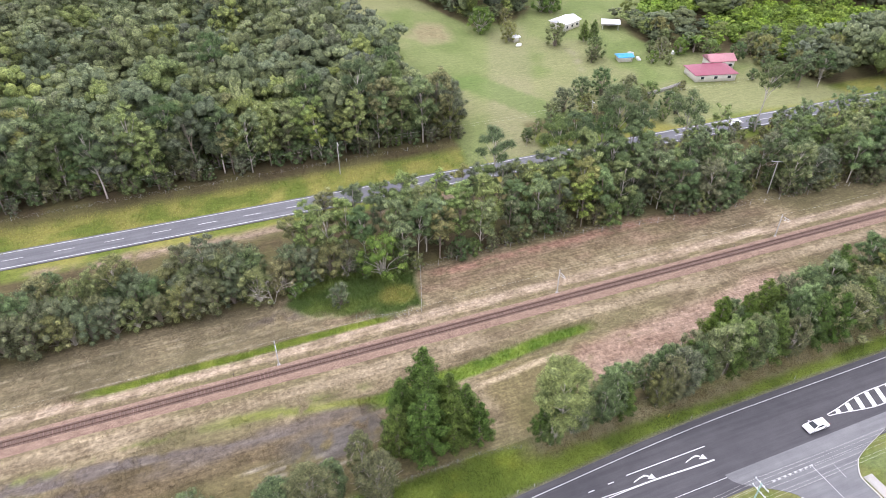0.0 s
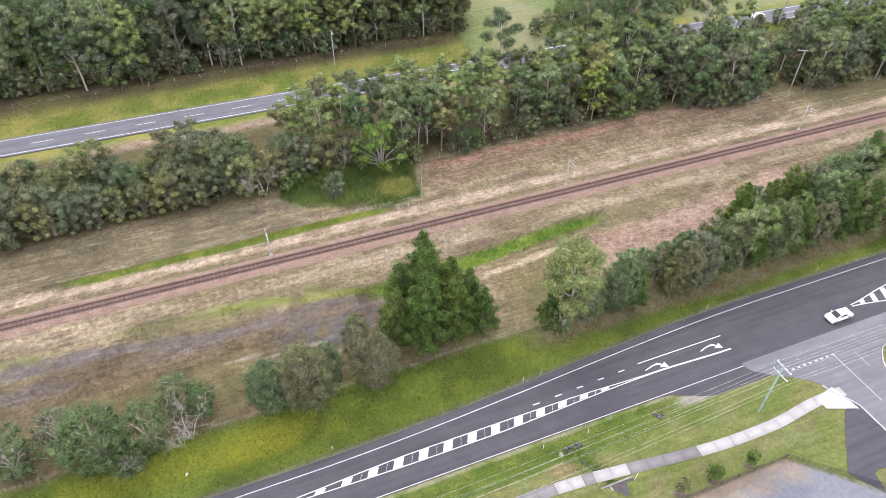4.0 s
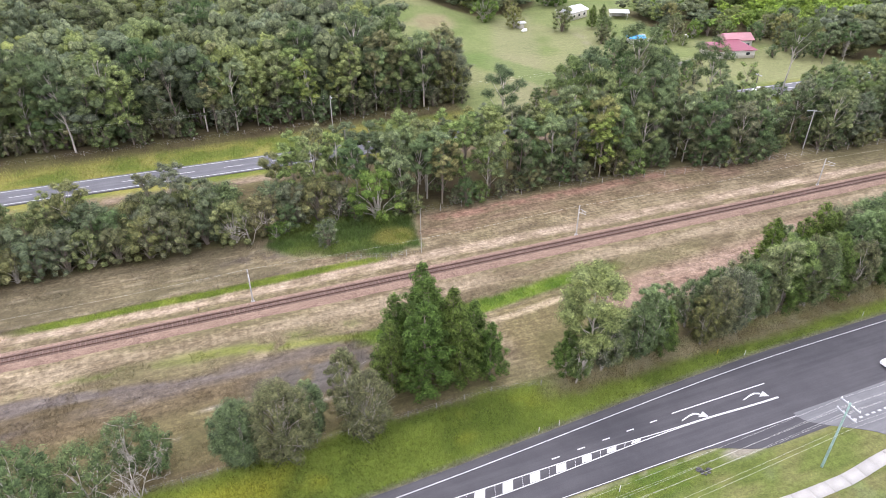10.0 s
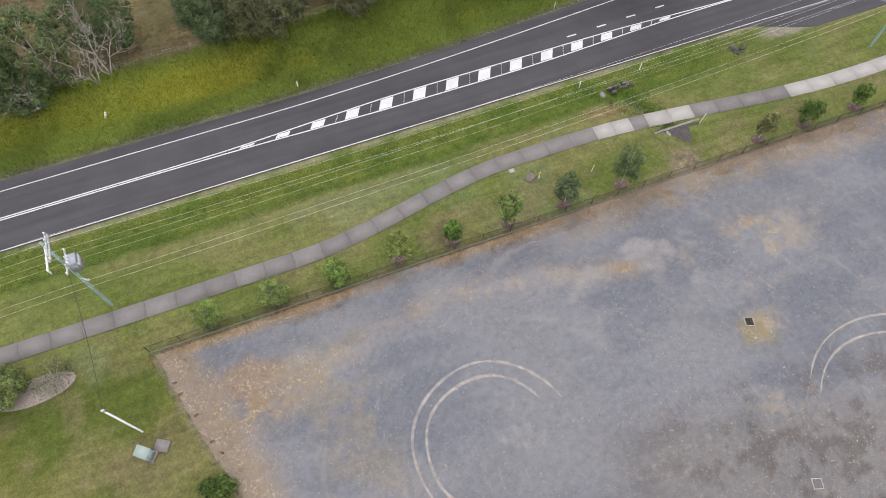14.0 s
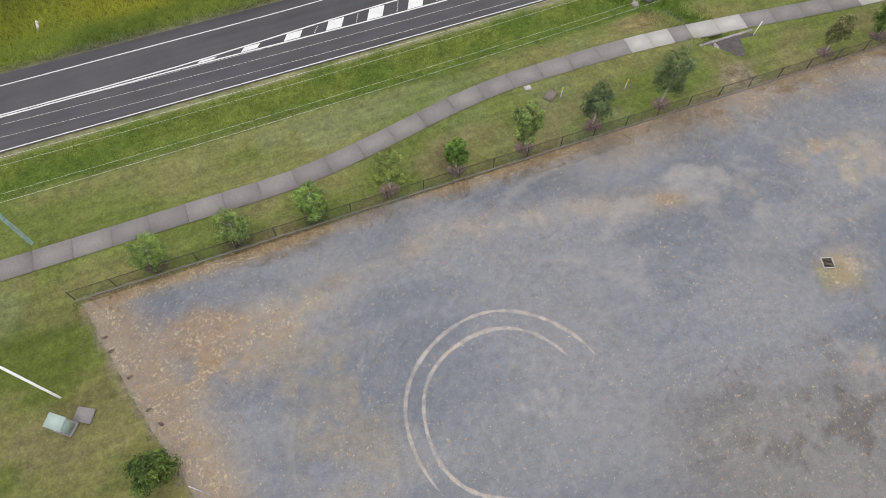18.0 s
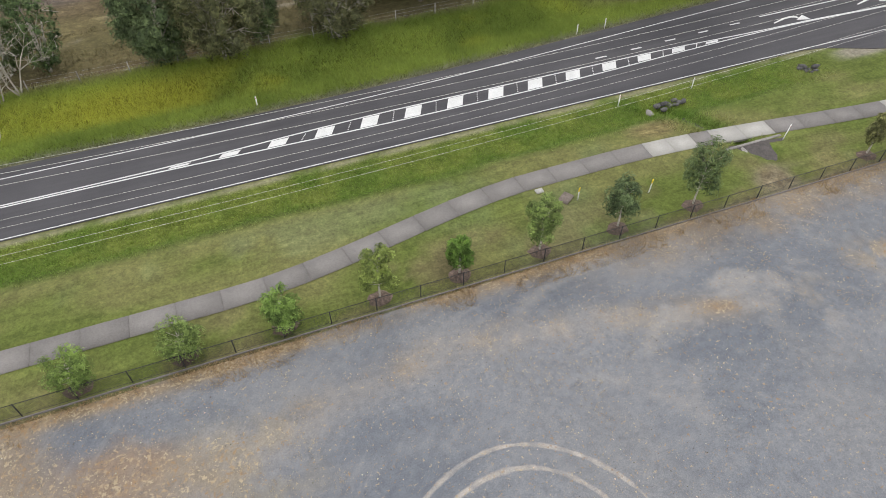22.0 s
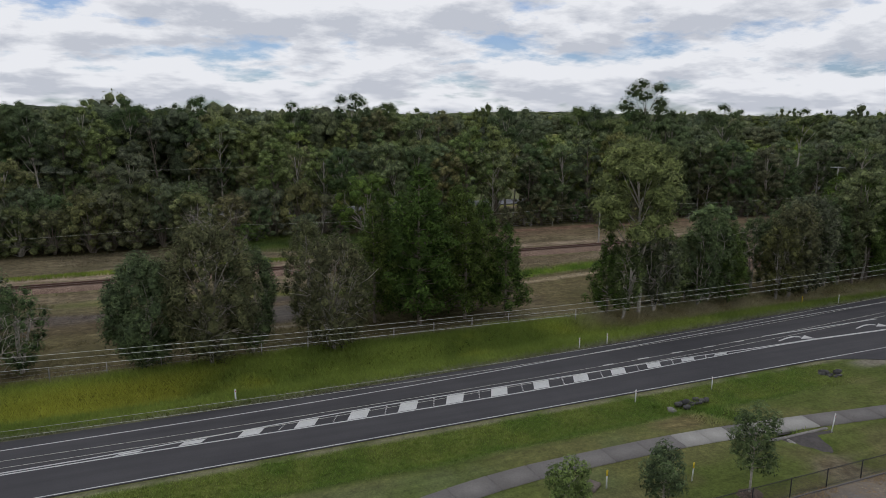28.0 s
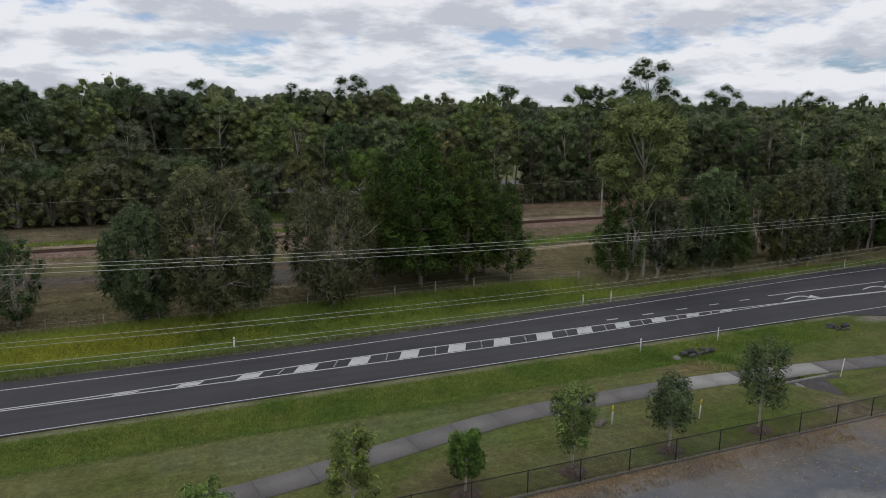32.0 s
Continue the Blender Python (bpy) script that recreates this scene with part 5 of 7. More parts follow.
# front of the woodland beyond the far road
for x, y, s in ((90, 158, 0.6), (94, 154.5, 0.5), (99, 157, 0.7), (105, 154.5, 0.6), (111, 159, 0.8), (116, 155, 0.7), (121, 159, 0.7), (127, 155, 0.6), (132, 160, 0.8), (138, 155.5, 0.6), (145, 158, 0.6), (131, 109.5, 0.5), (134, 110.5, 0.45), (138.5, 109.5, 0.5), (142, 110.5, 0.6)):
    SHRUBS.put(x, y, s, rng.choice([0, 1, 3, 4]), rng.uniform(0, 360), "bushy green tree on the far road's verge", "gums before the clearing")
woods = "gum trees along the edge of the woods"
for ix in range(-26, 16):
    for iy in range(2):
        x, y = ix * 5.0 + rng.uniform(-1.6, 1.6), 171 + iy * 7.5 + rng.uniform(-2.0, 2.0) - 0.06 * ix
        if x < 73 and (iy == 0 or rng.rand() < 0.55):
            (REAR_GUMS if iy else GUMS).put(x, y, rng.uniform(0.72, 1.26), rng.randint(10), rng.uniform(0, 360), group=woods)
            # mostly dark-leaved bushes: the shade under the crowns is put into leaf colour
            if iy == 0 and rng.rand() < 0.9:
                SHRUBS.put(x + 2.4, y - 0.8, rng.uniform(0.55, 1.1), rng.choice([4, 0, 2, 4]), rng.uniform(0, 360), "bush under the gums at the woods' edge", woods)
            if iy == 0:
                SHRUBS.put(x + rng.uniform(-2, 2), y + 3.5 + rng.uniform(-1, 1), rng.uniform(1.0, 1.6), rng.choice([4, 0, 4, 2, 4]), rng.uniform(0, 360), "bush under the gums at the woods' edge", woods)
for x, y, sz in ((70.5, 173.5, 1.35), (73.5, 178.0, 1.5), (74.0, 184.0, 1.45), (67.0, 171.5, 1.2), (75.5, 190.0, 1.5), (77.0, 197.5, 1.3)):
    SHRUBS.put(x, y, sz, 2 if sz < 1.4 else 0, 40 * x, "pale grey-green bushy tree at the woods' corner", woods)
for x, y, sz, k in ((104, 168, 0.95, 0), (111, 173, 1.15, 0), (118, 170, 0.9, 2), (121, 178, 1.2, 4), (130, 180, 1.35, 4), (127, 169, 1.0, 0), (137, 174, 1.2, 1), (143, 170, 1.0, 4), (172.4, 203.5, 1.15, 1), (206, 184, 1.5, 1), (213, 191, 1.6, 0), (219, 179, 1.5, 4), (227, 186, 1.6, 0), (233, 177, 1.4, 1), (199, 190, 1.0, 4), (223, 170, 1.5, 0), (241, 171, 1.5, 4), (214, 164, 1.4, 1)):
    SHRUBS.put(x, y, sz, k, 37 * x, "dense rounded tree beside the mown clearing", "trees of the clearing")
for x, y, s in ((96, 156, 0.5), (108, 157, 0.55), (119, 158, 0.5), (129, 157, 0.4), (200, 160, 0.7), (207, 158, 0.7), (88, 155, 0.35), (92, 157, 0.42), (102, 155, 0.45), (113, 156, 0.5), (124, 155, 0.45), (135, 156, 0.36), (141, 157, 0.32)):
    GUMS.put(x, y, s, rng.randint(10), rng.uniform(0, 360), "gum on the far road's verge before the clearing", "gums before the clearing")
for x, y, s in ((99.5, 128, 1.09), (87.6, 129, 0.87), (82.3, 128, 0.86), (64.7, 129, 0.85), (123, 128, 0.88), (42.3, 175, 1.0), (53.4, 176, 0.9), (27, 180, 0.9), (-12, 175, 0.91), (-2.7, 178, 0.85), (-35, 176, 0.88),
                (-45, 185, 0.95), (56, 190, 0.92), (-75, 200, 1.0), (5, 215, 1.0), (96, 129, 0.85), (108, 129, 0.83), (160, 138, 0.86)):
    OPEN_GUMS.put(x, y, s, rng.randint(3), rng.uniform(0, 360), group="tall gums above the woods")
# trees of the clearing
for x, y, s, k in ((122.5, 262, 1.1, 3), (125, 243, 1.15, 1), (140.5, 231, 1.3, 0), (147.5, 212, 1.2, 4), (144.5, 209, 0.8, 2), (118, 257, 1.6, 3), (133, 264, 1.0, 1), (185, 222, 1.3, 1), (190, 196, 1.0, 4), (205, 182, 1.2, 0), (172, 210, 0.7, 4), (208, 195, 1.2, 1), (166, 200, 0.7, 3), (171, 196, 0.55, 1), (182, 204, 0.9, 3), (193, 203, 0.8, 1), (200, 176, 0.9, 4), (160, 174, 0.5, 1), (190, 172, 0.6, 4), (152, 168, 0.6, 0), (146, 164, 0.8, 4), (138, 168, 0.9, 1), (197, 168, 1.0, 0), (204, 166, 1.2, 4), (211, 172, 1.2, 1)):
    SHRUBS.put(x, y, s, k, rng.uniform(0, 360), "rounded garden tree in the mown clearing", "trees of the clearing")
for x, y, s, k in ((186, 205, 0.45, 1), (181, 213, 0.4, 4), (222, 236, 0.75, 0), (228, 230, 0.7, 5)):
    GUMS.put(x, y, s, k, 40 * k, "green gum at the corner of the mown clearing", "trees of the clearing")
for x, y, k in ((161, 272, 3), (157.5, 275, 3), (164, 276, 4)):
    SHRUBS.put(x, y, 1.5, k, 50 * x, "bright bushy bamboo beside the mown lane", "trees of the clearing")
for x, y in ((154, 231), (158, 230)):
    PINES.put(x, y, 0.7, 1, 30, "narrow dark conifer beside the white shed", "trees of the clearing")
# trees on the paddock side of the main road
for x in np.r_[49.5:86:2.9, 86:152:4.0]:
    for row in range(3):
        px, py = x + rng.uniform(-1.4, 1.4), 57.4 + 0.03 * (x - 50) + row * (2.5 + 0.03 * (x - 50)) + rng.uniform(-0.7, 0.7)
        if rng.rand() < 0.06 or (row == 2 and x < 84):
            continue
        k, tallness = rng.rand(), 0.72 + 0.2 * float(ease(x, 49, 53)) + 0.22 * float(ease(x, 60, 72))
        if k < 0.3:
            PINES.put(px, py, rng.uniform(0.6, 0.95) * tallness, rng.randint(3), rng.uniform(0, 360), "young green pine in the roadside belt", "trees beside the main road")
        elif k < 0.4:
            GUMS.put(px, py, rng.uniform(0.55, 0.7) * tallness, rng.choice([1, 2, 3, 6, 7]), rng.uniform(0, 360), "slender gum in the roadside belt", "trees beside the main road")
        elif x < 100:
            ROADSIDE.put(px, py, rng.uniform(0.9, 1.15) * tallness * (0.9 if row else 1), rng.choice([0, 1, 1, 2, 3, 3, 4]), rng.uniform(0, 360), "bushy dull-green tree with thin white trunks beside the road", "trees beside the main road")
        else:
            SHRUBS.put(px, py, rng.uniform(1.15, 1.5) * tallness * (0.85 if row else 1), rng.choice([0, 1, 4]), rng.uniform(0, 360), "bushy dull-green tree in the roadside belt", "trees beside the main road")
for x, y, s in ((21.6, 61.8, 1.2), (26.6, 62.0, 0.98), (17.6, 64.0, 0.9), (24.0, 67.0, 1.15), (19.8, 68.5, 0.95), (27.4, 66.4, 1.0), (29.6, 64.4, 0.9), (31.0, 61.6, 0.74), (25.3, 73.2, 1.03), (41.2, 58.2, 0.66), (47.2, 60.5, 0.7)):
    PINES.put(x, y, s, rng.randint(3), rng.uniform(0, 360), "tall dense dark green pine in a stand", "stand of pines")


def near_tree(x, y, h, wide, leaf_mat, label, count=20000, leaf=0.135, clumps=90, core=0.5, stems=12, low=0.05, bark=BARK_PALE):
    t = tree_thing("bushy_tree", paperbark_parts(rng, h, wide, clumps=clumps, count=count, leaf=leaf, core=core, stems=stems, low=low), bark, leaf_mat, label, group="trees beside the main road")
    return place(t, x, y, 1.0, rng.uniform(0, 360), first=True)


near_tree(-2.9, 59.2, 9.2, 8.4, DARK, "dense dark green tree above tall roadside grass", leaf=0.15, stems=5, core=0.6)
near_tree(1.9, 57.8, 11.8, 10.0, TWIGGY, "olive-brown paperbark with pale twisted branches", count=24000, clumps=100, stems=26)
near_tree(5.4, 59.4, 9.6, 6.4, DARK, "green tree grown into a paperbark's side", count=13000, clumps=60, stems=5)
near_tree(12.1, 57.4, 10.2, 8.0, TWIGGY, "pale grey-brown paperbark with thin drooping leaves", count=16000, stems=26, core=0.45)
near_tree(10.8, 62.0, 11.2, 5.8, TWIGGY, "grey-brown paperbark behind another by the road", count=8000, clumps=60)
near_tree(-12.4, 61.2, 7.0, 5.2, DARK, "small dark green tree beside a dead one", count=4500, clumps=45, stems=6)
near_tree(-19.4, 58.6, 9.6, 7.4, DARK, "dark green tree over yellow-green grass", count=6500, clumps=60, stems=8)
near_tree(-25.6, 58.4, 10.8, 11.0, DARK, "wide olive-green tree over yellow-green grass", count=12000, clumps=90, leaf=0.15)
near_tree(-22.4, 56.2, 4.6, 6.4, DARK, "low dark bush under taller trees by the road", count=4000, clumps=40)
near_tree(-15.4, 62.6, 8.4, 7.0, DARK, "dark green tree behind a dead one", count=5000, clumps=50)
near_tree(-36.5, 61.0, 8.5, 9.0, DARK, "wide dark tree over yellow-green grass", count=5000, clumps=60, leaf=0.17)
near_tree(-30.5, 63.0, 7.5, 7.0, DULL, "low grey-green tree in the paddock's corner", count=4000, clumps=50, leaf=0.16)
near_tree(42.0, 56.6, 8.0, 5.4, DARK, "dark bushy tree with white trunks at its foot", count=5500, clumps=50, low=0.14)
near_tree(46.6, 57.4, 8.6, 6.5, DULL, "bushy tree under a taller gum", count=6500, clumps=60, low=0.12)
tall = tree_thing("gum_tree", gum_parts(rng, 19.2, 12.5, low=0.4, clumps=13, count=16000, leaf=0.18, girth=0.2, heads=5), BARK_PALE, LIME, "tall yellow-green gum standing above the roadside belt")
place(tall, 44.6, 57.4, 1.0, 20, first=True)
lime = tree_thing("gum_tree", gum_parts(rng, 14.5, 7.0, low=0.3, clumps=10, count=9000, leaf=0.17, girth=0.14), BARK_PALE, LIME, "yellow-green gum rising out of the roadside belt")
place(lime, 80.5, 59.0, 1.0, 70, first=True)


def dead_tree(x, y, h, label):
    """Bare grey branches."""
    s = Soup()

    def grow(p, d, length, r, depth):
        q = p + d * length
        s.tube([p, (p + q) / 2 + rng.normal(size=3) * length * 0.05, q], [r, r * 0.8, r * 0.55], 5, cap=False)
        if depth:
            for _ in range(3):
                e = d + rng.normal(size=3) * 0.55
                e[2] = abs(e[2]) * 0.8 + 0.1
                grow(q, e / np.linalg.norm(e), length * rng.uniform(0.55, 0.8), r * 0.55, depth - 1)

    for k in range(3):
        e = np.array([math.cos(k * 2.1) * 0.35, math.sin(k * 2.1) * 0.35, 1.0])
        grow(np.array([0.0, 0, -0.2]), e / np.linalg.norm(e), h * 0.33, 0.09, 4)
    root = tagged(new("dead_tree"), label, "tree")
    part("trunk", s, root, material=BARK_PALE)
    root.matrix_basis = pose(x, y, float(height(x, y)))
    return root


dead_tree(-14.6, 58.2, 7.6, "bare dead grey tree among roadside bushes")
dead_tree(-16.0, 57.4, 4.2, "small bare dead tree in yellow-green grass")
dead_tree(4.6, 110.2, 9.5, "bare grey-white tree at the belt's edge")
dead_tree(21.5, 113.4, 6.5, "bare grey-white tree leaning among gums in the belt")
GUMS.clear(), REAR_GUMS.clear(), SHRUBS.clear(), PINES.clear(), OPEN_GUMS.clear(), ROADSIDE.clear()


# ---- woods beyond ----
def woods_mesh(spots, heights, wide, templates, rs):
    """Many simple trees in one mesh, each with its own tint."""
    vs, ts, cs, ns, n = [], [], [], [], 0
    for (x, y), h, w in zip(spots, heights, wide):
        v, t, soft = templates[rs.randint(len(templates))]
        a = rs.uniform(0, 6.283)
        c, s = math.cos(a) * w, math.sin(a) * w
        vs.append(np.c_[v[:, 0] * c - v[:, 1] * s + x, v[:, 0] * s + v[:, 1] * c + y, v[:, 2] * h + hill(x, y)])
        ns.append(np.c_[(soft[:, 0] * c - soft[:, 1] * s) / w, (soft[:, 0] * s + soft[:, 1] * c) / w, soft[:, 2]])
        ts.append(t + n)
        g = rs.rand()
        col = np.array([0.86, 0.93, 0.95]) * (1 - g) + np.array([1.12, 1.12, 0.85]) * g
        kind = rs.rand()
        if kind < 0.14:
            col = col * (1.2, 1.22, 0.8)
        elif kind < 0.3:
            col = col * (1.02, 0.95, 1.1)
        cs.append(np.tile(col * rs.uniform(0.7, 1.25), (len(v), 1)))
        n += len(v)
    return mesh_np("woods", np.concatenate(vs), None, np.concatenate(ts), np.concatenate(cs), np.concatenate(ns))


def template(rs, clumps, heads, count, leaf, puff, low=0.66, core=0.82):
    """A crown one unit wide and high: bunched domes over a rough lower mass."""
    puffs, phase = [], rs.uniform(0, 6.28)
    for k in range(clumps):
        cz = 1 - 1.75 * (k + 0.35) / clumps
        a, sr = k * 2.4 + rs.rand(), math.sqrt(max(0.0, 1 - cz * cz))
        big = (0.17 + 0.09 * rs.rand()) * (1.7 if clumps < 4 else 1.0)
        reach = 0.34 * sr * rs.uniform(0.7, 1.1) * (1 + 0.2 * math.sin(2 * a + phase))
        c = np.array([reach * math.cos(a), reach * math.sin(a), low + (0.97 - low) * 0.78 * cz * rs.uniform(0.75, 1.1)])
        for j in range(heads):
            a2, r = a + j * 6.28 / heads + rs.rand(), big * (rs.uniform(0.52, 0.75) if heads > 1 else 1.15)
            o = big * (0.6 if heads > 1 else 0)
            puffs.append((c[0] + o * math.cos(a2), c[1] + o * math.sin(a2), c[2] + rs.uniform(-0.03, 0.05), r, r, r * 0.6))
    puffs.append((0, 0, low - 0.22, 0.36, 0.36, 0.28))
    s = crown_soup(rs, puffs, count, leaf, core=core, puff=puff)
    v = np.concatenate(s.v)
    return v, np.concatenate(s.t), np.concatenate(s.normals)


rs = np.random.RandomState(21)
EDGE_T = [template(rs, 10, 4, 1000, 0.0155, PUFF1, 0.62, 0.76) for _ in range(9)]
NEAR_T = [template(rs, 9, 2, 420, 0.03, PUFF1, 0.63, 0.7) for _ in range(9)]
MID_T = [template(rs, 5, 1, 100, 0.055, PUFF1, 0.64, 0.78) for _ in range(9)]
FAR_T = [template(rs, 3, 1, 16, 0.09, PUFF1, 0.66, 0.85) for _ in range(8)]


def scatter(x0, x1, y0, y1, step, keep):
    xs, ys = np.meshgrid(np.arange(x0, x1, step), np.arange(y0, y1, step))
    xs, ys = xs + rs.uniform(-0.45, 0.45, xs.shape) * step, ys + rs.uniform(-0.45, 0.45, ys.shape) * step
    xs, ys = xs.ravel(), ys.ravel()
    ok = keep(xs, ys)
    return np.c_[xs[ok], ys[ok]]


def wooded(x, y):
    op, _ = open_land(x, y)
    gap = np.where(x > 214, 11, np.where(x > 74, 16, 21))
    garden = (inside(x, y, CLEARING) > -3) | (np.abs(x - 106) < 30) & (y < 172)
    return (op < 0.25) & ~garden & (y > far_road_y(x) + gap) & (x > -70 - 0.36 * y) & (x < 1.65 * y + 60)


def near_wood(x, y):
    return wooded(x, y) & ~((x < 74) & (y < 174)) & ~jungle(x, y)


def jungle(x, y):
    """Low bright growth round the gardens."""
    return (np.hypot((x - 207) / 24, (y - 268) / 30) < 1) | (np.hypot((x - 250) / 46, (y - 212) / 22) < 1) | ((x > 196) & (x < 240) & (y > 178) & (y < 204))


spots = scatter(-130, 110, 158, 228, 7.4, near_wood)
edge_woods = part("woodland", woods_mesh(spots, rs.uniform(13.0, 25.0, len(spots)), 9.5 + 8.0 * rs.rand(len(spots)) ** 1.5, EDGE_T, rs), material=WOODS)
tagged(edge_woods, "grey-green gum woodland with rounded crowns beyond the far road", "woodland", kind="stuff")
spots = scatter(150, 330, 158, 292, 8.6, near_wood)
low = np.where((spots[:, 0] < 222) & (spots[:, 1] > 198) & (spots[:, 1] < 262), 0.5, 1.0)
garden_woods = part("woodland", woods_mesh(spots, rs.uniform(10.0, 21.0, len(spots)) * low, 8.5 + 6.0 * rs.rand(len(spots)), EDGE_T, rs), material=WOODS)
tagged(garden_woods, "dense mixed trees behind the gardens of the clearing", "woodland", kind="stuff")
spots = scatter(-300, 660, 158, 420, 9.6, lambda x, y: near_wood(x, y) & ((x < -130) | (x > 110) | (y > 228)) & ~((x > 150) & (x < 330) & (y < 292)))
near_woods = part("woodland", woods_mesh(spots, rs.uniform(12.0, 24.0, len(spots)) * np.where(rs.rand(len(spots)) < 0.08, 1.28, 1.0), 12.0 + 10.0 * rs.rand(len(spots)) ** 1.5, NEAR_T, rs), material=WOODS)
tagged(near_woods, "dense grey-green gum woodland stretching behind the clearing", "woodland", kind="stuff")
spots = scatter(170, 320, 160, 310, 4.4, lambda x, y: jungle(x, y) & wooded(x, y))
thicket = part("thicket", woods_mesh(spots, rs.uniform(4, 9, len(spots)), rs.uniform(5, 8, len(spots)), NEAR_T, rs), material=THICKET)
tagged(thicket, "bright green thicket of bushes beside the clearing", "thicket", kind="stuff")
spots = scatter(-400, 1300, 420, 900, 13.5, wooded)
mid_woods = part("woodland", woods_mesh(spots, rs.uniform(14, 24, len(spots)), rs.uniform(11, 20, len(spots)), MID_T, rs), material=WOODS)
tagged(mid_woods, "dense gum woodland beyond the open fields", "woodland", kind="stuff")
spots = np.r_[scatter(-900, 2400, 900, 1500, 18, wooded), scatter(-900, 2700, 1500, 2200, 30, wooded), scatter(-1700, 5000, 2200, 4200, 80, wooded)]
dist = spots[:, 1]
far_woods = part("distant_woodland", woods_mesh(spots, rs.uniform(13, 26, len(spots)), np.where(dist < 1500, 21, np.where(dist < 2200, 34, 98)) * rs.uniform(0.8, 1.3, len(spots)), FAR_T, rs), material=WOODS)
tagged(far_woods, "woodland stretching away to the horizon", "woodland", kind="stuff")
spots = scatter(-420, 900, 420, 800, 42, wooded)
high_woods = part("woodland", woods_mesh(spots, rs.uniform(23, 30, len(spots)), rs.uniform(11, 18, len(spots)), NEAR_T, rs), material=WOODS)
tagged(high_woods, "taller gums standing out of the distant woodland", "woodland", kind="stuff")

def skirt(x, y, near, wide):
    """Just outside the open land."""
    d = np.maximum.reduce([inside(x, y, c) for c in (CLEARING, LANE, FIELD)])
    return (d < -near) & (d > -wide) & (y > far_road_y(x) + 26) & ~jungle(x, y)


spots = np.r_[scatter(60, 290, 170, 345, 4.6, lambda x, y: skirt(x, y, 1.0, 8.0)), scatter(170, 480, 345, 900, 8.0, lambda x, y: skirt(x, y, 1.0, 12.0))]
undergrowth = part("undergrowth", woods_mesh(spots, rs.uniform(5, 11, len(spots)), rs.uniform(6, 9, len(spots)), NEAR_T, rs), material=WOODS)
tagged(undergrowth, "bushy undergrowth where the woods meet open grass", "undergrowth", kind="stuff")
spots = scatter(460, 1260, 410, 970, 17, lambda x, y: (inside(x, y, TOWN) > -10) & (fbm(x, y, 50, 3) > 0.43))
town_trees = part("town_trees", woods_mesh(spots, rs.uniform(5, 9, len(spots)), rs.uniform(8, 13, len(spots)), MID_T, rs), material=WOODS)
tagged(town_trees, "low garden trees among distant houses", "woodland", kind="stuff")


# ---- footpath ----
STEEL = surface("galvanised_steel", (0.55, 0.56, 0.57), 0.45, 0.6, vary=0.15, fine=9, bump=0.05)
WHITE = surface("white_paint", (0.78, 0.78, 0.76), 0.5, vary=0.08, fine=6, broad=1.5, bump=0.05)
YELLOW = surface("yellow_paint", (0.75, 0.55, 0.03), 0.5, vary=0.1, fine=6, bump=0.05)
BLACK = surface("black_powder_coat", (0.02, 0.02, 0.022), 0.4, vary=0.2, fine=10, bump=0.05)
POLE_GREEN = surface("treated_pole_wood", (0.25, 0.36, 0.31), 0.85, vary=0.25, fine=4, bump=0.3)
POLE_GREY = surface("weathered_pole_wood", (0.4, 0.38, 0.35), 0.85, vary=0.3, fine=4, bump=0.3)
POLE_DARK = surface("dark_pole_wood", (0.13, 0.11, 0.1), 0.85, vary=0.3, fine=4, bump=0.3)
WIRE = surface("aluminium_wire", (0.62, 0.62, 0.55), 0.4, 0.3, vary=0.05, bump=0)
CABLE = surface("black_cable", (0.03, 0.03, 0.03), 0.6, vary=0.1, bump=0)
MULCH = surface("bark_mulch", (0.17, 0.125, 0.1), 0.95, vary=0.5, fine=9, broad=2, bump=1.0, deep=0.05, each=0.2)
STONE = surface("grey_stone", (0.3, 0.28, 0.26), 0.9, vary=0.35, fine=5, broad=1.5, bump=0.7, deep=0.05)
MUD = surface("wet_dark_mud", (0.07, 0.06, 0.055), 0.55, vary=0.3, fine=5, broad=1.0, bump=0.5, deep=0.03, world_space=True)

bed_x = np.r_[-80:75.5:1.0]
footpath = part("pavement", strip(bed_x, path_y(bed_x) - 0.78, path_y(bed_x) + 0.78, -0.02), material=CONCRETE)
tagged(footpath, "grey concrete footpath in jointed slabs with pale new ones", "footpath", kind="structure")
x = -60.0
while x < 74:
    length = 1.96 if 29 < x < 32.9 else 1.6 if 32.9 < x < 34.5 else 2.46 if 34.5 < x < 39 else 2.62
    x1 = x + length * 0.985
    # the grey slab between pale ones paints a shaded, wet stretch as darker concrete
    new_one = 29 < x < 32.9 or 34.5 < x < 39 or 49.0 < x + 1.3
    c0, c1 = float(path_y(x)), float(path_y(x1))
    n0 = np.array([-(c1 - c0), x1 - x]) / math.hypot(x1 - x, c1 - c0) * 0.8
    lift = 0.035 + random.uniform(-0.008, 0.008)
    s = Soup()
    foot = [(x - n0[0], c0 - n0[1]), (x1 - n0[0], c1 - n0[1]), (x1 + n0[0], c1 + n0[1]), (x + n0[0], c0 + n0[1])]
    s.add([(*p, -0.1) for p in foot] + [(*p, lift) for p in foot], [(4, 5, 6, 7), (0, 1, 5, 4), (1, 2, 6, 5), (2, 3, 7, 6), (3, 0, 4, 7)])
    part("slab", s, footpath, "pale new concrete slab" if new_one else "", material=CONCRETE_NEW if new_one else CONCRETE)
    x += length
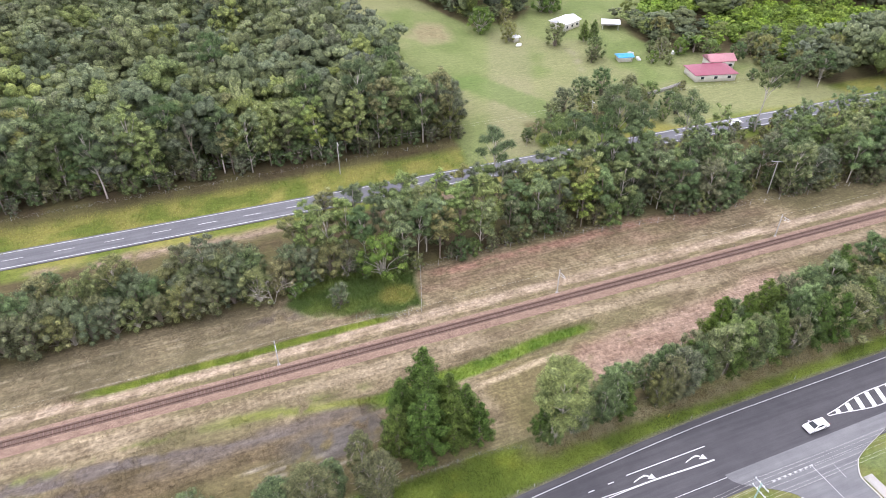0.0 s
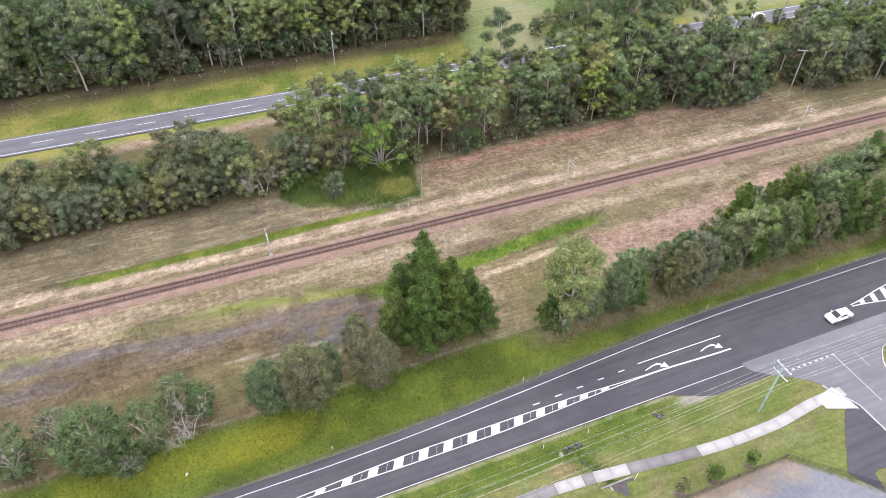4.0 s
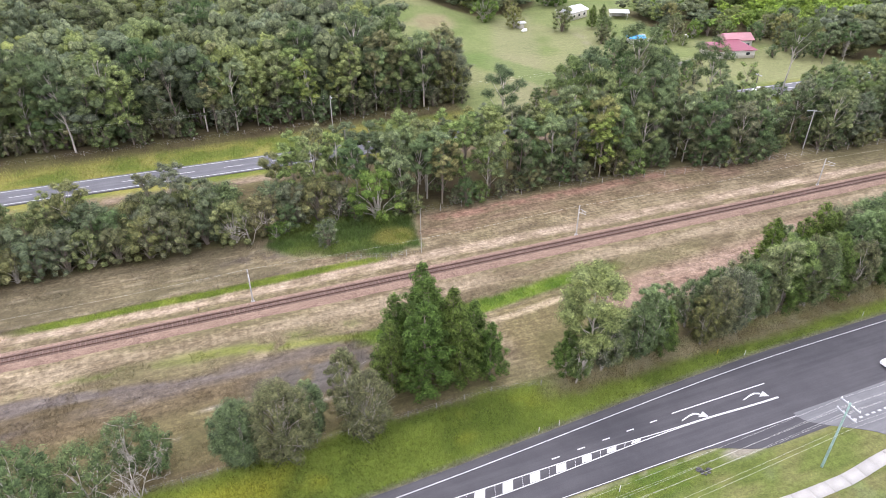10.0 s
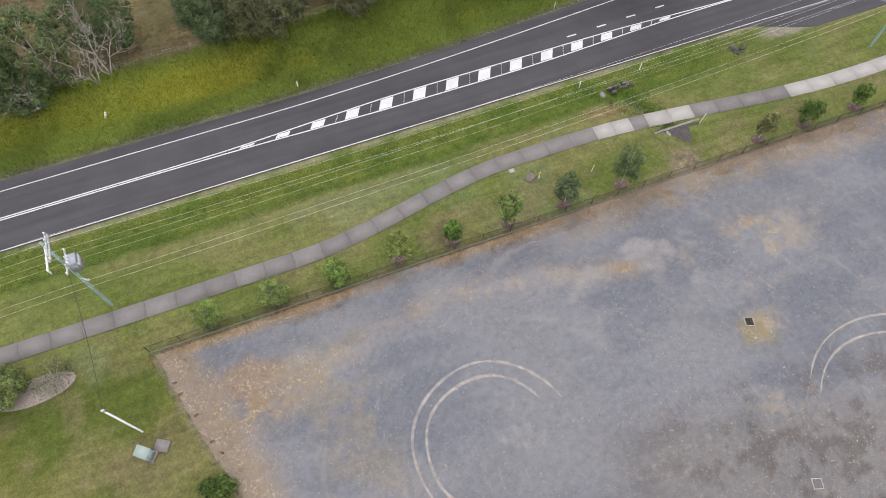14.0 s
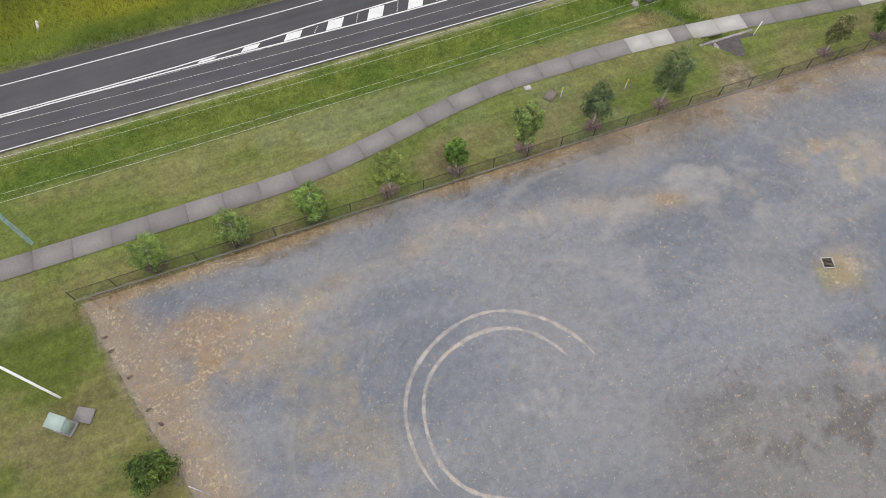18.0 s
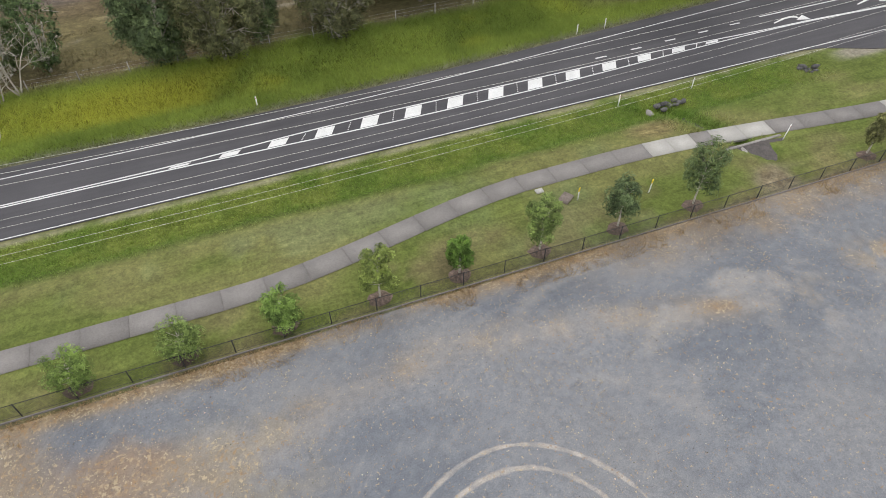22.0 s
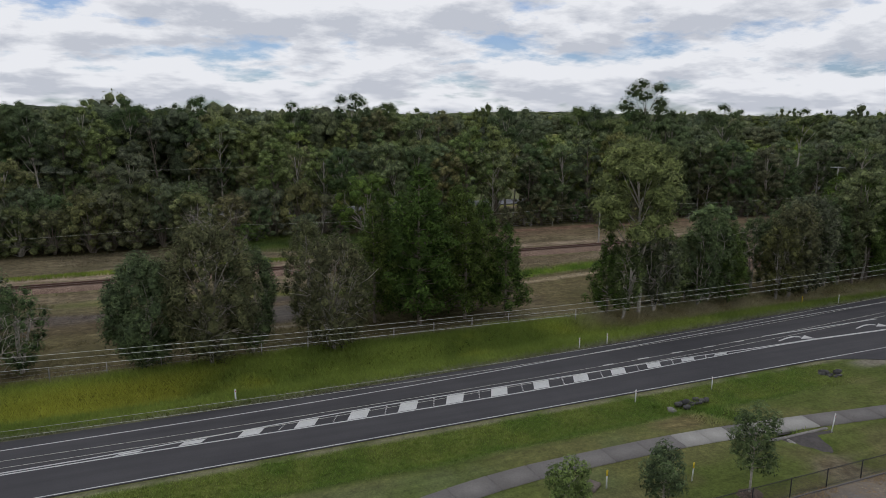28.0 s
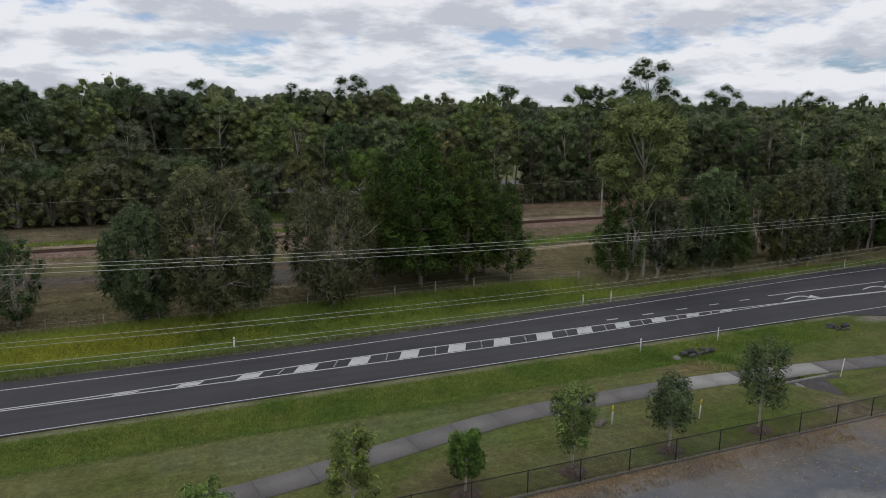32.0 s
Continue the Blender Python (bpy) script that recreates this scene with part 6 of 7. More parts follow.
tagged(part("pavement", Soup().add([(71.5, 29.9, 0.05), (76.0, 28.2, 0.05), (75.2, 32.6, 0.05), (71.5, 31.9, 0.05)], [(0, 1, 2, 3)]), material=CONCRETE_NEW), "pale concrete ramp from footpath to side road", "footpath", kind="structure")
tagged(part("access_cover", Soup().box(19.3, 19.85, 31.85, 32.25, -0.1, 0.05), material=CONCRETE_NEW), "small pale concrete pit lid at the footpath's edge", "pit lid")

# culvert under the footpath
apron = Soup().add([(34.9, 31.35, 0.0), (39.6, 30.75, 0.0), (38.9, 29.5, -0.25), (36.6, 28.7, -0.5), (34.8, 29.2, -0.45)], t=[(0, 4, 3), (0, 3, 2), (0, 2, 1)])
culvert = tagged(part("culvert", apron, material=MUD), "dark muddy culvert mouth beside the footpath", "culvert")
part("headwall", Soup().box(34.6, 39.6, 31.0, 31.2, -0.6, 0.02), culvert, material=STONE)
part("pipe", Soup().tube([(35.9, 30.95, -0.35), (35.9, 30.2, -0.4)], [0.32, 0.32], 12, cap=False), culvert, material=STONE)
channel = tagged(part("drain", Soup().add([(33.9, 35.9, -0.44), (35.1, 36.3, -0.44), (36.7, 33.3, -0.46), (35.2, 33.0, -0.46)], [(0, 3, 2, 1)]), material=MUD), "dark wet ditch bottom between grass banks", "drain", kind="structure")


def boulder(x, y, size, label):
    v, t = unit_puff(2)
    v = v * (1 + 0.45 * (rng.rand(len(v), 1) - 0.5)) * (size, size * 0.7, size * 0.55)
    ob = part("rock", Soup().add(v + (0, 0, size * 0.25), t=t), material=STONE)
    tagged(ob, label, "rock")
    ob.matrix_basis = pose(x, y, float(height(x, y)) - 0.05, 0, 0, rng.uniform(0, 360))


def rock_pile(x, y, turn, count, label):
    """Dark rocks heaped round a pipe's mouth in the long grass."""
    root = tagged(new("rock_pile"), label, "rocks")
    r2 = np.random.RandomState(int(x * 10))
    for k in range(count):
        v, t = unit_puff(1)
        size = r2.uniform(0.22, 0.42)
        v = v * (1 + 0.5 * (r2.rand(len(v), 1) - 0.5)) * (size, size * 0.75, size * 0.6)
        part("rock", Soup().add(v + (r2.uniform(-1.2, 1.2), r2.uniform(-0.45, 0.45), size * 0.25 + 0.12 * (k % 2)), t=t), root, material=ROCK)
    part("pipe", Soup().tube([(0, 0.45, -0.02), (0, -0.3, -0.06)], [0.2, 0.2], 12, cap=False), root, material=ROCK)
    root.matrix_basis = pose(x, y, float(height(x, y)), 0, 0, turn)


ROCK = surface("dark_rock", (0.13, 0.125, 0.12), 0.9, vary=0.45, fine=5, broad=1.5, bump=0.8, deep=0.05, each=0.4)
rock_pile(34.4, 37.9, 10, 11, "heap of dark grey rocks round a pipe in grass")
rock_pile(47.9, 37.6, -10, 7, "few dark grey rocks round a pipe in grass")
boulder(32.2, 37.5, 0.42, "dark rough rock in long grass")
tagged(part("access_cover", Soup().box(-0.5, 0.5, -0.36, 0.36, -0.1, 0.14), material=surface("brown_concrete", (0.2, 0.165, 0.14), 0.9, vary=0.3, fine=7, bump=0.4)), "low brown concrete pit beside young trees", "pit lid").matrix_basis = pose(20.9, 30.7, float(height(20.9, 30.7)), 0, 0, 35)

# ---- fence ----
BAY = 2.72
MESH_H = 1.05
wires = Soup()
for k in range(-11, 28):
    for way in (1, -1):
        xa, xb = k * 0.1, k * 0.1 + MESH_H * 1.0
        za, zb = 0.03, MESH_H
        if xa < 0:
            za, xa = za + (0 - xa), 0.0
        if xb > BAY:
            zb, xb = zb - (xb - BAY), BAY
        if xb - xa < 0.05:
            continue
        if way < 0:
            xa, xb = BAY - xa, BAY - xb
        w = 0.006
        wires.add([(xa - w, 0, za), (xa + w, 0, za), (xb + w, 0, zb), (xb - w, 0, zb)], [(0, 1, 2, 3)])
panel_mesh = wires.mesh("mesh_panel", BLACK)
post_mesh = Soup().tube([(0, 0, -0.1), (0, 0, 1.12)], [0.032, 0.032], 8).mesh("post", BLACK)
rail_mesh = Soup().tube([(0, 0, 1.07), (BAY, 0, 1.07)], [0.022, 0.022], 6).tube([(0, 0, 0.05), (BAY, 0, 0.05)], [0.012, 0.012], 5).mesh("top_rail", BLACK)


def fence_run(x0, y0, turn, bays, label):
    root = tagged(new("fence"), label, "fence")
    root.matrix_basis = pose(x0, y0, 0.0, 0, 0, turn)
    for k in range(bays + 1):
        for nm, me in (("post", post_mesh),) + ((("top_rail", rail_mesh), ("mesh_panel", panel_mesh)) if k < bays else ()):
            o = new(nm, me)
            o.parent, o.matrix_basis = root, pose(k * BAY, 0, 0)


fence_run(-15.8, 26.28, -0.35, 28, "low black chain-mesh fence along the gravel lot")
fence_run(60.2, 25.85, -42, 5, "low black chain-mesh fence turning to the driveway")
fx2 = np.r_[-15.8:60.4:4]
tagged(part("kerb", strip(fx2, 26.075 - 0.0061 * (fx2 + 15.8), 26.12 - 0.0061 * (fx2 + 15.8), 0.06), material=CONCRETE), "pale concrete mowing strip under the fence", "kerb", kind="structure")

# ---- young trees along the fence ----
for x, h, w, mat_, lab in ((-10.3, 2.4, 2.9, YOUNG, "low willowy young tree with long narrow leaves"), (-4.8, 2.5, 3.0, YOUNG, "low willowy young tree with long narrow leaves"), (0.7, 2.7, 2.7, YOUNG, "thin young tree with drooping grey-green leaves"),
                           (6.4, 4.2, 2.5, YOUNG, "young green tree in a mulch bed"), (11.5, 3.0, 1.9, BRIGHT, "bright green young tree in a mulch bed"), (17.0, 4.3, 2.6, YOUNG, "young green tree in a mulch bed"),
                           (22.7, 3.9, 2.7, DARK, "dark olive young tree in a mulch bed"), (28.6, 5.1, 3.2, DARK, "slender grey-green young tree with pale trunk"), (43.8, 3.8, 2.2, OLIVE, "leaning olive young tree by the fence"),
                           (49.0, 3.2, 2.6, BRIGHT, "round bright green young tree by the fence"), (55.1, 3.0, 2.2, BRIGHT, "round bright green young tree by the fence"), (-66.0, 3, 2.5, BRIGHT, "round green young tree by the footpath")):
    rr = np.random.RandomState(int(100 + x))
    trunk, puffs = Soup(), []
    lowest = 0.32 if h > 2.7 else 0.18
    trunk.tube([(0, 0, -0.1), (0.03, 0.02, h * 0.5), (0.05, 0.0, h * 0.85)], [0.07, 0.05, 0.02], 7)
    for k in range(24):
        f = lowest + (0.93 - lowest) * (k + 0.5) / 24
        r = w * 0.13 * (0.8 + 0.5 * rr.rand())
        rad = w * 0.33 * math.sqrt(max(0.08, 1 - (1.9 * f - 1.15) ** 2)) * (0.5 + 0.6 * rr.rand())
        a = 2.4 * k + rr.rand()
        c = (rad * math.cos(a), rad * math.sin(a), h * f)
        puffs.append((*c, r, r, r * 1.1))
        trunk.tube([(0.03, 0.01, h * f * 0.75), c], [0.025, 0.008], 4, cap=False)
    y = 27.0 if x < 30 else 26.9
    t = tree_thing("young_tree", (trunk, crown_soup(rr, puffs, 4200, 0.085, core=0.35, spiky=0.7 if h < 2.6 else 0.2)), BARK_PALE, mat_, lab, "tree", "young trees along the fence")
    t.matrix_basis = pose(x, y, 0.02)
    a = np.arange(14) * 2 * math.pi / 14
    ring = np.c_[np.cos(a) * (0.65 + 0.25 * rr.rand(14)), np.sin(a) * (0.5 + 0.2 * rr.rand(14)), np.full(14, -0.04)]
    inner = np.c_[ring[:, :2] * 0.5, 0.08 + 0.05 * rr.rand(14)]
    s = Soup().add(np.r_[ring, inner, [(0, 0, 0.12)]], [(k, (k + 1) % 14, 14 + (k + 1) % 14, 14 + k) for k in range(14)], [(14 + k, 14 + (k + 1) % 14, 28) for k in range(14)])
    tagged(part("mulch_bed", s, material=MULCH), "low mound of brown bark mulch on the lawn", "mulch").matrix_basis = pose(x, y - 0.05, 0.0)

# garden bed with a bush at the lot's west, and a bush at its edge
bed = Soup()
a = np.arange(20) * 2 * math.pi / 20
rim = np.c_[np.cos(a) * 3.2, np.sin(a) * 1.15, np.full(20, -0.05)]
bed.add(np.r_[rim, rim * (0.7, 0.7, 0) + (0, 0, 0.12), [(0, 0, 0.16)]], [(k, (k + 1) % 20, 20 + (k + 1) % 20, 20 + k) for k in range(20)], [(20 + k, 20 + (k + 1) % 20, 40) for k in range(20)])
tagged(part("mulch_bed", bed, material=surface("pale_mulch", (0.28, 0.235, 0.2), 0.95, vary=0.35, fine=8, bump=0.8, deep=0.04)), "long bed of pale mulch with a bush", "mulch").matrix_basis = pose(-24.9, 26.2, 0.0, 0, 0, 3)
t = tree_thing("bush", bush_parts(rng, 2.6, 4.6, clumps=26, count=5200, leaf=0.11, girth=0.05), BARK, LIME, "round yellow-green bush in a mulch bed", "bush")
t.matrix_basis = pose(-27.3, 26.9, 0.0)
t = tree_thing("bush", bush_parts(rng, 1.8, 4.0, clumps=26, count=1400, leaf=0.08, girth=0.03, core=0.0), BARK_PALE, DULL, "thin grey shrub with bare twigs in a mulch bed", "bush")
t.matrix_basis = pose(-23.2, 26.5, 0.0)
t = tree_thing("bush", bush_parts(rng, 1.8, 3.0, clumps=18, count=3000, leaf=0.1, girth=0.04), BARK, PINE, "round deep green bush at the gravel's edge", "bush")
t.matrix_basis = pose(-12.6, 13.4, 0.0)

# ---- posts ----



def post(x, y, h, wide, material, label, lean=0.0, turn=0.0, top=None):
    root = tagged(new("marker_post"), label, "post")
    part("shaft", Soup().box(-wide, wide, -0.02, 0.02, -0.15, h), root, material=material)
    if top:
        part("cap", Soup().box(-wide - 0.004, wide + 0.004, -0.024, 0.024, h * 0.7, h + 0.004), root, material=top)
    else:
        part("reflector", Soup().box(-wide * 0.6, wide * 0.6, -0.026, 0.026, h * 0.8, h * 0.9), root, material=surface("red_reflector", (0.5, 0.05, 0.04), 0.3, bump=0) if "red_reflector" not in bpy.data.materials else bpy.data.materials["red_reflector"])
    root.matrix_basis = pose(x, y, float(height(x, y)), 0, lean, turn)


for x, y in ((37.2, 38.95), (30.2, 39.0)):
    post(x, y, 1.0, 0.055, WHITE, "white roadside guide post in short grass", turn=20)
for x, y in ((32.7, 50.2), (35.7, 50.3), (3.2, 49.35), (67.9, 52.4), (-30, 49.3), (92, 52.9)):
    post(x, y, 1.0, 0.055, WHITE, "white roadside guide post in tall grass", turn=20)
post(-16.1, 52.9, 1.3, 0.1, WHITE, "leaning white marker post in tall grass", lean=25, turn=-30)
sp2 = tagged(new("slim_pole"), "slim grey pole at the gravel lot's edge", "pole")
part("shaft", Soup().tube([(0, 0, -0.2), (0, 0, 4.0)], [0.03, 0.026], 8), sp2, material=STEEL)
part("cap", Soup().tube([(0, 0, 3.95), (0, 0, 4.05)], [0.05, 0.04], 8), sp2, material=STEEL)
sp2.matrix_basis = pose(-9.75, 10.85, 0.0)
post(39.4, 30.6, 1.25, 0.06, WHITE, "leaning white post at the culvert's end", lean=18, turn=20)
post(21.6, 30.3, 1.1, 0.05, WHITE, "white post with a yellow top on the lawn", turn=20, top=YELLOW)
post(26.6, 29.2, 1.1, 0.05, WHITE, "white post with a yellow top on the lawn", lean=6, turn=20, top=YELLOW)
post(64.5, 54.2, 0.9, 0.09, YELLOW, "yellow marker post in the verge", turn=20, top=YELLOW)


def wire(points, r=0.012, sag=1.0, material=None, label="pale overhead wire slung between poles"):
    """Wires that sag between their points."""
    s = Soup()
    line = []
    for a, b in zip(points, points[1:]):
        a, b = np.array(a, float), np.array(b, float)
        t = np.linspace(0, 1, 15)[:, None][(1 if line else 0):]
        line.append(a + (b - a) * t - np.array([0, 0, 1]) * 4 * sag * t * (1 - t))
    s.tube(np.concatenate(line), r, 4, cap=False)
    return tagged(part("overhead_wire", s, material=material or WIRE), label, "wire")


def pole(x, y, h, material, label, arms=(), turn=0.0, r=0.16, arm_material=None):
    """A pole with crossarms and insulators. arms: heights and half lengths."""
    root = tagged(new("power_pole"), label, "pole")
    part("shaft", Soup().tube([(0, 0, -0.4), (0, 0, h * 0.5), (0, 0, h)], [r, r * 0.85, r * 0.68], 10), root, material=material)
    for z, half in arms:
        arm = part("crossarm", Soup().box(0.12, 0.24, -half, half, z - 0.07, z + 0.07), root, material=arm_material or STEEL)
        for k in range(4):
            yy = -half * 0.92 + 2 * half * 0.92 * k / 3
            part("insulator", Soup().tube([(0.18, yy, z + 0.06), (0.18, yy, z + 0.13), (0.18, yy, z + 0.14), (0.18, yy, z + 0.25)], [0.03, 0.03, 0.07, 0.05], 8), arm, material=WHITE)
    root.matrix_basis = pose(x, y, float(height(x, y)), 0, 0, turn)
    return root


# main road line
tp = pole(-18.1, 31.7, 11.3, POLE_GREEN, "green-tinted power pole with crossarms and a transformer", ((10.9, 1.0), (10.5, 1.1), (8.1, 1.15)))
tr = part("transformer", Soup().box(0.22, 0.9, -0.42, 0.42, 7.1, 8.25).box(0.18, 0.94, -0.46, 0.46, 8.25, 8.32), tp, "grey transformer tank with white bushings", material=surface("pale_grey_tank", (0.36, 0.38, 0.41), 0.5, vary=0.15, bump=0.05))
for k in range(3):
    part("bushing", Soup().tube([(0.4, -0.3 + 0.3 * k, 8.32), (0.4, -0.3 + 0.3 * k, 8.42), (0.4, -0.3 + 0.3 * k, 8.5), (0.4, -0.3 + 0.3 * k, 8.68)], [0.05, 0.09, 0.06, 0.04], 8), tr, material=WHITE)
for k in range(6):
    part("cooling_fin", Soup().box(0.9, 1.1, -0.41 + 0.155 * k, -0.37 + 0.155 * k, 7.2, 8.15), tr, material=STEEL)
    if k < 4:
        for side in (-1, 1):
            part("cooling_fin", Soup().box(0.3 + 0.16 * k, 0.34 + 0.16 * k, min(side * 0.42, side * 0.6), max(side * 0.42, side * 0.6), 7.2, 8.15), tr, material=STEEL)
part("fuse_bracket", Soup().box(-0.7, -0.58, -1.1, 1.1, 9.2, 9.32).box(-0.75, -0.65, -1.0, -0.9, 8.6, 9.3).box(-0.75, -0.65, 0.0, 0.1, 8.6, 9.3).box(-0.75, -0.65, 0.9, 1.0, 8.6, 9.3), tp, material=WHITE)
part("lamp_bracket", Soup().tube([(0, -0.1, 5.6), (0.5, -0.5, 5.8), (0.7, -0.6, 5.7)], [0.05, 0.05, 0.12], 8), tp, material=STEEL)
pole(62.0, 33.1, 10.6, POLE_GREEN, "green-tinted power pole with two pale crossarms", ((10.2, 1.3), (8.7, 1.3)))
pole(142.0, 33.6, 10.6, POLE_GREEN, "green-tinted power pole with two pale crossarms", ((10.2, 1.3), (8.7, 1.3)))
pole(-98.0, 31.6, 10.6, POLE_GREEN, "green-tinted power pole with two pale crossarms", ((10.2, 1.3), (8.7, 1.3)))
for a, b, z0, z1 in ((32.2, 34.1, 11.15, 10.45), (31.6, 33.0, 11.15, 10.45), (30.7, 32.1, 11.15, 10.45), (32.4, 34.7, 7.8, 7.9), (31.8, 33.8, 7.8, 7.9), (29.8, 32.2, 7.7, 8.0), (29.2, 31.7, 7.7, 8.0)):
    wire([(-98, a - 0.3, z0 - 0.5), (-18.0, a, z0), (62.2, b, z1), (142, b + 0.5, z1)], 0.0085, 0.9)
sp = tagged(new("service_pole"), "slim white steel service pole on the lawn", "pole")
part("shaft", Soup().tube([(0, 0, -0.2), (0, 0, 6.7)], [0.06, 0.055], 10), sp, material=WHITE)
part("conduit", Soup().tube([(0.09, 0, -0.2), (0.09, 0, 6.2)], [0.025, 0.025], 6), sp, material=WHITE)
part("bracket", Soup().box(-0.08, 0.14, -0.07, 0.07, 6.5, 6.8), sp, material=STEEL)
sp.matrix_basis = pose(-17.4, 19.9, 0.0)
wire([(-18.0, 31.5, 8.0), (-17.4, 19.95, 6.7)], 0.02, 0.5, CABLE, "black service cable from power pole to service pole")
cab = tagged(new("electrical_cabinet"), "pale green metal cabinet beside the service pole", "cabinet")
part("body", Soup().box(-0.5, 0.5, -0.35, 0.35, 0, 1.25), cab, material=surface("pale_green_steel", (0.26, 0.33, 0.295), 0.45, vary=0.1, bump=0.05))
part("roof", Soup().add([(-0.56, -0.42, 1.2), (0.56, -0.42, 1.2), (0.56, 0.42, 1.36), (-0.56, 0.42, 1.36), (-0.56, -0.42, 1.26), (0.56, -0.42, 1.26), (0.56, 0.42, 1.42), (-0.56, 0.42, 1.42)],
     [(4, 5, 6, 7), (0, 1, 5, 4), (1, 2, 6, 5), (2, 3, 7, 6), (3, 0, 4, 7), (3, 2, 1, 0)]), cab, material=surface("pale_green_lid", (0.3, 0.37, 0.335), 0.45, vary=0.1, bump=0.05))
door = part("door", Soup().box(-0.44, 0.44, -0.375, -0.355, 0.1, 1.1), cab, material=STEEL)
part("handle", Soup().box(0.3, 0.34, -0.4, -0.375, 0.55, 0.75), door, material=BLACK)
part("plinth", Soup().box(-0.6, 0.6, -0.45, 0.45, -0.1, 0.04), cab, material=CONCRETE)
cab.matrix_basis = pose(-17.2, 17.9, 0.02, 0, 0, -38)
tagged(part("pit_lid", Soup().box(-0.55, 0.55, -0.45, 0.45, -0.1, 0.05), material=CONCRETE), "grey concrete pit lid beside the cabinet", "pit lid").matrix_basis = pose(-16.1, 18.25, 0.0, 0, 0, -30)
for x, y in ((32.2, 10.75), (29.7, -2.3)):
    pit = tagged(new("drain_pit"), "square concrete drain pit with a steel grate", "drain")
    part("rim", Soup().box(-0.5, 0.5, -0.5, -0.42, -0.1, 0.06).box(-0.5, 0.5, 0.42, 0.5, -0.1, 0.06).box(-0.5, -0.42, -0.42, 0.42, -0.1, 0.06).box(0.42, 0.5, -0.42, 0.42, -0.1, 0.06), pit, material=CONCRETE_NEW)
    for k in range(7):
        part("grate_bar", Soup().box(-0.42, 0.42, -0.37 + 0.12 * k, -0.33 + 0.12 * k, -0.02, 0.03), pit, material=BLACK)
    pit.matrix_basis = pose(x, y, 0.0, 0, 0, -18) @ Matrix.Diagonal((0.8, 0.8, 1, 1))

# ---- railway masts ----
masts = []
for k in range(-2, 5):
    mx_, h = 2.4 + 60.4 * k, 6.4
    my = float(rail_y(mx_)) + 2.35
    root = tagged(new("railway_mast"), "grey railway mast with a bracket arm over the track", "mast", "masts along the railway")
    part("shaft", Soup().tube([(0, 0, -0.3), (0, 0, h)], [0.13, 0.1], 8), root, material=POLE_GREY)
    arm = part("bracket_arm", Soup().tube([(0, 0, 5.9), (0.0, -2.4, 6.15)], [0.045, 0.04], 6).tube([(0, 0, 5.0), (0, -2.3, 5.7)], [0.045, 0.04], 6).tube([(0, -1.2, 6.02), (0, -1.1, 5.35)], [0.03, 0.03], 6), root, material=STEEL)
    part("insulator", Soup().tube([(0, -0.25, 5.93), (0, -0.6, 5.97)], [0.08, 0.08], 8), arm, material=POLE_DARK)
    part("footing", Soup().tube([(0, 0, -0.2), (0, 0, 0.25)], [0.35, 0.32], 10), root, material=CONCRETE_NEW)
    root.matrix_basis = pose(mx_, my, 0.05)
    masts.append((mx_, my))
wire([(x, y - 2.35, 6.2) for x, y in masts], 0.011, 0.5, POLE_DARK, "dark catenary wire above the railway")
wire([(x, y - 2.3, 5.4) for x, y in masts], 0.011, 0.05, POLE_DARK, "dark contact wire above the railway")
wire([(x, y + 0.1, 6.4) for x, y in masts], 0.009, 0.6, WIRE, "pale wire along the railway masts")
for x, off in ((30.0, 1.7), (66.5, -1.7), (-6.0, 2.0), (110, 1.7)):
    sg = tagged(new("track_marker"), "small dark trackside marker beside the ballast", "marker")
    part("post", Soup().tube([(0, 0, -0.1), (0, 0, 1.0)], [0.035, 0.035], 6), sg, material=RUST)
    part("plate", Soup().box(-0.14, 0.14, -0.02, 0.02, 0.65, 1.05), sg, material=POLE_DARK)
    sg.matrix_basis = pose(x, float(rail_y(x)) + off, 0.25, 0, 0, 70)

# ---- far poles ----
pole(136.4, 107.2, 9.9, POLE_GREY, "tall pale pole with a crossarm behind the railway", ((9.6, 1.6),), turn=60)
pole(31.5, 159.4, 9.6, POLE_GREY, "pale slim power pole on the far road's verge", ((9.3, 0.9),), r=0.14)
pole(139.6, 129.2, 12.0, POLE_DARK, "dark timber power pole among gums", ((11.6, 1.1),))
pole(-60.0, 161.8, 9.6, POLE_GREY, "pale slim power pole on the far road's verge", ((9.3, 0.9),), r=0.14)
pole(112.0, 158.0, 9.6, POLE_GREY, "pale slim power pole on the far road's verge", ((9.3, 0.9),), r=0.14)
for off in (-0.8, 0.8):
    wire([(-128, 163 + off, 9.5), (-60, 161.8 + off, 9.5), (31.5, 159.4 + off, 9.5), (112, 158 + off, 9.5), (190, 156.5 + off, 9.5)], 0.007, 0.9)

# ---- paddock fences ----
def wire_fence(points, step, h, label, lines=3):
    root = tagged(new("wire_fence"), label, "fence")
    for (xa, ya), (xb, yb) in zip(points, points[1:]):
        n = max(1, int(math.hypot(xb - xa, yb - ya) / step))
        for k in range(n + 1):
            x, y = xa + (xb - xa) * k / n, ya + (yb - ya) * k / n
            z = float(height(x, y))
            part("post", Soup().tube([(x, y, z - 0.1), (x + 0.02, y, z + h)], [0.05, 0.045], 6), root, material=POLE_GREY)
        s = Soup()
        for j in range(lines):
            t = np.linspace(0, 1, 12)
            px, py = xa + (xb - xa) * t, ya + (yb - ya) * t
            s.tube(np.c_[px, py, height(px, py) + h * (0.35 + 0.3 * j)], 0.005, 4, cap=False)
        part("wire", s, root, material=STEEL)


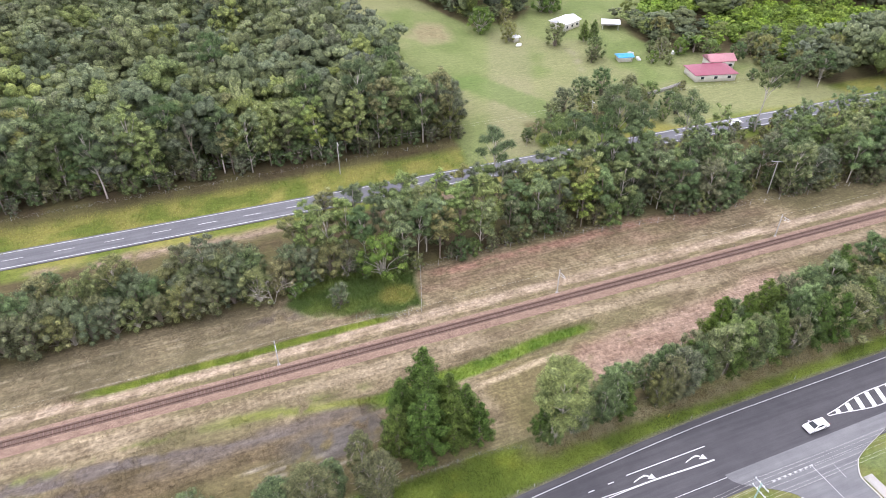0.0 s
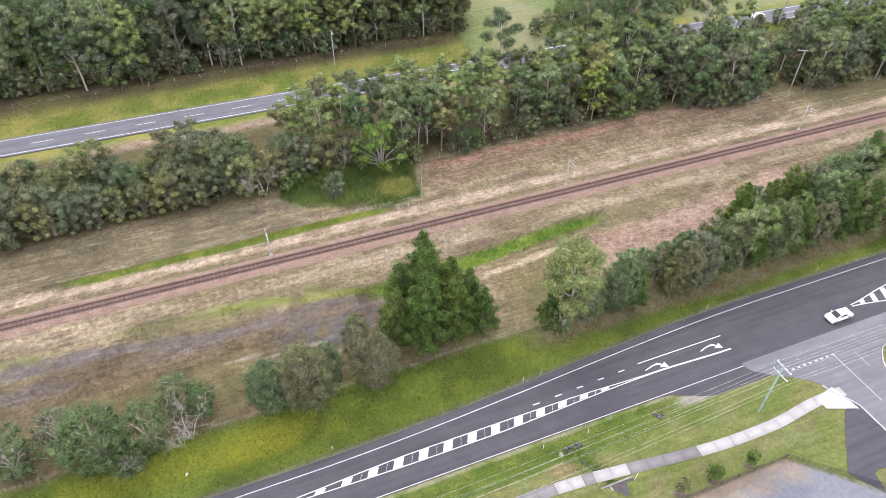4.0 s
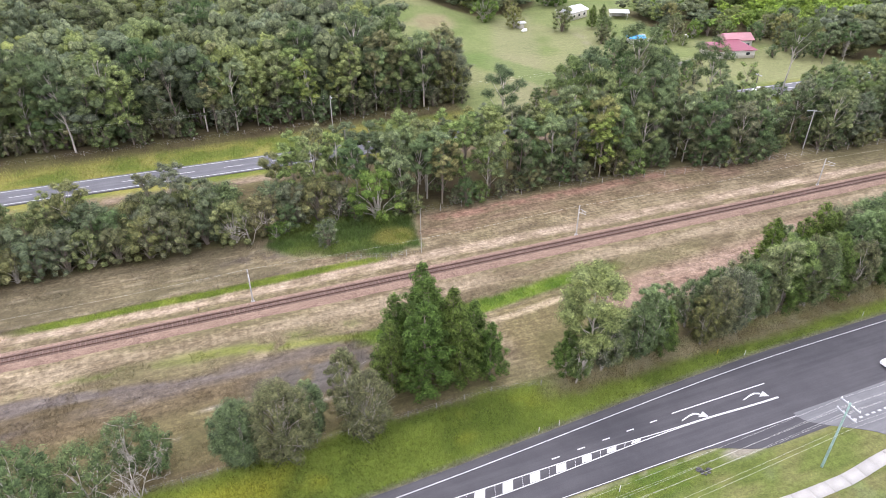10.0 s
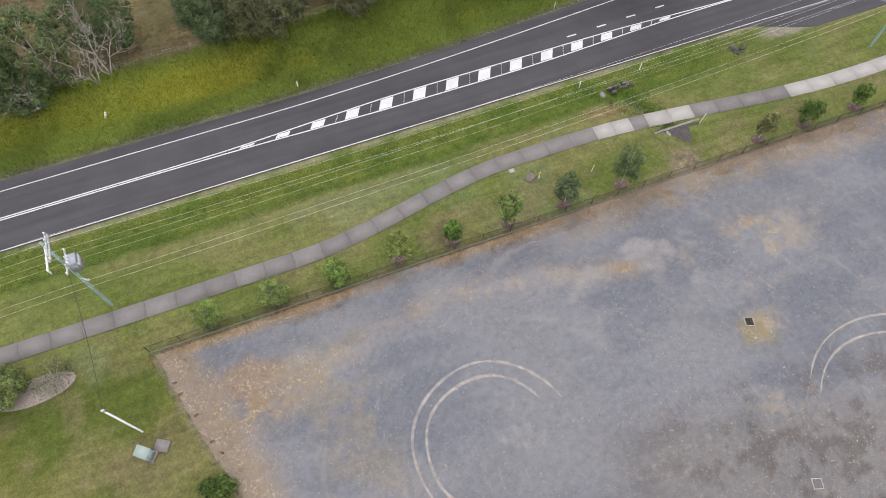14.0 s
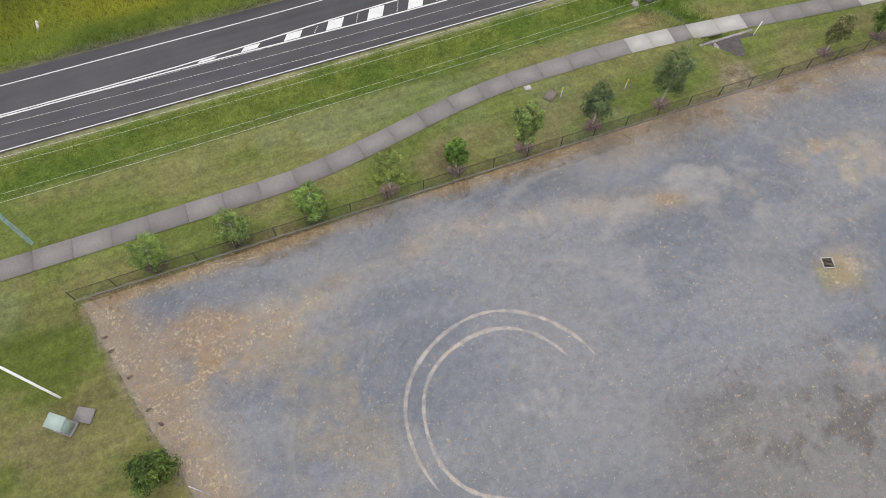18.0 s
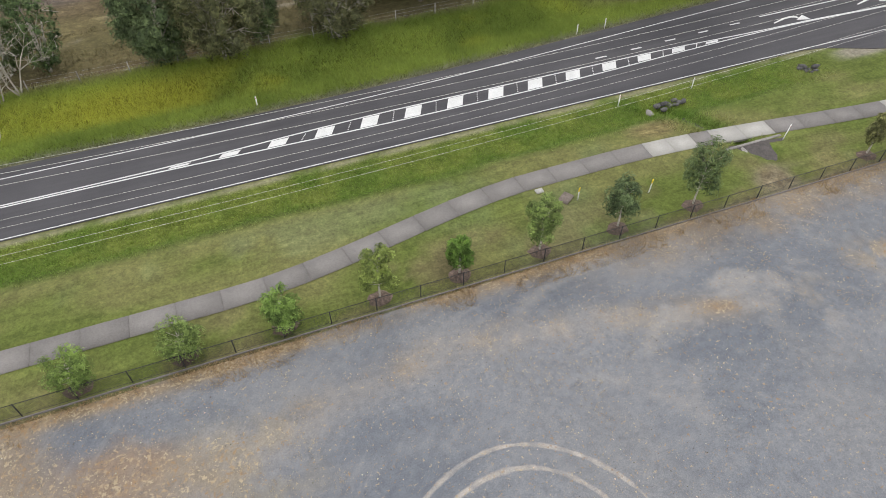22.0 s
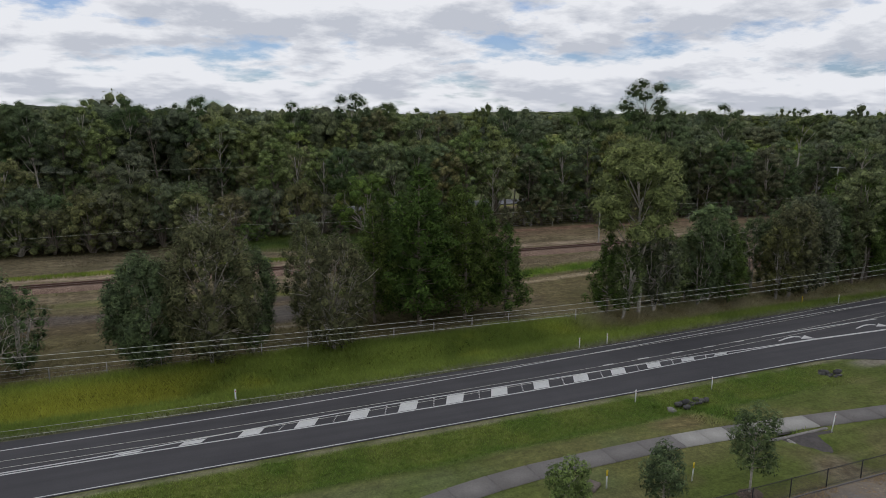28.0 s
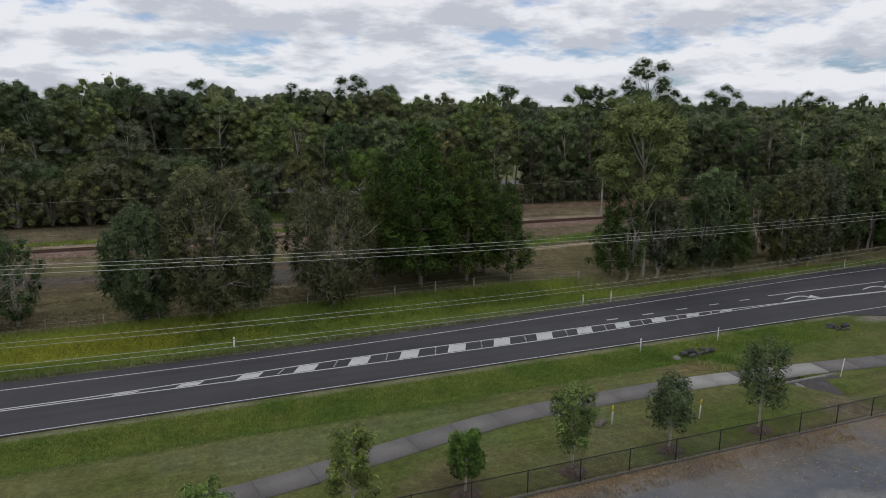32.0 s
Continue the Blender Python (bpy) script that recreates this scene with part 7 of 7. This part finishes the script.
wire_fence([(33.2, 96.2), (37.6, 109.2)], 2.2, 1.7, "post and wire fence from the track to the trees", 4)
wire_fence([(37.6, 110), (70, 110.2), (100, 106), (160, 102)], 4.5, 1.4, "post and wire fence along the trees' edge", 4)
wire_fence([(33.2, 96.2), (27.5, 96.4), (19.8, 99.0)], 2.6, 1.2, "low wire fence round a green hollow", 3)
wire_fence([(-50, 58.9), (-10, 58.4), (30, 58.9), (37, 57.6)], 4.0, 1.1, "old post and wire fence above the verge", 3)
wire_fence([(-130, 166.5), (-40, 166.4), (60, 165.6)], 6.0, 1.2, "wire fence before the woods", 3)

# ---- houses ----
ROOF_RED = surface("red_sheet_roof", (0.235, 0.062, 0.09), 0.5, vary=0.12, fine=2, broad=0.4, bump=0.1)
ROOF_PINK = surface("faded_red_sheet_roof", (0.36, 0.16, 0.175), 0.5, vary=0.12, fine=2, broad=0.4, bump=0.1)
ROOF_PALE = surface("pale_sheet_roof", (0.68, 0.7, 0.72), 0.45, vary=0.1, fine=2, broad=0.4, bump=0.1)
ROOF_BLUE = surface("blue_sheet_roof", (0.03, 0.27, 0.5), 0.5, vary=0.12, fine=2, broad=0.4, bump=0.1)
WALL = surface("cream_wall", (0.6, 0.57, 0.5), 0.8, vary=0.1, fine=6, bump=0.1)
WINDOW_GLASS = surface("dark_glass", (0.03, 0.035, 0.04), 0.15, vary=0.1, bump=0)


def roof_soup(w, d, z, rise, over, hip):
    a, b, r = w / 2 + over, d / 2 + over, max(0.1, w / 2 - (d / 2 if hip else -over))
    s = Soup()
    v = [(-a, -b, z), (a, -b, z), (a, b, z), (-a, b, z), (-r, 0, z + rise), (r, 0, z + rise)]
    for off in (0.0, -0.14):
        s.add([(x, y, q + off) for x, y, q in v], [(0, 1, 5, 4), (2, 3, 4, 5)], [(1, 2, 5), (3, 0, 4)])
    s.add([(-a, -b, z - 0.14), (a, -b, z - 0.14), (a, b, z - 0.14), (-a, b, z - 0.14), (-a, -b, z), (a, -b, z), (a, b, z), (-a, b, z)], [(0, 1, 5, 4), (1, 2, 6, 5), (2, 3, 7, 6), (3, 0, 4, 7)])
    return s


def house(name, x, y, w, d, h, rise, turn, roof, label, hip=True, windows=3, open_front=False):
    root = tagged(new(name), label, "house" if name == "house" else "shed")
    if open_front:
        for sx in (-1, 1):
            for sy in (-1, 1):
                part("post", Soup().tube([(sx * (w / 2 - 0.15), sy * (d / 2 - 0.15), -0.1), (sx * (w / 2 - 0.15), sy * (d / 2 - 0.15), h)], [0.07, 0.07], 6), root, material=WHITE)
        part("wall", Soup().box(-w / 2, w / 2, d / 2 - 0.12, d / 2, -0.1, h), root, material=WALL)
    else:
        part("wall", Soup().box(-w / 2, w / 2, -d / 2, d / 2, -0.2, h), root, material=WALL)
        for k in range(windows):
            cx = -w / 2 + w * (k + 0.5) / windows
            win = part("window", Soup().box(cx - 0.75, cx + 0.75, -d / 2 - 0.05, -d / 2 - 0.01, 0.95, 2.1), root, material=WHITE)
            part("pane", Soup().box(cx - 0.66, cx + 0.66, -d / 2 - 0.07, -d / 2 - 0.052, 1.04, 2.01), win, material=WINDOW_GLASS)
        part("door", Soup().box(w / 2 + 0.004, w / 2 + 0.05, -0.5, 0.5, 0, 2.05), root, material=ROOF_PALE)
    rf = part("roof", roof_soup(w, d, h, rise, 0.6, hip), root, material=roof)
    part("ridge_cap", Soup().tube([(-w / 4, 0, h + rise + 0.02), (w / 4, 0, h + rise + 0.02)], [0.1, 0.1], 6), rf, material=roof)
    root.matrix_basis = pose(x, y, float(height(x, y)), 0, 0, turn)


house("house", 177.5, 180.5, 15.5, 9.5, 2.8, 2.4, -14, ROOF_RED, "low cream house with a red sheet-metal hip roof")
house("house", 187.6, 188.0, 9.5, 6.5, 3.2, 1.8, -14, ROOF_PINK, "cream house wing with a faded pink gable roof", hip=False)
house("shed", 156.5, 251.0, 11.0, 8.0, 3.2, 1.4, 24, ROOF_PALE, "white shed with a pale metal roof", hip=False)
house("shed", 174.8, 243.0, 7.0, 6.0, 2.7, 0.7, -30, ROOF_PALE, "open carport with a pale flat roof", hip=False, open_front=True)
house("shed", 157.6, 206.5, 5.4, 3.6, 2.0, 0.5, -12, ROOF_BLUE, "small shed covered with a bright blue roof", hip=False, windows=0)
house("shed", 127.5, 242.0, 2.4, 2.4, 2.1, 0.4, 10, ROOF_PALE, "small grey-green garden shed by a tree", hip=False, windows=0)
house("house", 245.0, 184.0, 13.0, 8.0, 2.8, 1.6, 20, ROOF_PALE, "pale-roofed house half hidden by trees")
house("house", -97.0, 485.0, 22.0, 13.0, 8.0, 3.0, 10, ROOF_PALE, "white two-storey house in the woods")
for k in range(26):
    xx, yy = 640 + 20.5 * k, 572 + 14.0 * k + 52 * math.sin(k * 1.9)
    house("house", xx, yy, 15, 10, 3.0, 2.4, 17 * k, (ROOF_PINK, POLE_GREY, ROOF_PALE, POLE_GREY, ROOF_PINK)[k % 5], "distant suburban house with a plain hip roof", windows=2)
tank = tagged(part("water_tank", Soup().tube([(0, 0, -0.1), (0, 0, 2.0), (0, 0, 2.3)], [1.3, 1.3, 0.3], 18), material=surface("grey_tank", (0.42, 0.44, 0.4), 0.6, bump=0.05)), "round grey water tank beside the blue shed", "tank")
tank.matrix_basis = pose(161.5, 208.0, 0)
for k, (x, y) in enumerate(((126.5, 236.6), (180.3, 205.5), (163.5, 205))):
    tagged(part("junk_pile", Soup().box(-1.1, 0.9, -0.6, 0.5, -0.1, 0.45).box(-0.4, 1.3, -0.2, 0.8, -0.1, 0.8), material=WHITE), "heap of pale oddments on the grass", "heap").matrix_basis = pose(x, y, float(height(x, y)), 0, 0, 35 * k)


BANANA = leaves("banana_leaves", (0.09, 0.14, 0.03), (0.2, 0.3, 0.07))


def banana_plant(x, y, size, seed):
    """A clump of long arching leaves on short green stems."""
    r = np.random.RandomState(seed)
    root = tagged(new("banana_plant"), "banana plant with long arching green leaves", "plant", "banana plants in the garden")
    part("stem", Soup().tube([(0, 0, -0.1), (0.05, 0, 1.2), (0, 0.05, 2.2)], [0.22, 0.18, 0.12], 8), root, material=BARK)
    for k in range(9):
        a, up, reach = k * 2.4 + r.rand() * 0.5, r.uniform(0.9, 1.9), r.uniform(1.8, 2.8)
        f = np.linspace(0, 1, 7)[:, None]
        d, side = np.array([math.cos(a), math.sin(a), 0.0]), np.array([-math.sin(a), math.cos(a), 0.0])
        mid = d * reach * f + np.array([0, 0, 1.0]) * (2.0 + up * np.sin(f * 2.4))
        w = 0.34 * np.sin(np.clip(f * 3.0 + 0.15, 0, 3.14))
        v = np.stack([mid - side * w + (0, 0, 0.08), mid, mid + side * w + (0, 0, 0.08)], 1).reshape(-1, 3)
        q = [(3 * i + j, 3 * i + j + 1, 3 * i + j + 4, 3 * i + j + 3) for i in range(6) for j in range(2)]
        part("leaf", Soup().add(v, q), root, material=BANANA)
    root.matrix_basis = pose(x, y, float(height(x, y)), 0, 0, 40 * seed) @ Matrix.Diagonal((size, size, size, 1))


for k, (x, y) in enumerate(((183.5, 206.0), (187.0, 208.5), (190.5, 206.0), (193.0, 209.5), (196.0, 206.5), (189.0, 204.0), (194.5, 204.2))):
    banana_plant(x, y, 1.25 + 0.2 * (k % 3), k + 3)
paling = tagged(new("paling_fence"), "weathered grey timber paling fence round a garden", "fence")
slat_mesh = Soup().box(-0.06, 0.06, -0.015, 0.015, -0.1, 1.55).mesh("slat", POLE_GREY)
for (xa, ya), (xb, yb) in (((139.5, 176.5), (146.0, 173.6)), ((146.0, 173.6), (162.5, 177.0))):
    n = int(math.hypot(xb - xa, yb - ya) / 0.16)
    turn = math.degrees(math.atan2(yb - ya, xb - xa))
    for k in range(n):
        o = new("slat", slat_mesh)
        x, y = xa + (xb - xa) * k / n, ya + (yb - ya) * k / n
        o.parent, o.matrix_basis = paling, pose(x, y, float(height(x, y)) + random.uniform(-0.05, 0.03), 0, 0, turn)
    part("rail", Soup().tube([(xa, ya + 0.05, 0.4), (xb, yb + 0.05, 0.4)], [0.04, 0.04], 4).tube([(xa, ya + 0.05, 1.2), (xb, yb + 0.05, 1.2)], [0.04, 0.04], 4), paling, material=POLE_GREY)


# ---- cars ----
def car(x, y, turn, paint_mat, label, z=0.0):
    root = tagged(new("car"), label, "car")
    prof = [(-2.2, 0.35), (-2.25, 0.7), (-2.1, 0.92), (-1.3, 0.98), (-0.75, 1.38), (0.45, 1.44), (1.35, 0.96), (2.05, 0.84), (2.25, 0.6), (2.2, 0.32)]
    n = len(prof)
    s = Soup()
    rows = []
    for yy, pinch in ((-0.88, 0.0), (-0.8, 1.0), (0.8, 1.0), (0.88, 0.0)):
        for px, pz in prof:
            inward = 0.16 if pz > 1.0 else 0.0
            rows.append((px, yy - math.copysign(inward, yy), pz if pinch else min(pz, 0.9) * 0.98))
    q = [(r * n + k, r * n + k + 1, (r + 1) * n + k + 1, (r + 1) * n + k) for r in range(3) for k in range(n - 1)]
    s.add(rows, q)
    for r in (0, 3):
        c = len(rows)
        s.add([rows[r * n + k] for k in range(n)], t=[(0, k, k + 1) for k in range(1, n - 1)])
    s.add([(-2.15, -0.8, 0.25), (2.15, -0.8, 0.25), (2.15, 0.8, 0.25), (-2.15, 0.8, 0.25)], [(3, 2, 1, 0)])
    part("body", s, root, material=paint_mat)
    part("windscreen", Soup().add([(0.52, -0.6, 1.425), (1.3, -0.68, 1.01), (1.3, 0.68, 1.01), (0.52, 0.6, 1.425)], [(0, 1, 2, 3)]), root, material=WINDOW_GLASS)
    part("rear_window", Soup().add([(-0.82, -0.58, 1.36), (-1.25, -0.64, 1.04), (-1.25, 0.64, 1.04), (-0.82, 0.58, 1.36)], [(3, 2, 1, 0)]), root, material=WINDOW_GLASS)
    for sy in (-1, 1):
        part("side_window", Soup().add([(-0.95, sy * 0.79, 1.0), (0.95, sy * 0.79, 1.0), (0.4, sy * 0.7, 1.34), (-0.7, sy * 0.7, 1.32)], [(0, 1, 2, 3)]), root, material=WINDOW_GLASS)
        part("headlight", Soup().box(2.1, 2.22, sy * 0.62 - 0.16, sy * 0.62 + 0.16, 0.62, 0.74), root, material=STEEL)
        part("tail_light", Soup().box(-2.26, -2.16, sy * 0.66 - 0.14, sy * 0.66 + 0.14, 0.7, 0.84), root, material=bpy.data.materials["red_reflector"])
        part("mirror", Soup().box(0.75, 0.9, sy * 0.98 - 0.09, sy * 0.98 + 0.09, 0.95, 1.07), root, material=paint_mat)
        for wx in (-1.35, 1.38):
            wheel = part("wheel", Soup().tube([(wx, sy * 0.7, 0.32), (wx, sy * 0.72, 0.32), (wx, sy * 0.9, 0.32)], [0.32, 0.32, 0.31], 16), root, material=BLACK)
            part("rim", Soup().tube([(wx, sy * 0.88, 0.32), (wx, sy * 0.915, 0.32)], [0.2, 0.19], 12), wheel, material=STEEL)
    root.matrix_basis = pose(x, y, z, 0, 0, turn)


CAR_WHITE = surface("white_car_paint", (0.8, 0.8, 0.8), 0.25, vary=0.04, bump=0)
car(86.7, 42.9, 180, CAR_WHITE, "white sedan on the asphalt by the junction", 0.01)
car(157.9, 144.6, 180, CAR_WHITE, "white car on the far road", 0.04)


# ---- grass and stones ----
def tufts(count, x0, x1, y0, y1, h, keep, seed, bright=1.75, blades=4, lean=0.35, own=None):
    """Blades of grass, each tuft with the colour of its ground."""
    r = np.random.RandomState(seed)
    x, y = r.uniform(x0, x1, count), r.uniform(y0, y1, count)
    w = keep(x, y)
    ok = r.rand(count) < w
    x, y = x[ok], y[ok]
    n = len(x)
    tint = (ground_tint(x, y) * bright if own is None else np.array([own])) * r.uniform(0.75, 1.25, (n, 1))
    z = height(x, y)
    vs, cs = [], []
    for b in range(blades):
        a, s = r.uniform(0, 6.283, n), h * r.uniform(0.5, 1.2, n)
        bx_, by_ = x + r.uniform(-0.12, 0.12, n), y + r.uniform(-0.12, 0.12, n)
        wd = 0.022 + 0.03 * r.rand(n)
        tipx, tipy = bx_ + s * lean * np.cos(a * 3), by_ + s * lean * np.sin(a * 3)
        vs.append(np.stack([np.c_[bx_ - wd * np.cos(a), by_ - wd * np.sin(a), z - 0.05], np.c_[bx_ + wd * np.cos(a), by_ + wd * np.sin(a), z - 0.05], np.c_[tipx, tipy, z + s]], 1).reshape(-1, 3))
        cs.append(np.repeat(tint, 3, 0))
    v = np.concatenate(vs)
    return v, np.arange(len(v)).reshape(-1, 3), np.concatenate(cs)


def lay_tufts(label, *sets):
    vs, ts, cs, n = [], [], [], 0
    for v, t, c in sets:
        vs.append(v), ts.append(t + n), cs.append(c)
        n += len(v)
    me = mesh_np("grass", np.concatenate(vs), tris=np.concatenate(ts), tint=np.concatenate(cs))
    return tagged(part("grass", me, material=GRASS), label, "grass", kind="stuff")


gn = Nodes("grass_blades", 0.7)
ga = gn.node("ShaderNodeAttribute")
ga.attribute_name = "tint"
gn.link(ga.outputs["Color"], gn.b.inputs["Base Color"])
gt = gn.node("ShaderNodeBsdfTranslucent")
gn.link(ga.outputs["Color"], gt.inputs["Color"])
gm = gn.node("ShaderNodeMixShader", Fac=0.45)
gn.link(gn.b.outputs[0], gm.inputs[1])
gn.link(gt.outputs[0], gm.inputs[2])
gn.link(gm.outputs[0], gn.t.nodes["Material Output"].inputs["Surface"])
GRASS = gn.m
lay_tufts("tall yellow-green grass on the road verge",
          tufts(52000, -45, 60, 48.6, 59, 0.4, lambda x, y: ease(y - north_line(x), 1.2, 1.8), 1, 2.1, 4, 0.9),
          tufts(15000, 60, 120, 51, 59, 0.35, lambda x, y: ease(y - north_line(x), 1.2, 1.8), 2, 2.1, 4, 0.9))
lay_tufts("longer green grass in the roadside ditch", tufts(22000, -40, 50, 35.8, 39.7, 0.11, lambda x, y: ease(y + 1.2 * fbm(x, y, 3, 2), 36.2, 37.4), 3, 2.2, 4, 0.9),
          tufts(2600, 31, 40, 31.5, 38.5, 0.28, lambda x, y: band(x - 36.2 + 0.5 * (y - 32), 2.2, 1.2) * ease(np.abs(y - path_y(x)), 0.8, 1.0), 4, 2.3, 4, 0.8))
lay_tufts("long green grass in hollows beside the railway", tufts(11000, 14, 66, 74, 82, 0.4, lambda x, y: band(y - 77 - 0.075 * (x - 25), 2.0, 1.0), 7, 1.9),
          tufts(8000, -36, 28, 95.5, 98.2, 0.35, lambda x, y: band(y - 96.9, 1.1, 0.6), 8, 1.9),
          tufts(12000, 7, 37, 98, 118, 0.55, lambda x, y: ease(inside(x, y, HOLLOW) + 3.3 * (fbm(x, y, 9, 7) - 0.5), -1.0, 1.0), 9, 1.8))
lay_tufts("ragged green grass along the gravel's edge", tufts(5000, -17, 0, -10, 26.2, 0.12, lambda x, y: 1 - ease(np.abs(x - lot_left(y) + 0.25 + 1.5 * (fbm(x, y, 9, 7) - 0.5) + 0.9 * (fbm(x, y, 1.0, 2) - 0.5)), 0.2, 0.6), 18, 1.8, 4, 1.1))
lay_tufts("dry straw tufts along the lot's fence", tufts(9000, -16, 60, 24.3, 25.95, 0.11, lambda x, y: ease(fbm(x, y, 2.2, 6) + 0.16 * (y - 25), 0.42, 0.58), 10, 1.9, 4, 1.2, (0.36, 0.26, 0.14)),
          tufts(9000, -15, 30, 15, 24.6, 0.09, lambda x, y: (x > lot_left(y) + 0.4) * ease(fbm(x, y, 3.0, 6), 0.56, 0.66) * 0.8, 14, 1.9, 4, 1.4, (0.42, 0.33, 0.2)),
          tufts(5000, -15, -2, -6, 24, 0.09, lambda x, y: (x > lot_left(y) + 0.2) * (1 - ease(x - lot_left(y), 1.5, 5)) * ease(fbm(x, y, 2.0, 6), 0.42, 0.6), 15, 1.9, 4, 1.4, (0.42, 0.33, 0.2)),
          tufts(4000, 26, 58, 2, 24, 0.1, lambda x, y: ease(fbm(x, y, 2.6, 2), 0.58, 0.68), 16, 1.9, 4, 1.3, (0.42, 0.33, 0.2)))
lay_tufts("ragged dry grass and weeds in the railway paddocks",
          tufts(26000, -45, 22, 60, 83, 0.22, lambda x, y: ease(fbm(x * 0.5, y, 2.4, 6), 0.46, 0.6), 31, 1.5, 3, 0.9),
          tufts(12000, -45, 30, 97, 111, 0.2, lambda x, y: ease(fbm(x * 0.5, y, 2.4, 7), 0.48, 0.6), 32, 1.5, 3, 0.9),
          tufts(12000, 34, 130, 66, 86, 0.2, lambda x, y: ease(fbm(x * 0.4, y, 2.4, 8), 0.5, 0.62) * (y < rail_y(x) - 3), 33, 1.5, 3, 0.9),
          tufts(5000, -45, 120, 80, 98, 0.3, lambda x, y: band(np.abs(y - rail_y(x)) - 3.5, 0.4, 0.6) * ease(fbm(x, y, 3.0, 6), 0.46, 0.56), 34, 1.0, 4, 0.8, (0.19, 0.175, 0.075)))
lay_tufts("low dead weeds in the trampled part of the lot", tufts(5000, 14, 34, -8, 10, 0.1, lambda x, y: ease(x + 0.4 * (5 - y), 15, 21) * (1 - ease(y + 0.25 * (x - 20), 5, 9)) * ease(fbm(x, y, 1.3, 3), 0.44, 0.66) * 0.7, 21, 1.0, 4, 1.3, (0.105, 0.094, 0.084)),
          tufts(1500, 18, 34, -8, 9, 0.13, lambda x, y: ease(fbm(x, y, 2.0, 5), 0.58, 0.66), 22, 1.0, 4, 1.5, (0.2, 0.11, 0.07)))
lay_tufts("grass on the far road's verges", tufts(9000, -120, 70, 151, 168, 0.6, lambda x, y: 0.8 + 0 * x, 12, 1.7, 3))

st = np.random.RandomState(5)
sx, sy_ = -15 + 77 * st.rand(26000) ** 1.6, st.uniform(-8, 25.8, 26000)
ok = (sx > lot_left(sy_) + 0.3) & (st.rand(26000) < 0.2 + 0.8 * ease(fbm(sx, sy_, 4, 1), 0.45, 0.65)) & (sx + sy_ < 85.5)
sx, sy_ = sx[ok], sy_[ok]
m = len(sx)
sz = 0.03 + 0.055 * st.rand(m) ** 2
sh = height(sx, sy_)
corner = np.array([(1, 0, 0), (-0.5, 0.87, 0), (-0.5, -0.87, 0), (0.1, 0.1, 0.9)])
v = np.stack([sx, sy_, sh], 1)[:, None] + corner[None] * sz[:, None, None]
t = (np.array([(0, 1, 3), (1, 2, 3), (2, 0, 3)])[None] + 4 * np.arange(m)[:, None, None]).reshape(-1, 3)
stone_tint = np.array([0.42, 0.375, 0.3]) * st.choice([0.25, 0.6, 0.9, 1.25], (m, 1)) * (1 + st.uniform(-0.12, 0.12, (m, 3)))
tagged(part("gravel", mesh_np("gravel", v.reshape(-1, 3), tris=t, tint=np.repeat(stone_tint, 4, 0)), material=EARTH), "loose pale stones scattered over the gravel lot", "gravel", kind="stuff")

# clods along the lot's west edge
for k in range(7):
    y = 23.0 - 1.9 * k + random.uniform(-0.8, 0.8)
    v, t = unit_puff(1)
    v = v * (1 + 0.5 * (st.rand(len(v), 1) - 0.5)) * (0.22, 0.13, 0.07)
    clod = tagged(part("clod", Soup().add(v, t=t), material=MULCH), "dark clod of earth at the gravel's edge", "clod", "clods along the lot's edge")
    x = float(lot_left(y)) + random.uniform(0.1, 0.7)
    clod.matrix_basis = pose(x, y, float(height(x, y)) + 0.03, 0, 0, random.uniform(0, 180))
